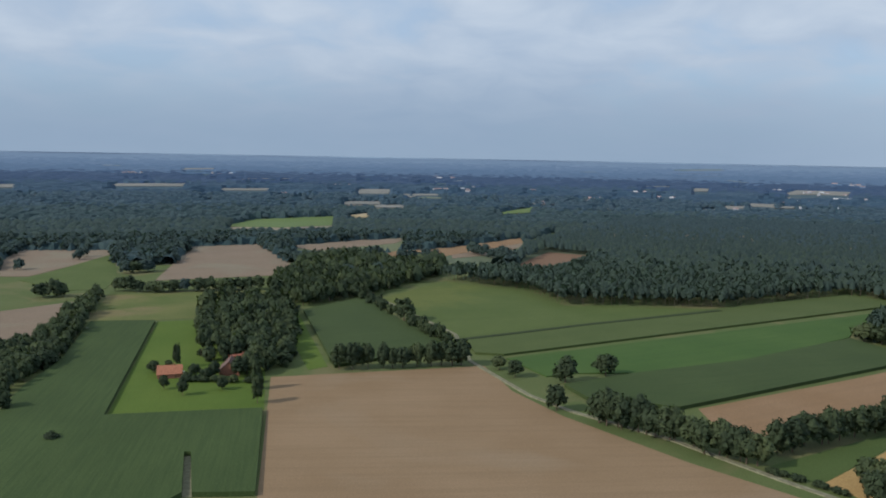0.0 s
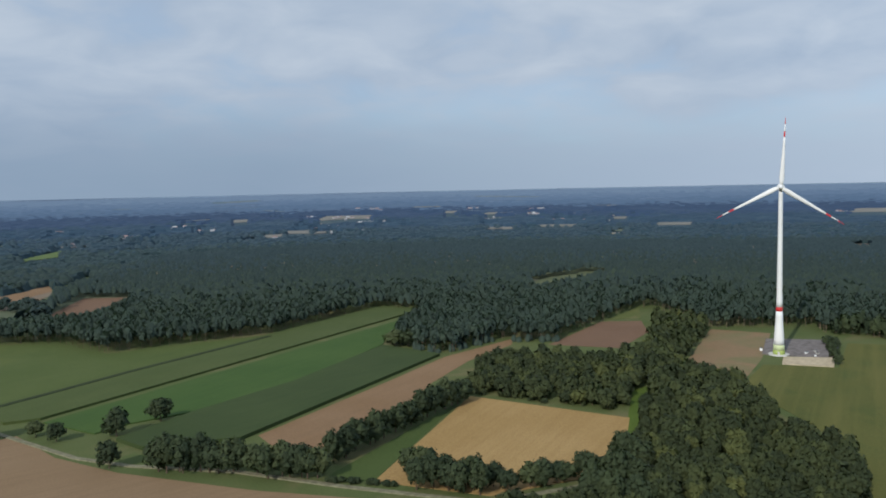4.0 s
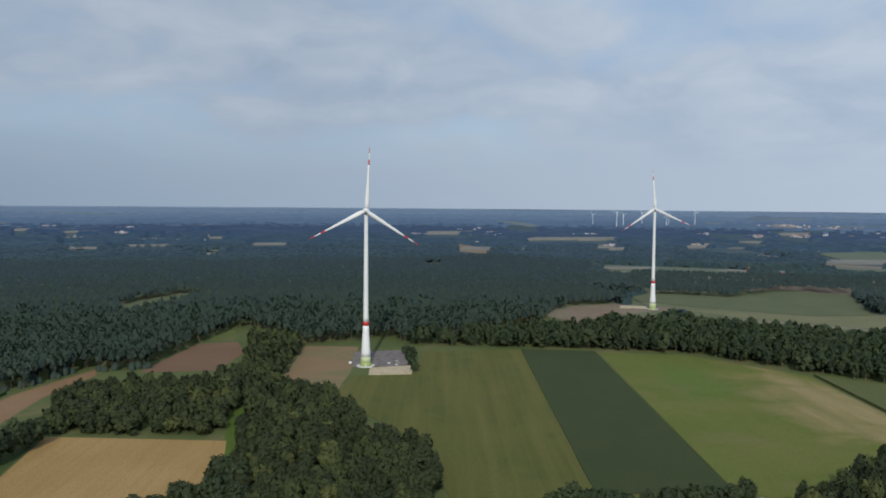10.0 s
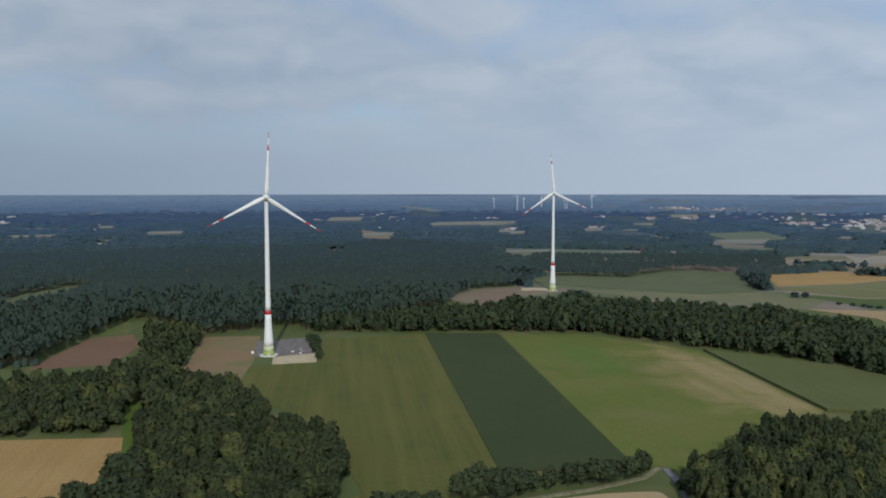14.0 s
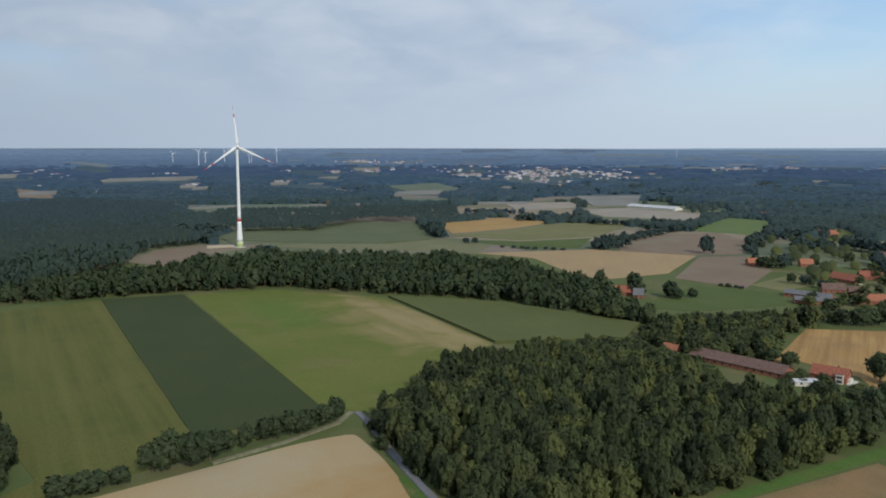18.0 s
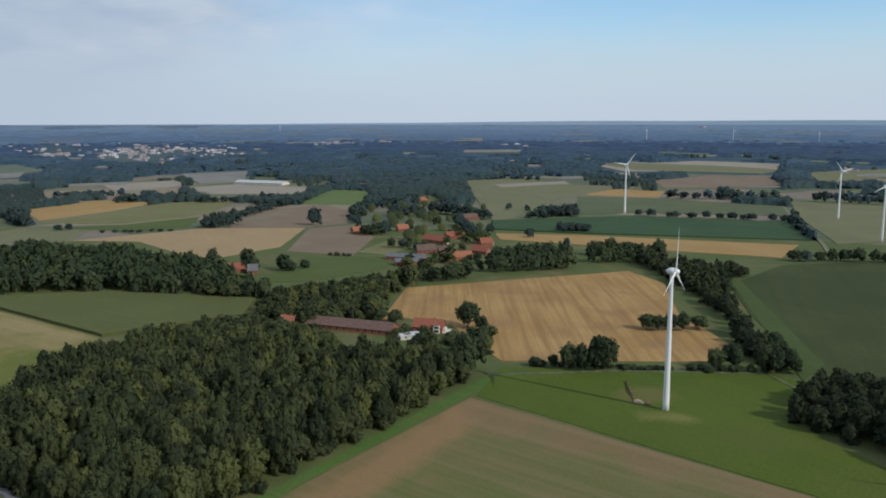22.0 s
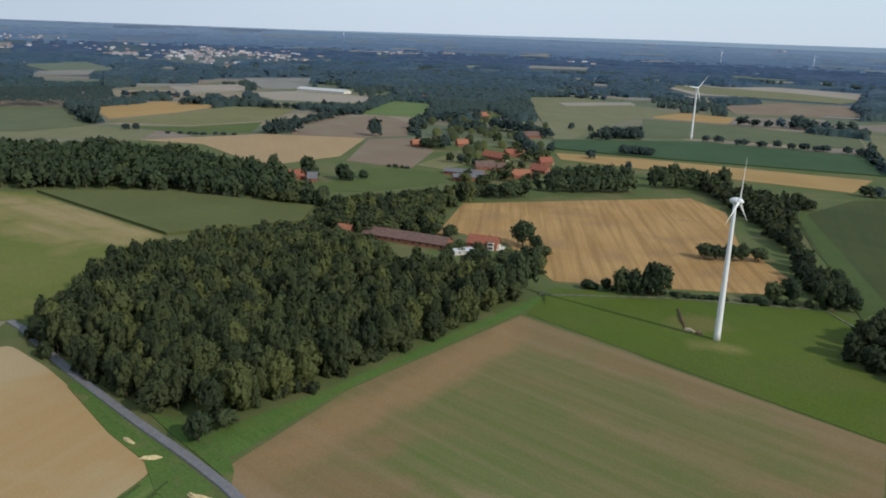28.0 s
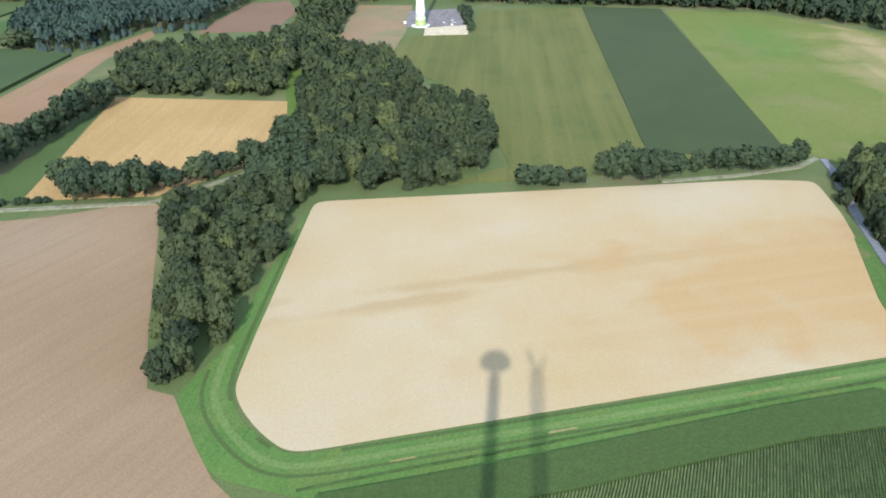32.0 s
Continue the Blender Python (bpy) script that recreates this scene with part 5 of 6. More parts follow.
def hamlet(place, spread, count):
    """Far houses, a few metres high, thrown round a centre, with open ground among them."""
    far = math.hypot(*place)
    ax, ay = place[1] / far, -place[0] / far
    if far > 1500:
        FIELDS.append(np.array([(place[0] + ax * u * spread - ay * v * spread, place[1] + ay * u * spread + ax * v * spread) for u, v in ((-0.9, -0.35), (-0.2, -0.5), (0.9, -0.25), (0.7, 0.4), (-0.7, 0.3))]))
    for i in range(count):
        x, y = place[0] + rng.normal(0, spread * 0.55), place[1] + rng.normal(0, spread * 0.55)
        z = ground_z(x, y)
        l, w, e, h = rng.uniform(5, 11), rng.uniform(4, 6), rng.uniform(3, 6), 0
        h = e + w * 0.5
        a = rng.random() * 3.14
        c, s = math.cos(a), math.sin(a)
        P = lambda u, v, k: (x + u * c - v * s, y + u * s + v * c, z + k)
        white = rng.random() < 0.25
        A = [P(-l, -w, -4), P(l, -w, -4), P(l, w, -4), P(-l, w, -4), P(-l, -w, e), P(l, -w, e), P(l, w, e), P(-l, w, e), P(-l, 0, h), P(l, 0, h)]
        for f in ((0, 1, 5), (0, 5, 4), (2, 3, 7), (2, 7, 6), (1, 2, 6), (1, 6, 5), (5, 6, 9), (3, 0, 4), (3, 4, 7), (7, 4, 8)):
            TOWN[PLASTER_FAR].append([A[q] for q in f])
        for f in ((4, 5, 9), (4, 9, 8), (6, 7, 8), (6, 8, 9)):
            TOWN[ROOF_WHITE if white else ROOF_FAR].append([A[q] for q in f])


# ---- wind turbines ----
def blade_bm(length, root, chord, bm, z0, z1, n=10):
    """A stretch of a blade along +z, twisting and tapering."""
    loops = []
    for i in range(n + 1):
        z = z0 + (z1 - z0) * i / n
        t = z / length
        c = root * (1 - t / 0.12) + chord * (t / 0.12) if t < 0.12 else chord * (1 - 0.93 * ((t - 0.12) / 0.88) ** 0.8)
        c = max(c, 0.18)
        th = root if t < 0.04 else max(0.06, c * (0.42 - 0.3 * t))
        a = radians(22 * (1 - t) ** 2)
        lp = []
        for k in range(8):
            q = 2 * math.pi * k / 8
            u, v = c / 2 * math.cos(q) + c * 0.12, th / 2 * math.sin(q)
            lp.append(bm.verts.new((u * math.cos(a) - v * math.sin(a), u * math.sin(a) + v * math.cos(a), z)))
        loops.append(lp)
    for a, b in zip(loops, loops[1:]):
        for k in range(8):
            bm.faces.new((a[k], a[(k + 1) % 8], b[(k + 1) % 8], b[k])).smooth = True
    bm.faces.new(loops[0][::-1])
    bm.faces.new(loops[-1])
    return bm


def egg_bm(rings, seg=20):
    """A body of revolution about -y (the wind side): (distance ahead, radius)."""
    bm = bmesh.new()
    loops = [[bm.verts.new((r * math.cos(2 * math.pi * k / seg), -d, r * math.sin(2 * math.pi * k / seg))) for k in range(seg)] for d, r in rings]
    for a, b in zip(loops, loops[1:]):
        for k in range(seg):
            bm.faces.new((a[k], a[(k + 1) % seg], b[(k + 1) % seg], b[k])).smooth = True
    bm.faces.new(loops[0]); bm.faces.new(loops[-1][::-1])
    bmesh.ops.recalc_face_normals(bm, faces=bm.faces)
    return bm


def turbine(place, hub, blade, face, phase, tall, label, rotor=True):
    """A wind turbine: tower in sections, nacelle, spinner and three blades. face: azimuth to which the rotor looks."""
    ob = new("wind_turbine")
    ob.matrix_basis = pose(place[0], place[1], ground_z(*place), 0, 0, 180 - face)
    if tall:
        rb, rt = 4.6, 1.5
        rad = lambda z: rt + (rb - rt) * (0.30 * (1 - z / hub) + 0.70 * max(0.0, 1 - z / (hub * 0.36)) ** 1.5) if z < hub else rt
        cuts = [(-0.4, 4.0, TOWER_GREEN, "green base section"), (4.0, 8.0, TOWER_PALE, "pale green section"), (8.0, hub * 0.262, WHITE, ""), (hub * 0.262, hub * 0.287, RED, "red warning band"), (hub * 0.287, hub - 2.2, WHITE, "")]
    else:
        rb, rt = hub * 0.0235, hub * 0.0115
        rad = lambda z: rt + (rb - rt) * (1 - z / hub)
        cuts = [(-0.3, hub - 1.2, WHITE, "")]
    for z0, z1, mat, lab in cuts:
        bm = bmesh.new()
        n = max(2, int((z1 - z0) / 4))
        ring_tube(bm, [(0, 0, z0 + (z1 - z0) * i / n, rad(z0 + (z1 - z0) * i / n)) for i in range(n + 1)])
        part("tower_section", bm, mat, ob, lab)
    if tall:
        bm = bmesh.new()
        ring_tube(bm, [(0, 0, -0.4, 8.5), (0, 0, 0.5, 8.3), (0, 0, 0.6, 7.8)], 32)
        part("foundation", bm, CONCRETE, ob, "pale concrete foundation ring")
        bm = box_bm(-0.7, 0.7, -rb - 0.25, -rb + 0.4, 0.6, 3.0)
        part("door", bm, CONCRETE, ob)
    s = 1.0 if tall else blade / 48.0
    if rotor:
        e = s if tall else s * 1.6
        nac = part("nacelle", egg_bm([(-6.2, 0.4), (-5.4, 1.7), (-3.2, 2.5), (0.0, 2.8), (2.0, 2.7), (2.4, 2.4)] if tall else
                                     [(-4.3 * e, 0.3 * e), (-3.9 * e, 0.95 * e), (-2.9 * e, 1.7 * e), (-1.2 * e, 2.4 * e), (0.6 * e, 2.65 * e), (1.7 * e, 2.6 * e)]), WHITE, ob)
        nac.location = (0, 0, hub)
        spin = part("spinner", egg_bm([(2.5, 2.3), (4.0, 2.1), (5.6, 1.3), (6.2, 0.3)] if tall else
                                      [(1.85 * e, 2.55 * e), (3.2 * e, 2.25 * e), (4.5 * e, 1.6 * e), (5.4 * e, 0.85 * e), (5.7 * e, 0.2 * e)]), WHITE, ob)
        spin.location = (0, 0, hub)
        for k in range(3):
            segs = [(1.2 * s, blade, WHITE, "")] if not tall else [(1.2, blade * 0.72, WHITE, ""), (blade * 0.72, blade * 0.80, RED, "red warning stripe"), (blade * 0.80, blade * 0.905, WHITE, ""), (blade * 0.905, blade, RED, "red blade tip")]
            first = None
            for z0, z1, mat, lab in segs:
                bm = blade_bm(blade, 1.9 * s, 4.2 * s if tall else 4.4 * s, bmesh.new(), z0, z1, 12 if z1 - z0 > 10 else 4)
                b = part("blade" if first is None else "blade_stripe", bm, mat, first or ob, lab)
                if first is None:
                    first = b
                    b.matrix_basis = pose(0, -(3.9 if tall else 2.9 * e), hub, 0, phase + 120 * k, 0)
    tagged(ob, label, "wind turbine", "wind turbines")
    return ob


turbine((552, 384), 132, 53, 236, 3, True, "tall white wind turbine with red-striped blades and green foot")
turbine((1056, 271), 134, 53, 246, -5, True, "tall white wind turbine with red-striped blades beyond the wood")
SMALL = "small white wind turbine with an egg-shaped nacelle on green farmland"
turbine((272, -264), 68, 20, 240, 6, False, SMALL)
turbine((912, -786), 72, 22, 280, 40, False, SMALL)
turbine((556, -856), 64, 20, 280, 10, False, SMALL)
turbine((715, -999), 67, 20, 280, 80, False, SMALL)
turbine((81, -334), 66, 20, 240, -20, False, SMALL)


def far_turbine(place, hub):
    turbine(place, hub, hub * 0.42, 250 + rng.uniform(-20, 20), rng.uniform(0, 120), False, "distant white wind turbine above the woods on the skyline")


# the turbine at the camera's place, still without a rotor, set back out of view so that only its shadow shows, and the
# crane behind it
def own_turbine():
    base = (-10.1, -1.4)
    ob = turbine(base, 137.2, 50, 242, 0, True, "white turbine tower and nacelle without a rotor", rotor=False)
    inv = ob.matrix_basis.inverted()
    bm = egg_bm([(-5.6, 0.5), (-4.6, 2.4), (-2.2, 3.5), (0.5, 4.0), (2.6, 3.7), (4.4, 2.4), (5.2, 0.6)], 32)
    # flattened and widened so that its shadow has the right outline
    bm.transform(Matrix.Diagonal((1.16, 0.9, 0.48, 1)))
    nac = part("nacelle", bm, WHITE, ob)
    nac.location = (0, 0, 140.0)
    # lightning rod on a bent bracket
    rod = bmesh.new()
    x, y, top = 0.1606, 0.826, 137.682
    ring_tube(rod, [(x, y, top - 1.7, 0.0180), (x, y, top - 0.037, 0.0180), (x, y, top - 0.033, 0.0174), (x, y, top - 0.004, 0.0048), (x, y, top, 0.0012)], 32)
    rod.transform(inv)
    part("lightning_rod", rod, STEEL, ob, "galvanised pointed lightning rod")
    arm = bmesh.new()
    a, b = Vector((x + 0.02, y, top - 1.68)), Vector((-7.5, -0.8, top - 0.6))
    d = (b - a).normalized()
    s, t = Vector((-d.y, d.x, 0)), Vector((0, 0, 1))
    loops = [[arm.verts.new(p + (s * math.cos(k * 0.785) + t * math.sin(k * 0.785)) * 0.03) for k in range(8)] for p in (a, b)]
    for k in range(8):
        arm.faces.new((loops[0][k], loops[0][(k + 1) % 8], loops[1][(k + 1) % 8], loops[1][k]))
    arm.faces.new(loops[0]); arm.faces.new(loops[1][::-1])
    arm.transform(inv)
    part("bracket", arm, STEEL, ob)


own_turbine()


def crane():
    """Lattice boom with a forked head, unseen, added to cast the second shadow."""
    ob = new("lattice_crane")
    # behind the camera, with place and height set from the shadow tip
    ob.matrix_basis = pose(-22.5, -21.8, 0)
    top, half = 157.0, 1.25

    def bar(bm, a, b, r=0.13):
        d = (b - a).normalized()
        s = d.orthogonal().normalized()
        t = d.cross(s)
        lo = [bm.verts.new(a + (s * math.cos(k * 1.571) + t * math.sin(k * 1.571)) * r) for k in range(4)]
        hi = [bm.verts.new(b + (s * math.cos(k * 1.571) + t * math.sin(k * 1.571)) * r) for k in range(4)]
        for k in range(4):
            bm.faces.new((lo[k], lo[(k + 1) % 4], hi[(k + 1) % 4], hi[k]))
        bm.faces.new(lo[::-1]); bm.faces.new(hi)

    corners = [Vector((sx * half, sy * half, 0)) for sx, sy in ((-1, -1), (1, -1), (1, 1), (-1, 1))]
    up = Vector((0, 0, 1))
    for c in corners:
        bm = bmesh.new()
        bar(bm, c, c + up * (top - 6), 0.24)
        part("chord", bm, RED, ob)
    bm = bmesh.new()
    n = 60
    for i in range(n):
        z0, z1 = (top - 6) * i / n, (top - 6) * (i + 1) / n
        for k in range(4):
            a, b = corners[k], corners[(k + 1) % 4]
            if i % 2:
                a, b = b, a
            bar(bm, a + up * z0, b + up * z1, 0.14)
    part("lacing", bm, RED, ob)
    side = Vector((0.47, -0.88, 0))
    for sgn in (-1, 1):
        bm = bmesh.new()
        bar(bm, Vector((0, 0, top - 7)), side * sgn * 2.6 + up * (top + (1.5 if sgn < 0 else -0.5)), 0.5)
        part("boom_head", bm, RED, ob)
    part("crane_base", box_bm(-5, 5, -4, 4, -0.2, 2.5), DARK, ob)
    tagged(ob, "tall red lattice crane boom, unseen, added to cast the second shadow", "crane")


crane()

def straw_heap(x, y, l, w, h, turn, label, mat=STRAW, name="heap", z=0.4):
    """A low untidy heap."""
    bm = bmesh.new()
    bmesh.ops.create_icosphere(bm, subdivisions=3, radius=1.0)
    for v in bm.verts:
        n = noise.noise(v.co * 2.3 + Vector((x, y, 0))) + 0.9 * noise.noise(v.co * 5.5 + Vector((y, x, 3)))
        v.co = Vector((v.co.x * l * (1 + 0.35 * n), v.co.y * w * (1 + 0.35 * n), max(-0.1, v.co.z) * h * (1 + 0.5 * n)))
    ob = new(name)
    ob.matrix_basis = pose(x, y, z, 0, 0, turn)
    part("mound", bm, mat, ob)
    tagged(ob, label, name.replace("_", " "))


straw_heap(217.5, -21, 6.0, 1.5, 1.3, 40, "pale heap of cut straw at the maize corner", name="straw_heap")
straw_heap(248, -8, 3.6, 1.0, 0.8, 75, "pale strip of straw beside the lane", name="straw_heap")
straw_heap(262, -2, 3.0, 0.8, 0.7, 30, "pale strip of straw beside the lane", name="straw_heap")
straw_heap(302, -267.5, 15.0, 0.8, 1.2, 147, "long low bank of dark earth beside the turbine", EARTH, "earth_bank", 0.1)
straw_heap(286, -259.5, 2.6, 1.5, 1.3, 20, "small heap of dug earth and rubble", SAND, "earth_heap", 0.1)
straw_heap(281, -261, 1.8, 1.3, 1.2, 70, "small heap of dug earth and rubble", EARTH, "earth_heap", 0.1)
straw_heap(283.5, -262.5, 2.2, 1.0, 0.9, 110, "small heap of dug earth and rubble", EARTH, "earth_heap", 0.1)


def container(x, y, l, w, h, turn, mat, label, category="container"):
    """A site container: ribbed box with corner posts and a door."""
    ob = new(category.replace(" ", "_"))
    ob.matrix_basis = pose(x, y, 0.5, 0, 0, turn)
    part("body", box_bm(-l / 2, l / 2, -w / 2, w / 2, 0, h), mat, ob)
    part("lid", box_bm(-l / 2 - 0.1, l / 2 + 0.1, -w / 2 - 0.1, w / 2 + 0.1, h, h + 0.15), DARK, ob)
    part("door", box_bm(-0.5, 0.5, -w / 2 - 0.06, -w / 2, 0.1, min(2.0, h * 0.85)), CONCRETE, ob)
    tagged(ob, label, category)


container(552, 400, 3, 2.0, 2.2, 30, WHITE, "white site container beside the soil field")
container(570, 372, 3, 1.6, 1.2, 10, WHITE, "stack of white wrapped material on the pad")
container(575, 366, 3, 1.6, 1.0, 70, CONCRETE, "pale crate on the gravel pad")
container(566, 362, 2.5, 1.5, 1.3, 40, WHITE, "stack of white wrapped material on the pad")
container(582, 372, 2.5, 1.5, 1.0, 0, CONCRETE, "pale crate on the gravel pad")
container(605, 370, 4, 2.2, 2.2, 20, DARK, "dark machine cabin on the gravel pad")
container(578, 398, 2.2, 2.0, 2.6, 60, DARK, "dark transformer hut behind the tower")
container(283, -70, 1.0, 0.8, 1.2, 0, WHITE, "small white marker box on the verge", "marker")

# woods: label, kind, tree height, spacing, outline
wood("dense dark green broadleaf copse beside the lane", "leaf", 18.5, 7.5, [(383, 36), (329, 16), (286, -7), (257, -21), (264, -30), (284, -75), (362, -215), (358, -217), (389, -177), (416, -153), (445, -128), (486, -68), (455, -3), (417, 19)])
wood("broadleaf copse between stubble and meadow", "leaf", 13.5, 8, [(260, 197), (296, 162), (288, 155), (359, 212), (400, 281), (439, 332), (436, 375), (390, 366), (285, 278), (264, 257), (240, 225)])
wood("belt of broadleaf trees at the ploughed field", "leaf", 13, 8, [(154, 218), (112, 182), (108, 170), (115, 166), (133, 170), (172, 190), (235, 226), (192, 262)])
wood("mixed broadleaf wood round the stubble field", "leaf", 13, 8, [(291, 435), (318, 383), (340, 340), (378, 361), (459, 400), (595, 483), (615, 526), (583, 545), (498, 465), (434, 438), (404, 467), (358, 506)])
wood("broadleaf belt behind the meadows", "leaf", 16, 8.5, [(654, 411), (731, 244), (755, 158), (724, 51), (690, -51), (606, -153), (577, -173), (560, -185), (640, -150), (724, -150), (747, -136), (832, -92), (917, 2), (927, 133), (916, 227), (826, 282), (804, 326)], foliage=LEAF_COOL)
wood("tree belt beside the barns", "leaf", 12, 8, [(557, -139), (501, -156), (501, -189), (497, -204), (566, -253), (610, -301), (600, -359), (599, -358), (615, -298), (611, -265), (600, -196), (573, -143), (666, -136), (659, -114)])
wood("broadleaf trees between the copse and the long barn", "leaf", 8.5, 8, [(447, -126), (488, -66), (525, -70), (540, -120), (507, -138), (478, -164), (440, -150)])
wood("dark broadleaf copse on the meadow", "leaf", 16, 7.5, [(235, -304), (202, -305), (174, -306), (154, -299), (150, -330), (205, -387), (236, -380), (254, -343)], foliage=LEAF_DARK)
wood("dark broadleaf copse beside the green field", "leaf", 15, 7.5, [(154, -369), (132, -402), (130, -290), (60, -240), (136, -413), (155, -417), (164, -401)], foliage=LEAF_DARK)
wood("dark farm wood", "leaf", 16, 9.5, [(-160, 508), (-142, 510), (-129, 510), (-120, 481), (-99, 498), (-110, 577), (-129, 677), (-197, 729), (-208, 686), (-197, 624)], False, foliage=LEAF_COOL)
wood("dark oak wood behind the maize", "leaf", 16, 7.5, [(-173, 762), (-123, 695), (-78, 750), (-3, 890), (3, 983), (-60, 974), (-91, 1012), (-173, 984), (-174, 912)], foliage=LEAF_COOL)
wood("hedgerow along the maize field", "leaf", 11, 7, [(-243, 424), (-238, 451), (-256, 530), (-308, 717), (-330, 744), (-303, 619), (-286, 544), (-305, 535)], foliage=LEAF_COOL)
wood("tall hedge along the drainage ditch", "leaf", 12, 8, [(537, -502), (441, -463), (381, -418), (268, -335), (268, -349), (335, -401), (376, -424), (451, -502), (466, -581), (591, -523)], foliage=LEAF_DARK)
wood("dark pine forest with pale trunks", "pine", 17, 7.2, [(-4, 854), (113, 728), (262, 723), (427, 805), (439, 732), (332, 633), (338, 547), (431, 571), (414, 552), (456, 527), (553, 585), (661, 626), (602, 488), (650, 460), (687, 438), (654, 411), (877, 355), (1003, 248), (1200, 420), (1692, 578), (1800, 867), (1500, 1000), (1350, 1150), (1000, 1500), (700, 1650), (373, 1667), (360, 1607), (201, 1313), (122, 1181), (78, 900), (10, 891)])
wood("dark trees round the hamlet", "leaf", 12, 30, [(838, -376), (761, -361), (676, -362), (669, -388), (757, -448), (940, -571), (1077, -648), (1192, -603), (1146, -522), (1130, -460), (1018, -402)], False)
wood("dark trees round the hamlet", "leaf", 12, 20, [(689, -310), (634, -307), (606, -362), (666, -398), (689, -369)], False)
wood("small trees beside the barns", "leaf", 7, 13, [(447, -198), (412, -234), (381, -235), (422, -260), (430, -249), (446, -221), (460, -211)], False)
wood("dark wood beyond the second turbine", "pine", 15, 8, [(1242, 356), (1257, 207), (1403, 132), (1400, 20), (1458, -28), (1681, -33), (1630, 162), (1568, 352), (1540, 438)], False)
# rows of trees: from, to, count, height, width, kind
row((-66, 494), (3, 509), 9, 13, 10)
row((-155, 462), (-108, 463), 9, 4.5, 6)
row((-126, 474), (-114, 484), 4, 10, 9)
row((3, 506), (18, 514), 2, 12, 12)
row((-77, 741), (-40, 654), 5, 9, 8)
row((-31, 632), (7, 560), 8, 10, 8)
row((80, 404), (123, 368), 10, 15, 12)
row((124, 361), (147, 345), 6, 14, 12)
row((157, 361), (283, 423), 16, 14, 12)
row((143, 343), (171, 314), 9, 3, 4)
row((174, 311), (199, 282), 5, 12, 10)
row((208, 281), (264, 268), 8, 10, 10)
row((182, 330), (206, 286), 7, 11, 10)
row((353, -185), (360, -208), 4, 17, 11)
row((364, -199), (372, -220), 3, 17, 11)
row((224, 251), (242, 227), 6, 13, 11)
row((248, 262), (258, 247), 3, 13, 11)
row((272, 276), (281, 267), 2, 13, 11)
row((294, 151), (312, 128), 4, 8, 9)
row((318, 123), (335, 99), 4, 12, 11)
row((340, 97), (387, 49), 9, 10, 9)
row((360, -245), (353, -258), 3, 5, 6)
row((346, -258), (332, -281), 4, 15, 10)
row((332, -286), (316, -309), 6, 3, 4)
row((355, -256), (317, -311), 24, 2.4, 3.4)
row((390, -353), (372, -390), 5, 9, 10)
row((314, -316), (288, -355), 8, 4, 5)
row((309, -331), (300, -344), 2, 11, 10)
row((289, -353), (283, -355), 2, 12, 10)
row((612, -369), (591, -450), 9, 13, 13)
row((643, -396), (624, -468), 8, 13, 13)
row((609, -480), (584, -543), 7, 13, 12)
row((943, -653), (928, -704), 6, 11, 12)
row((794, -589), (785, -623), 5, 8, 9)
row((598, -303), (598, -347), 5, 11, 11)
row((214, -26.4), (110, -67.2), 16, 1.0, 1.5)
row((327, -404), (277, -362), 8, 7, 7)
row((643, -507), (592, -562), 8, 13, 11)
row((886, -781), (730, -921), 12, 7, 11)
row((523, -661), (444, -782), 12, 9, 10)
row((465, -818), (376, -1069), 12, 9, 11)
row((417, -757), (268, -827), 12, 8, 9)
row((938, -649), (917, -697), 5, 11, 13)
row((799, -586), (775, -615), 4, 8, 10)
row((1050, -1001), (939, -1150), 10, 11, 16)
row((847, -1375), (688, -1491), 10, 8, 12)
row((1682, -944), (1480, -1037), 9, 9, 13)
row((893, -1176), (776, -1261), 9, 13, 14)
row((603, -1425), (521, -1451), 6, 8, 13)
row((1037, -200), (1061, -249), 5, 14, 14)
row((1108, -251), (1339, -437), 11, 9, 14)
row((1429, -127), (1454, -233), 7, 9, 14)
row((1219, 19), (1143, -2), 3, 14, 13)
row((1103, -31), (1110, -51), 2, 7, 9)
row((1059, -78), (1029, -164), 8, 3, 6)
row((1370, -260), (1331, -393), 9, 9, 14)
row((1570, -42), (1561, -161), 8, 9, 14)
row((-318, 761), (-270, 757), 5, 10, 12)
row((-265, 764), (-181, 786), 9, 10, 12)
row((-371, 719), (-352, 727), 3, 11, 12)
row((-356, 867), (-331, 892), 4, 10, 13)
row((-415, 1004), (-407, 1167), 7, 11, 15)
row((-178, 811), (-54, 883), 9, 14, 14)
row((-282, 1228), (-176, 958), 6, 12, 14)
row((-248, 1210), (-63, 1329), 10, 10, 15)
row((-62, 1015), (-4, 1024), 5, 11, 13)
row((35, 1112), (85, 1036), 6, 12, 16)
row((726, -173), (711, -183), 2, 9, 9)
row((709, -201), (704, -213), 2, 8, 9)
row((1050, -406), (1180, -489), 3, 13, 15)
row((884, -360), (882, -389), 3, 12, 13)
row((1043, -459), (1040, -518), 5, 12, 14)
row((1062, -538), (941, -567), 9, 13, 14)
row((928, -511), (757, -448), 6, 11, 13)
row((781, -357), (740, -370), 4, 7, 8)
row((766, -272), (754, -289), 5, 3, 4)
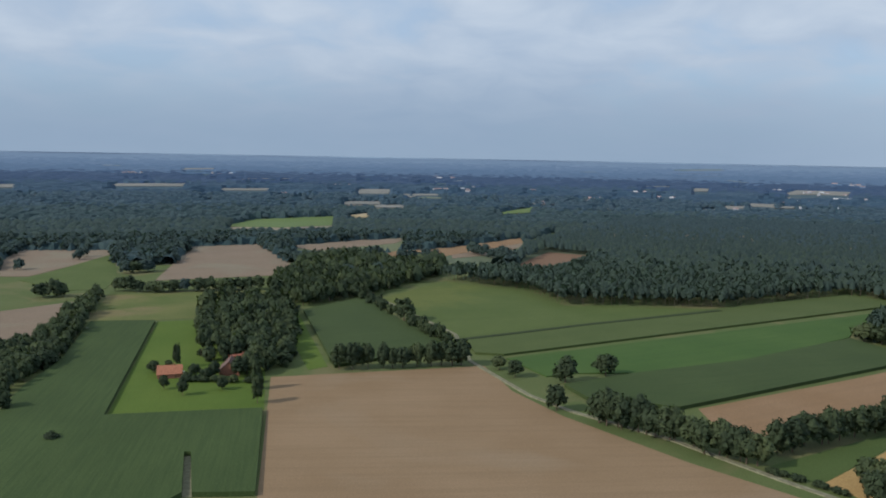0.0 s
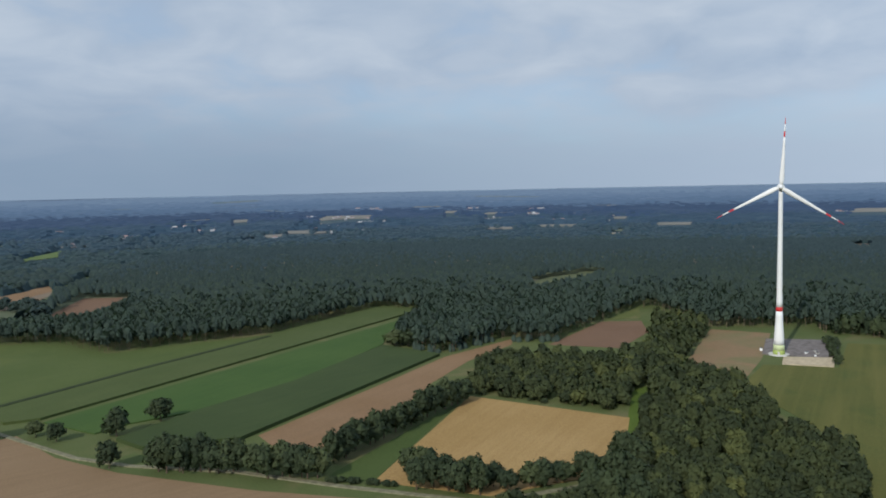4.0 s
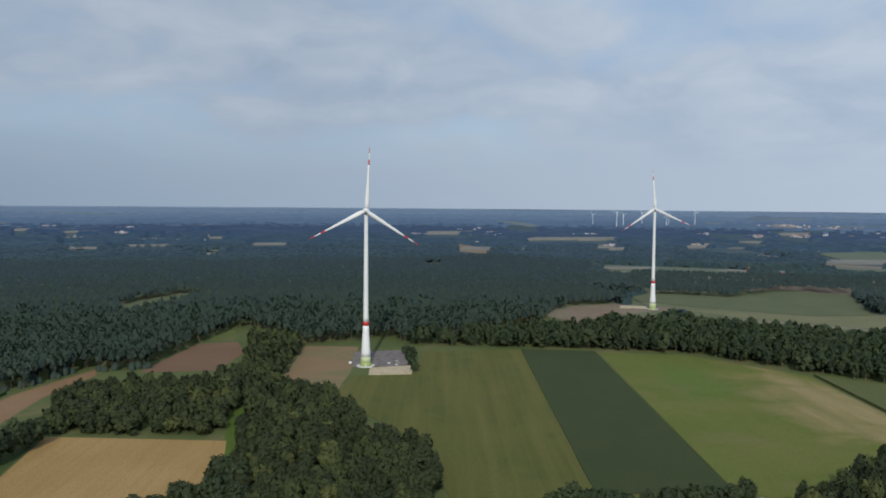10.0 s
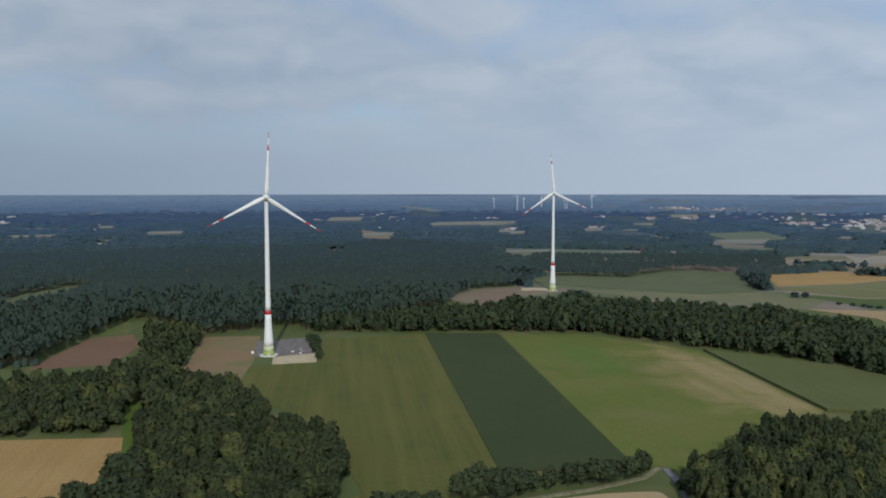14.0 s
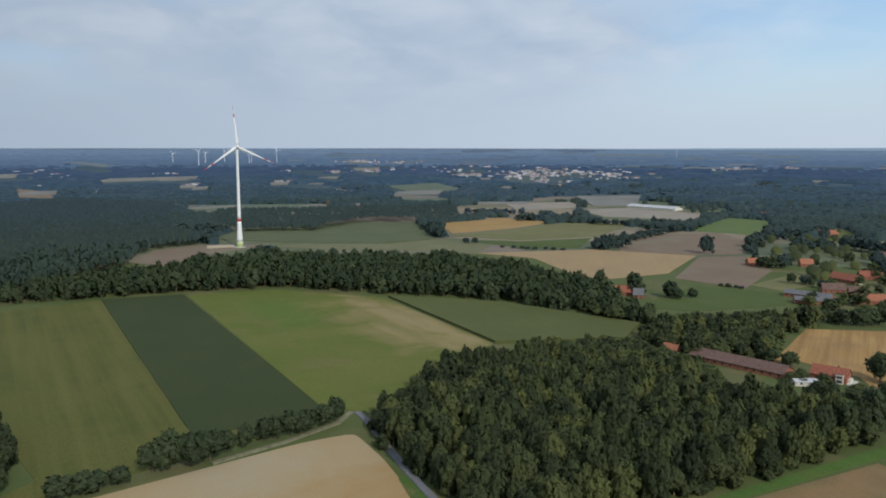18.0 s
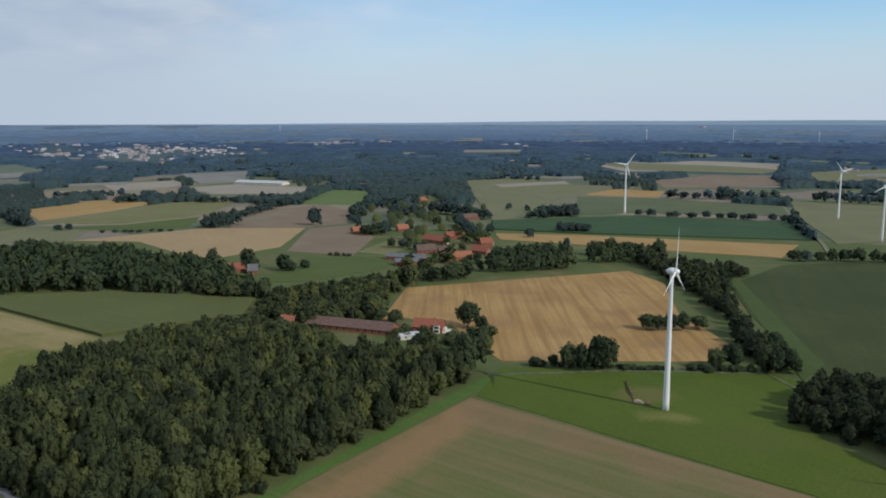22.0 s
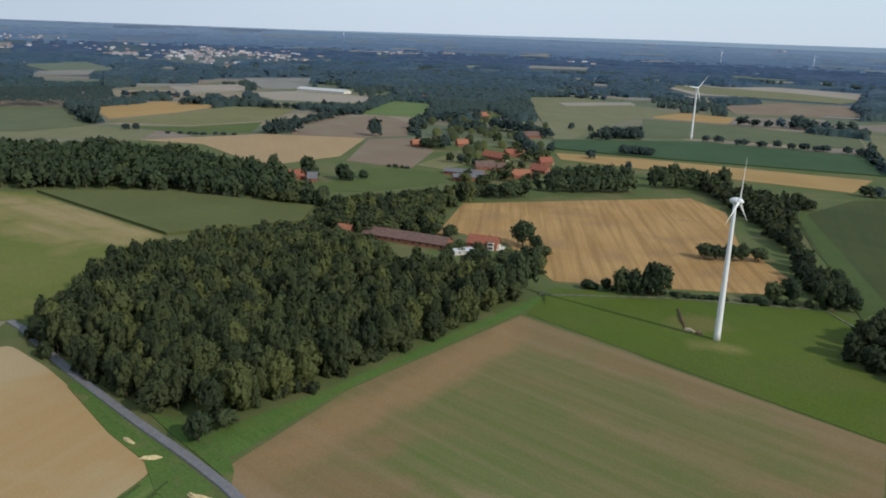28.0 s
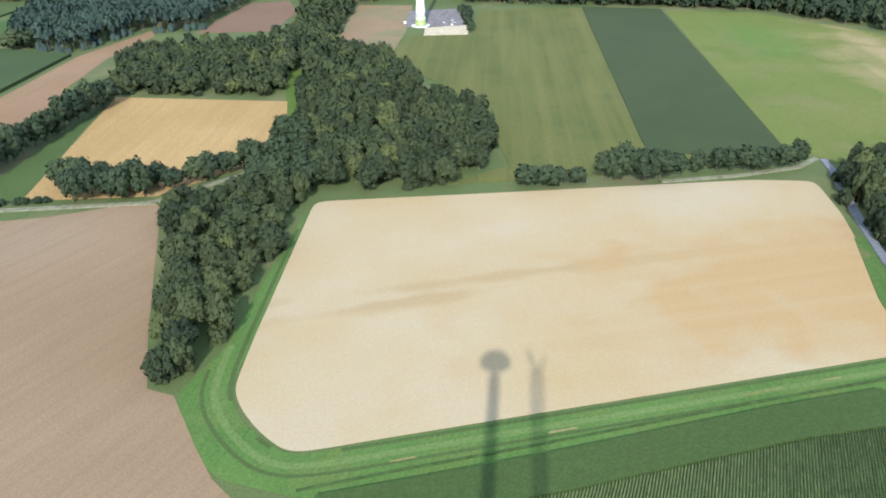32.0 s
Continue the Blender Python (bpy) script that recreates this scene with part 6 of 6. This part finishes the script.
# single trees: place, height, width
tree((-168, 491), 13, 4.5)
tree((-108, 448), 14, 5)
tree((-151, 472), 7, 7)
tree((-142, 467), 6, 6)
tree((-154, 466), 5, 6)
tree((-139, 472), 8, 7)
tree((-160, 445), 7, 5)
tree((-118, 478), 12, 9)
tree((-115, 491), 13, 9)
tree((-179, 480), 6, 7)
tree((-127, 447), 6, 6)
tree((450, -256), 15, 13)
tree((1000, -336), 18, 16)
tree((63, 420), 12, 10)
tree((76, 475), 13, 13)
tree((104, 491), 12, 13)
tree((37, 502), 8, 8)
tree((46, 485), 9, 9)
tree((-32, 647), 15, 16)
tree((-174, 493), 5, 5)
tree((-146, 435), 8, 5)
tree((-101, 423), 13, 6)
tree((-107, 449), 12, 6)
tree((-477, 881), 10, 10)
tree((-452, 971), 10, 10)
tree((-456, 998), 10, 9)
tree((326, 602), 12, 16)
tree((335, 594), 12, 16)
tree((-230, 402), 9, 9)
tree((-183, 360), 5, 7)
tree((750, -184), 13, 12)
tree((708, -207), 12, 12)
tree((777, -156), 11, 9)
tree((710, -228), 6, 8)
tree((827, -501), 9, 9)
tree((1029, -657), 8, 8)
tree((997, -670), 8, 7)
tree((776, -525), 8, 10)
tree((685, -512), 9, 6)
tree((783, -349), 8, 8)
tree((455, -212), 6, 6)
tree((482, -215), 7, 6)
tree((437, -214), 5, 6)
tree((424, -216), 6, 6)
tree((495, -212), 7, 8)
tree((484, -218), 8, 9)
tree((439, -260), 8, 8)
tree((254, -24), 9, 8)
tree((261, -34), 6, 8)
tree((593, 366), 6, 8)
tree((573, 351), 6.5, 8)
tree((555, 337), 6, 7)
tree((615, 382), 6, 8)
tree((605, 371), 7, 8)
# houses: place, long axis toward, length, width, eaves, ridge, roof
house((483, -186), -138, 61.6, 14, 3.2, 7, ROOF_DARK, "long low brick barn with a dark red tiled roof")
house((456, -230), -131, 19.8, 11, 3.5, 8, ROOF_RED, "brick farmhouse with a red tiled roof and terrace")
house((446, -210), -94, 13.0, 8, 2.5, 3.2, ROOF_WHITE, "low white-roofed farm shed")
house((513, -152), -139, 10.6, 9, 3, 7, ROOF_ORANGE, "small farm building with an orange tiled roof")
house((722, -167), -102, 15.0, 9, 3.5, 8.5, ROOF_RED, "brick farmhouse with a steep red tiled roof")
house((903, -364), -95, 26.0, 14, 3.5, 8.5, ROOF_ORANGE, "brick farmhouse with a steep orange tiled roof")
house((896, -415), -95, 14.0, 11, 3.5, 8.5, ROOF_ORANGE, "brick farmhouse with a steep orange tiled roof")
house((793, -409), -156, 30.0, 13, 3.5, 8.5, ROOF_RED, "brick farmhouse with a steep red tiled roof")
house((809, -442), -101, 22.0, 12, 3.5, 8.5, ROOF_RED, "brick farmhouse with a steep red tiled roof")
house((736, -368), -103, 20.0, 11, 3.5, 8.5, ROOF_DARK, "brick farmhouse with a steep dark red tiled roof")
house((682, -376), -103, 28.0, 12, 3.5, 8.5, ROOF_ORANGE, "brick farmhouse with a steep orange tiled roof")
house((704, -416), -155, 20.0, 11, 3.5, 8.5, ROOF_RED, "brick farmhouse with a steep red tiled roof")
house((748, -448), -99, 14.0, 10, 3.5, 8.5, ROOF_RED, "brick farmhouse with a steep red tiled roof")
house((956, -544), -97, 30.0, 14, 3.5, 8.5, ROOF_DARK, "brick farmhouse with a steep dark red tiled roof")
house((1204, -584), -90, 34.0, 16, 3.5, 8.5, ROOF_ORANGE, "brick farmhouse with a steep orange tiled roof")
house((1463, -242), -82, 30.0, 15, 3.5, 8.5, ROOF_ORANGE, "brick farmhouse with a steep orange tiled roof")
house((1520, -618), -168, 20.0, 12, 3.5, 8.5, ROOF_ORANGE, "brick farmhouse with a steep orange tiled roof")
house((718, -382), -106, 16.0, 10, 3.5, 8.5, ROOF_DARK, "brick farmhouse with a steep dark red tiled roof")
house((708, -178), -107, 9.0, 7, 3.5, 8.5, ROOF_GREY, "brick farmhouse with a steep grey roof")
house((707, -332), -133, 40.0, 14, 3.5, 6, ROOF_GREY, "long grey-roofed cattle shed")
house((682, -326), -106, 34.0, 12, 3.5, 6, ROOF_GREY, "long grey-roofed cattle shed")
house((1706, -456), -139, 120.0, 30, 4, 8, ROOF_WHITE, "very long pale-roofed livestock shed")
house((1801, 244), -45, 40.0, 16, 4, 9, ROOF_ORANGE, "distant farmhouse with an orange roof")
house((1755, 203), -72, 40.0, 16, 4, 7, ROOF_GREY, "distant grey farm shed")
house((1752, 162), -74, 30.0, 16, 4, 7, ROOF_WHITE, "distant pale farm shed")
house((-166, 472), 17, 14.0, 10, 3, 7, ROOF_ORANGE, "small outbuilding with an orange tiled roof")
house((-132, 483), 99, 15.0, 12, 3.2, 9, ROOF_DARK, "old brick farmhouse with a dark red gabled roof")
house((-132, 506), 35, 12.0, 9, 3, 6, ROOF_RED, "small red-roofed barn among trees")
# far pale fields: place, length, depth, turn
far_field((-1114, 2598), (-890, 2695), (-911, 2830), (-1125, 2735))
far_field((-736, 2539), (-583, 2595), (-589, 2694), (-735, 2640))
far_field((-287, 2520), (-182, 2552), (-188, 2778), (-292, 2745))
far_field((380, 2068), (451, 2084), (470, 2145), (403, 2130))
far_field((744, 3066), (869, 3084), (906, 3175), (788, 3159))
far_field((907, 2921), (966, 2928), (1016, 3065), (959, 3059))
far_field((699, 2678), (773, 2691), (797, 2755), (728, 2744))
far_field((1195, 2793), (1403, 2810), (1482, 2934), (1286, 2923))
far_field((1013, 2579), (1119, 2593), (1154, 2652), (1054, 2640))
far_field((916, 2209), (1009, 2224), (1050, 2298), (963, 2285))
far_field((757, 2180), (833, 2194), (868, 2270), (796, 2257))
far_field((625, 2076), (712, 2093), (732, 2130), (651, 2113))
far_field((1248, 2500), (1351, 2510), (1382, 2551), (1287, 2543))
far_field((-180, 1990), (-103, 2010), (-101, 2106), (-175, 2086))
far_field((-278, 2086), (-171, 2115), (-170, 2219), (-272, 2189))
far_field((-1367, 2407), (-1316, 2431), (-1383, 2566), (-1430, 2541))
far_field((-1160, 2150), (-1102, 2174), (-1126, 2234), (-1181, 2212))
far_field((-808, 3090), (-582, 3180), (-575, 3264), (-788, 3180))
far_field((-1186, 3570), (-1064, 3632), (-1083, 3740), (-1198, 3682))
far_field((223, 2194), (312, 2215), (329, 2281), (245, 2262))
far_field((-688, 2210), (-636, 2228), (-645, 2280), (-695, 2264))
far_field((1229, 2862), (1393, 2767), (1489, 2918), (1329, 3007))
far_field((1768, 2803), (1810, 2776), (1878, 2871), (1838, 2896))
far_field((1832, 2616), (1931, 2548), (1998, 2618), (1904, 2682))
far_field((1390, 1985), (1462, 1929), (1520, 1992), (1452, 2045))
far_field((1524, 1983), (1662, 1874), (1725, 1920), (1594, 2023))
far_field((2402, 2599), (2493, 2529), (2561, 2583), (2476, 2649))
far_field((1974, 2047), (2017, 2012), (2084, 2071), (2042, 2104))
far_field((1828, 1717), (1917, 1641), (2008, 1705), (1924, 1777))
far_field((2718, 1626), (2860, 1477), (2957, 1507), (2825, 1648))
far_field((870, 2294), (935, 2248), (982, 2344), (920, 2386))
far_field((768, 2189), (798, 2167), (835, 2258), (806, 2277))
far_field((1823, 3191), (1937, 3126), (1992, 3192), (1885, 3252))
far_field((2569, 1132), (2747, 937), (2871, 957), (2706, 1144))
far_field((2673, 954), (2741, 876), (2840, 899), (2777, 973))
far_field((2304, 728), (2345, 686), (2453, 713), (2414, 753))
far_field((1979, 2365), (2059, 2305), (2116, 2356), (2041, 2412))
far_field((2612, 1149), (2801, 864), (2936, 874), (2759, 1147))
far_field((2361, 791), (2397, 737), (2517, 767), (2482, 820))
far_field((2518, 552), (2553, 496), (2677, 514), (2644, 568))
far_field((2041, 1095), (2095, 1020), (2228, 1075), (2176, 1148))
far_field((2654, 1587), (2740, 1472), (2832, 1507), (2751, 1615))
far_field((3298, 380), (3349, 274), (3502, 276), (3457, 378))
far_field((2079, 138), (2165, 8), (2333, -4), (2254, 124))
far_field((1659, 549), (1733, 444), (1776, 444), (1706, 542))
far_field((3800, 485), (3790, 351), (3913, 350), (3923, 476))
far_field((3686, -57), (3660, -193), (3742, -210), (3765, -82))
far_field((3361, -992), (3299, -1162), (3390, -1211), (3449, -1052))
far_field((2596, -1462), (2507, -1655), (2600, -1738), (2686, -1557))
far_field((3301, -1800), (3238, -1919), (3304, -1972), (3364, -1862))
far_field((1508, -1095), (1489, -1158), (1549, -1211), (1567, -1152))
far_field((3547, -1253), (3503, -1364), (3579, -1405), (3621, -1302))
far_field((2598, -1435), (2521, -1598), (2635, -1689), (2708, -1532))
far_field((1914, -1265), (1885, -1314), (1949, -1365), (1976, -1318))
far_field((3208, -1745), (3160, -1868), (3228, -1922), (3273, -1806))
far_field((1381, -2309), (1315, -2397), (1356, -2491), (1419, -2408))
far_field((1058, -1991), (1012, -2053), (1043, -2129), (1086, -2071))
far_field((834, -2113), (759, -2209), (786, -2315), (858, -2225))
far_field((1002, -2978), (881, -3102), (894, -3197), (1009, -3083))
far_field((1471, -2659), (1420, -2722), (1449, -2791), (1497, -2733))
far_field((3246, -1176), (3204, -1317), (3288, -1366), (3327, -1233))
far_field((743, -2087), (680, -2167), (704, -2268), (765, -2193))
far_field((1138, -1286), (1091, -1353), (1110, -1388), (1154, -1325))
far_field((1216, -1748), (1165, -1820), (1216, -1912), (1264, -1842))
far_field((2882, -2167), (2818, -2293), (2862, -2345), (2922, -2227))
# far towns and hamlets: place, spread, count
for _x, _y, _s, _n in ((3305, -72, 120, 10), (3525, -173, 150, 10), (2952, -225, 120, 9), (3053, -319, 130, 11), (3126, -415, 140, 12), (2830, -345, 120, 9), (3188, -560, 130, 10), (2900, -637, 120, 9), (3129, -758, 130, 9), (2660, -429, 90, 6)):
    hamlet((_x, _y), _s, _n)
hamlet((3050, -340), 98, 18)
hamlet((3074, -608), 100, 18)
hamlet((3042, -107), 64, 25)
hamlet((3352, -469), 167, 20)
hamlet((3224, -406), 160, 20)
hamlet((2671, 524), 30, 8)
hamlet((3857, 396), 82, 14)
hamlet((2493, 772), 28, 8)
hamlet((1232, 1759), 15, 6)
hamlet((1777, 2109), 58, 10)
hamlet((2073, 2260), 22, 6)
hamlet((3290, -1192), 89, 25)
hamlet((3285, -1433), 65, 12)
hamlet((3225, -3315), 20, 6)
hamlet((3763, -2868), 33, 5)
hamlet((275, 2237), 34, 6)
hamlet((1633, 3235), 69, 8)
hamlet((3787, 232), 127, 16)
hamlet((2863, 1383), 23, 6)
hamlet((3267, 253), 87, 14)
# far turbines: place, hub height
far_turbine((3631, 1224), 46)
far_turbine((3473, 1060), 67)
far_turbine((3630, 1076), 51)
far_turbine((3698, 946), 52)
far_turbine((3686, 891), 46)
far_turbine((3779, 783), 60)
far_turbine((3743, 1020), 55)
far_turbine((2751, -2483), 47)
far_turbine((2501, -2751), 45)
far_turbine((2206, -2923), 42)
far_turbine((4151, -1218), 31)
far_turbine((3708, 886), 49)


for _ in range(46):
    _z, _r = radians(rng.uniform(-30, 170)), rng.uniform(2150, 3700)
    if _z < 1.3 and _r < 2300:
        continue
    _x, _y, _s = _r * math.sin(_z), _r * math.cos(_z), rng.uniform(30, 90)
    hamlet((_x, _y), _s, int(rng.uniform(3, 8)))
    FIELDS.append(np.array([(_x + u * math.cos(_z) + v * math.sin(_z), _y - u * math.sin(_z) + v * math.cos(_z)) for u, v in ((-_s, -40), (_s, -30), (_s * 0.8, 25), (-_s * 0.7, 20))]))


def build_town():
    for mat, tris in TOWN.items():
        if tris:
            pts = np.array(tris).reshape(-1, 3)
            ob = new("far_houses", soup("far_houses", [pts], [np.zeros(len(pts))], mat))
            tagged(ob, "scattered houses of a distant town among trees", "houses", kind="stuff")


build_town()
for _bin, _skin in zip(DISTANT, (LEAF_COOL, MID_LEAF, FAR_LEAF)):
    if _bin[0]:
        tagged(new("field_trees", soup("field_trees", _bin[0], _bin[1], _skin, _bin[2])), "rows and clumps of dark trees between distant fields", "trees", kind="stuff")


def wood_cover(x, y, r, az):
    """Where far land is wooded: nearly all of the north, in blocks between fields elsewhere."""
    cover = noise.noise(Vector((x * 0.0028, y * 0.0028, 3.3))) + 0.5 * noise.noise(Vector((x * 0.009, y * 0.009, 7.7)))
    want = -0.9 if az < 78 else -0.3 if az < 102 and r > 1180 else 0.32 if r < 1650 else -0.08 if r < 2000 else -0.55
    return cover > want


def clear_of_fields(px, py, r, h):
    """False where a tree of height h would stand on a far field or in the line of sight to it."""
    ok = np.ones(len(px), bool)
    for f in FIELDS:
        d = np.hypot(*f.mean(0))
        if d < 600:
            continue
        near = np.abs(d - r) < 900
        if near.any():
            for k in (0.0, 0.35, 0.7, 1.0):
                far = 1 + k * h * 1.1 / (138.0 - np.where(r > 1800, 104.0 * ((np.maximum(r, 1800) - 1800) / 3000.0) ** 2, 0.0))
                ok &= ~(near & inside(px * far, py * far, f))
    return ok


def far_strips():
    """Thin strips of far harvested land and pasture that break the woods up."""
    sets = {FAR_PALE: [], FAR_GREEN: [], FAR_TAN: [], FAR_MIST: []}
    centres = [f.mean(0) for f in FIELDS]
    made = 0
    for _ in range(900):
        az, r = radians(rng.uniform(-34, 172)), 1650 + 2900 * rng.random() ** 0.8
        deg = math.degrees(az)
        x, y = r * math.sin(az), r * math.cos(az)
        if deg < 78 and (r < 2100 or rng.random() < 0.72) or r > 2700 and rng.random() < 0.6 or noise.noise(Vector((x * 0.0016, y * 0.0016, 5.1))) < -0.12:
            continue
        l, w = (30 + 130 * rng.random() ** 2) * (0.7 + r / 5000), rng.uniform(8, 34) * (0.5 + r / 3200)
        if min(math.hypot(x - c[0], y - c[1]) for c in centres) < l + 60:
            continue
        a = -az + rng.normal(0, 0.35)
        u, v = (math.cos(a), math.sin(a)), (-math.sin(a), math.cos(a))
        skew = rng.uniform(-0.5, 0.5) * w
        pts = [(x + u[0] * i + v[0] * j, y + u[1] * i + v[1] * j) for i, j in ((-l, -w), (l * rng.uniform(0.7, 1), -w), (l + skew, w), (-l * rng.uniform(0.6, 1) + skew, w))]
        centres.append((x, y))
        FIELDS.append(np.array(pts))
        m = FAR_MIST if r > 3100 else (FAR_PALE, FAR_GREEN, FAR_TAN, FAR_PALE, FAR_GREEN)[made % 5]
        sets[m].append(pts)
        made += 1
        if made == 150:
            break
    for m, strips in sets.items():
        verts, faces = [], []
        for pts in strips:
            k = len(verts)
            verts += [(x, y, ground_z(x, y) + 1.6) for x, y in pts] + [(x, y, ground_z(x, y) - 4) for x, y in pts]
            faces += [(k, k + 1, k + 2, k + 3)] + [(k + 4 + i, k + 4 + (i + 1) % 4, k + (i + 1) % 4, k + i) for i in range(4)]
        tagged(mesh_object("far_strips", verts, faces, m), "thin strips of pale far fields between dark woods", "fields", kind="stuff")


far_strips()


def tree_belts():
    """Hedges and narrow tree belts that run along the far fields."""
    px, py, hs = [], [], []
    for _ in range(190):
        az, r = radians(rng.uniform(95, 172)), 950 + 2000 * rng.random()
        x, y, a = r * math.sin(az), r * math.cos(az), -az + rng.normal(0, 0.5) + (1.57 if rng.random() < 0.25 else 0)
        n, gap, h = int(rng.uniform(5, 24)), rng.uniform(9, 14), rng.uniform(8, 14)
        for i in range(n):
            px.append(x + math.cos(a) * gap * i + rng.normal(0, 2))
            py.append(y + math.sin(a) * gap * i + rng.normal(0, 2))
            hs.append(h * rng.uniform(0.75, 1.2))
    px, py = np.array(px), np.array(py)
    r = np.hypot(px, py)
    ok = np.ones(len(px), bool)
    for f in FIELDS + WOODS:
        for k in (0.0, 0.5, 0.9):
            far = 1 + k * 12 / 138.0
            ok &= ~inside(px * far, py * far, f)
    chunks, tints, shades = [], [], []
    for x, y, h in zip(px[ok], py[ok], np.array(hs)[ok]):
        q, g = grown(LOD["leaf", 3 if x * x + y * y < 2.2e6 else 4][rng.integers(4)], x, y, ground_z(x, y) - 0.1 * h, rng.uniform(11, 17), h * 1.2, rng.random() * 6.283)
        chunks.append(q)
        shades.append(g)
        tints.append(np.full(len(q), rng.random()))
    tagged(new("tree_belts", soup("tree_belts", chunks, tints, MID_LEAF, shades)), "narrow dark tree belts along distant fields", "trees", kind="stuff")


def far_woods():
    """Single crowns out to 1.6 km and scattered ones beyond."""
    # each ring's leaf colour holds more painted haze
    for r0, r1, step, size, h, mat, lv in ((1000, 1560, 13, 15, 13, MID_LEAF, 4), (1560, 1950, 15, 17, 13, HAZE_LEAF, 5), (1950, 2450, 17, 19, 13, FAR_LEAF, 5)):
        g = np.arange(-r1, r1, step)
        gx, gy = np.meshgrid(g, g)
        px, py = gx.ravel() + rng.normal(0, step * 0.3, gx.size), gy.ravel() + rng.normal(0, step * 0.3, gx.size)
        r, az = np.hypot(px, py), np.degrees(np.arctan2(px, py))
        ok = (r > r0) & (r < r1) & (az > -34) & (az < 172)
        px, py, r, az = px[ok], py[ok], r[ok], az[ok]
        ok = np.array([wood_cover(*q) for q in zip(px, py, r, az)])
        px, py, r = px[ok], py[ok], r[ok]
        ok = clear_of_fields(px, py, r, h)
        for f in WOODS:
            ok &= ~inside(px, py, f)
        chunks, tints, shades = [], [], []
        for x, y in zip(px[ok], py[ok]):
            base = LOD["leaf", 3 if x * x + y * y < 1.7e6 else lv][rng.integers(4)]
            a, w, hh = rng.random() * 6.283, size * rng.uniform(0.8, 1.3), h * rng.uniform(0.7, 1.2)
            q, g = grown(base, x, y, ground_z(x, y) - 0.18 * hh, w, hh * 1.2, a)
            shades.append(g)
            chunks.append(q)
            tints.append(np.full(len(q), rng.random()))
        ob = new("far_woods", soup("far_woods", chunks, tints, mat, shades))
        tagged(ob, "dark wooded land stretching to the horizon", "woods", kind="stuff")


tree_belts()
far_woods()


def far_canopy():
    """Closed canopy of the distant forests: an uneven leaf roof with steep edges, out to the skyline."""
    rad = [1000.0]
    while rad[-1] < 4790:
        rad.append(rad[-1] + 7 + 0.0042 * rad[-1])
    na = 620
    azs = np.radians(np.linspace(-34, 172, na + 1))
    rr, aa = np.meshgrid(np.array(rad), azs, indexing="ij")
    rr = rr + rng.normal(0, 3.5, rr.shape)
    x, y = rr * np.sin(aa), rr * np.cos(aa)
    r1, px, py = rr.ravel(), x.ravel(), y.ravel()
    high = np.interp(r1, (1000, 1500, 1650, 2300, 3200, 4000, 4800), (9, 9.5, 13, 12, 8, 4, 2))
    az = np.degrees(aa.ravel())
    ok = np.array([wood_cover(*q) for q in zip(px, py, r1, az)])
    ok &= clear_of_fields(px, py, r1, 12)
    for f in WOODS:
        ok &= ~inside(px, py, f)
    base = np.where(r1 > 1800, 104.0 * ((np.maximum(r1, 1800) - 1800) / 3000.0) ** 2, 0.0)
    z = base + np.where(ok, high * (0.62 + 0.6 * rng.random(len(px))), -3.0)
    nr = len(rad)
    idx = np.arange(nr * (na + 1)).reshape(nr, na + 1)
    quads = np.stack([idx[:-1, :-1], idx[:-1, 1:], idx[1:, 1:], idx[1:, :-1]], -1).reshape(-1, 4)
    some = ok[quads].any(1)
    ring = np.repeat(np.arange(nr - 1), na)[some]
    quads = quads[some]
    me = bpy.data.meshes.new("far_canopy")
    me.from_pydata(np.stack([px, py, z], 1).tolist(), [], quads.tolist())
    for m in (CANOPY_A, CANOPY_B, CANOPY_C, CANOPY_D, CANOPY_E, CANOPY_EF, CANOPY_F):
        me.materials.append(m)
    # outer rings get the canopy colours with more painted haze
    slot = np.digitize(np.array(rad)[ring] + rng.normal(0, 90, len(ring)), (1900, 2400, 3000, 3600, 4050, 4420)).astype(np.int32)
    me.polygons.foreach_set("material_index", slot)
    tagged(new("far_canopy", me), "distant closed forest canopy with blue haze put into its colours", "forest", kind="stuff")


far_canopy()


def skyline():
    """Low wooded hills that close the view along the horizon, haze put in as glow."""
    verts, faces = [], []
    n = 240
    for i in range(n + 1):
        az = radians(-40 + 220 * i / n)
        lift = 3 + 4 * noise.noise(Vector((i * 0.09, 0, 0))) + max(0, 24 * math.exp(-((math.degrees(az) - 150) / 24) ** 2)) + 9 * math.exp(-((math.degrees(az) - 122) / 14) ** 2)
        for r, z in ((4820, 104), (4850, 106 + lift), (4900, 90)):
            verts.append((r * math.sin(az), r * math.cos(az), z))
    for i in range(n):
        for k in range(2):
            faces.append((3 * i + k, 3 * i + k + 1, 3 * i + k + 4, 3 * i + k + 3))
    tagged(mesh_object("backdrop", verts, faces, HILLS), "low wooded hills on the horizon, given a blue haze glow", "hills", kind="structure")


skyline()
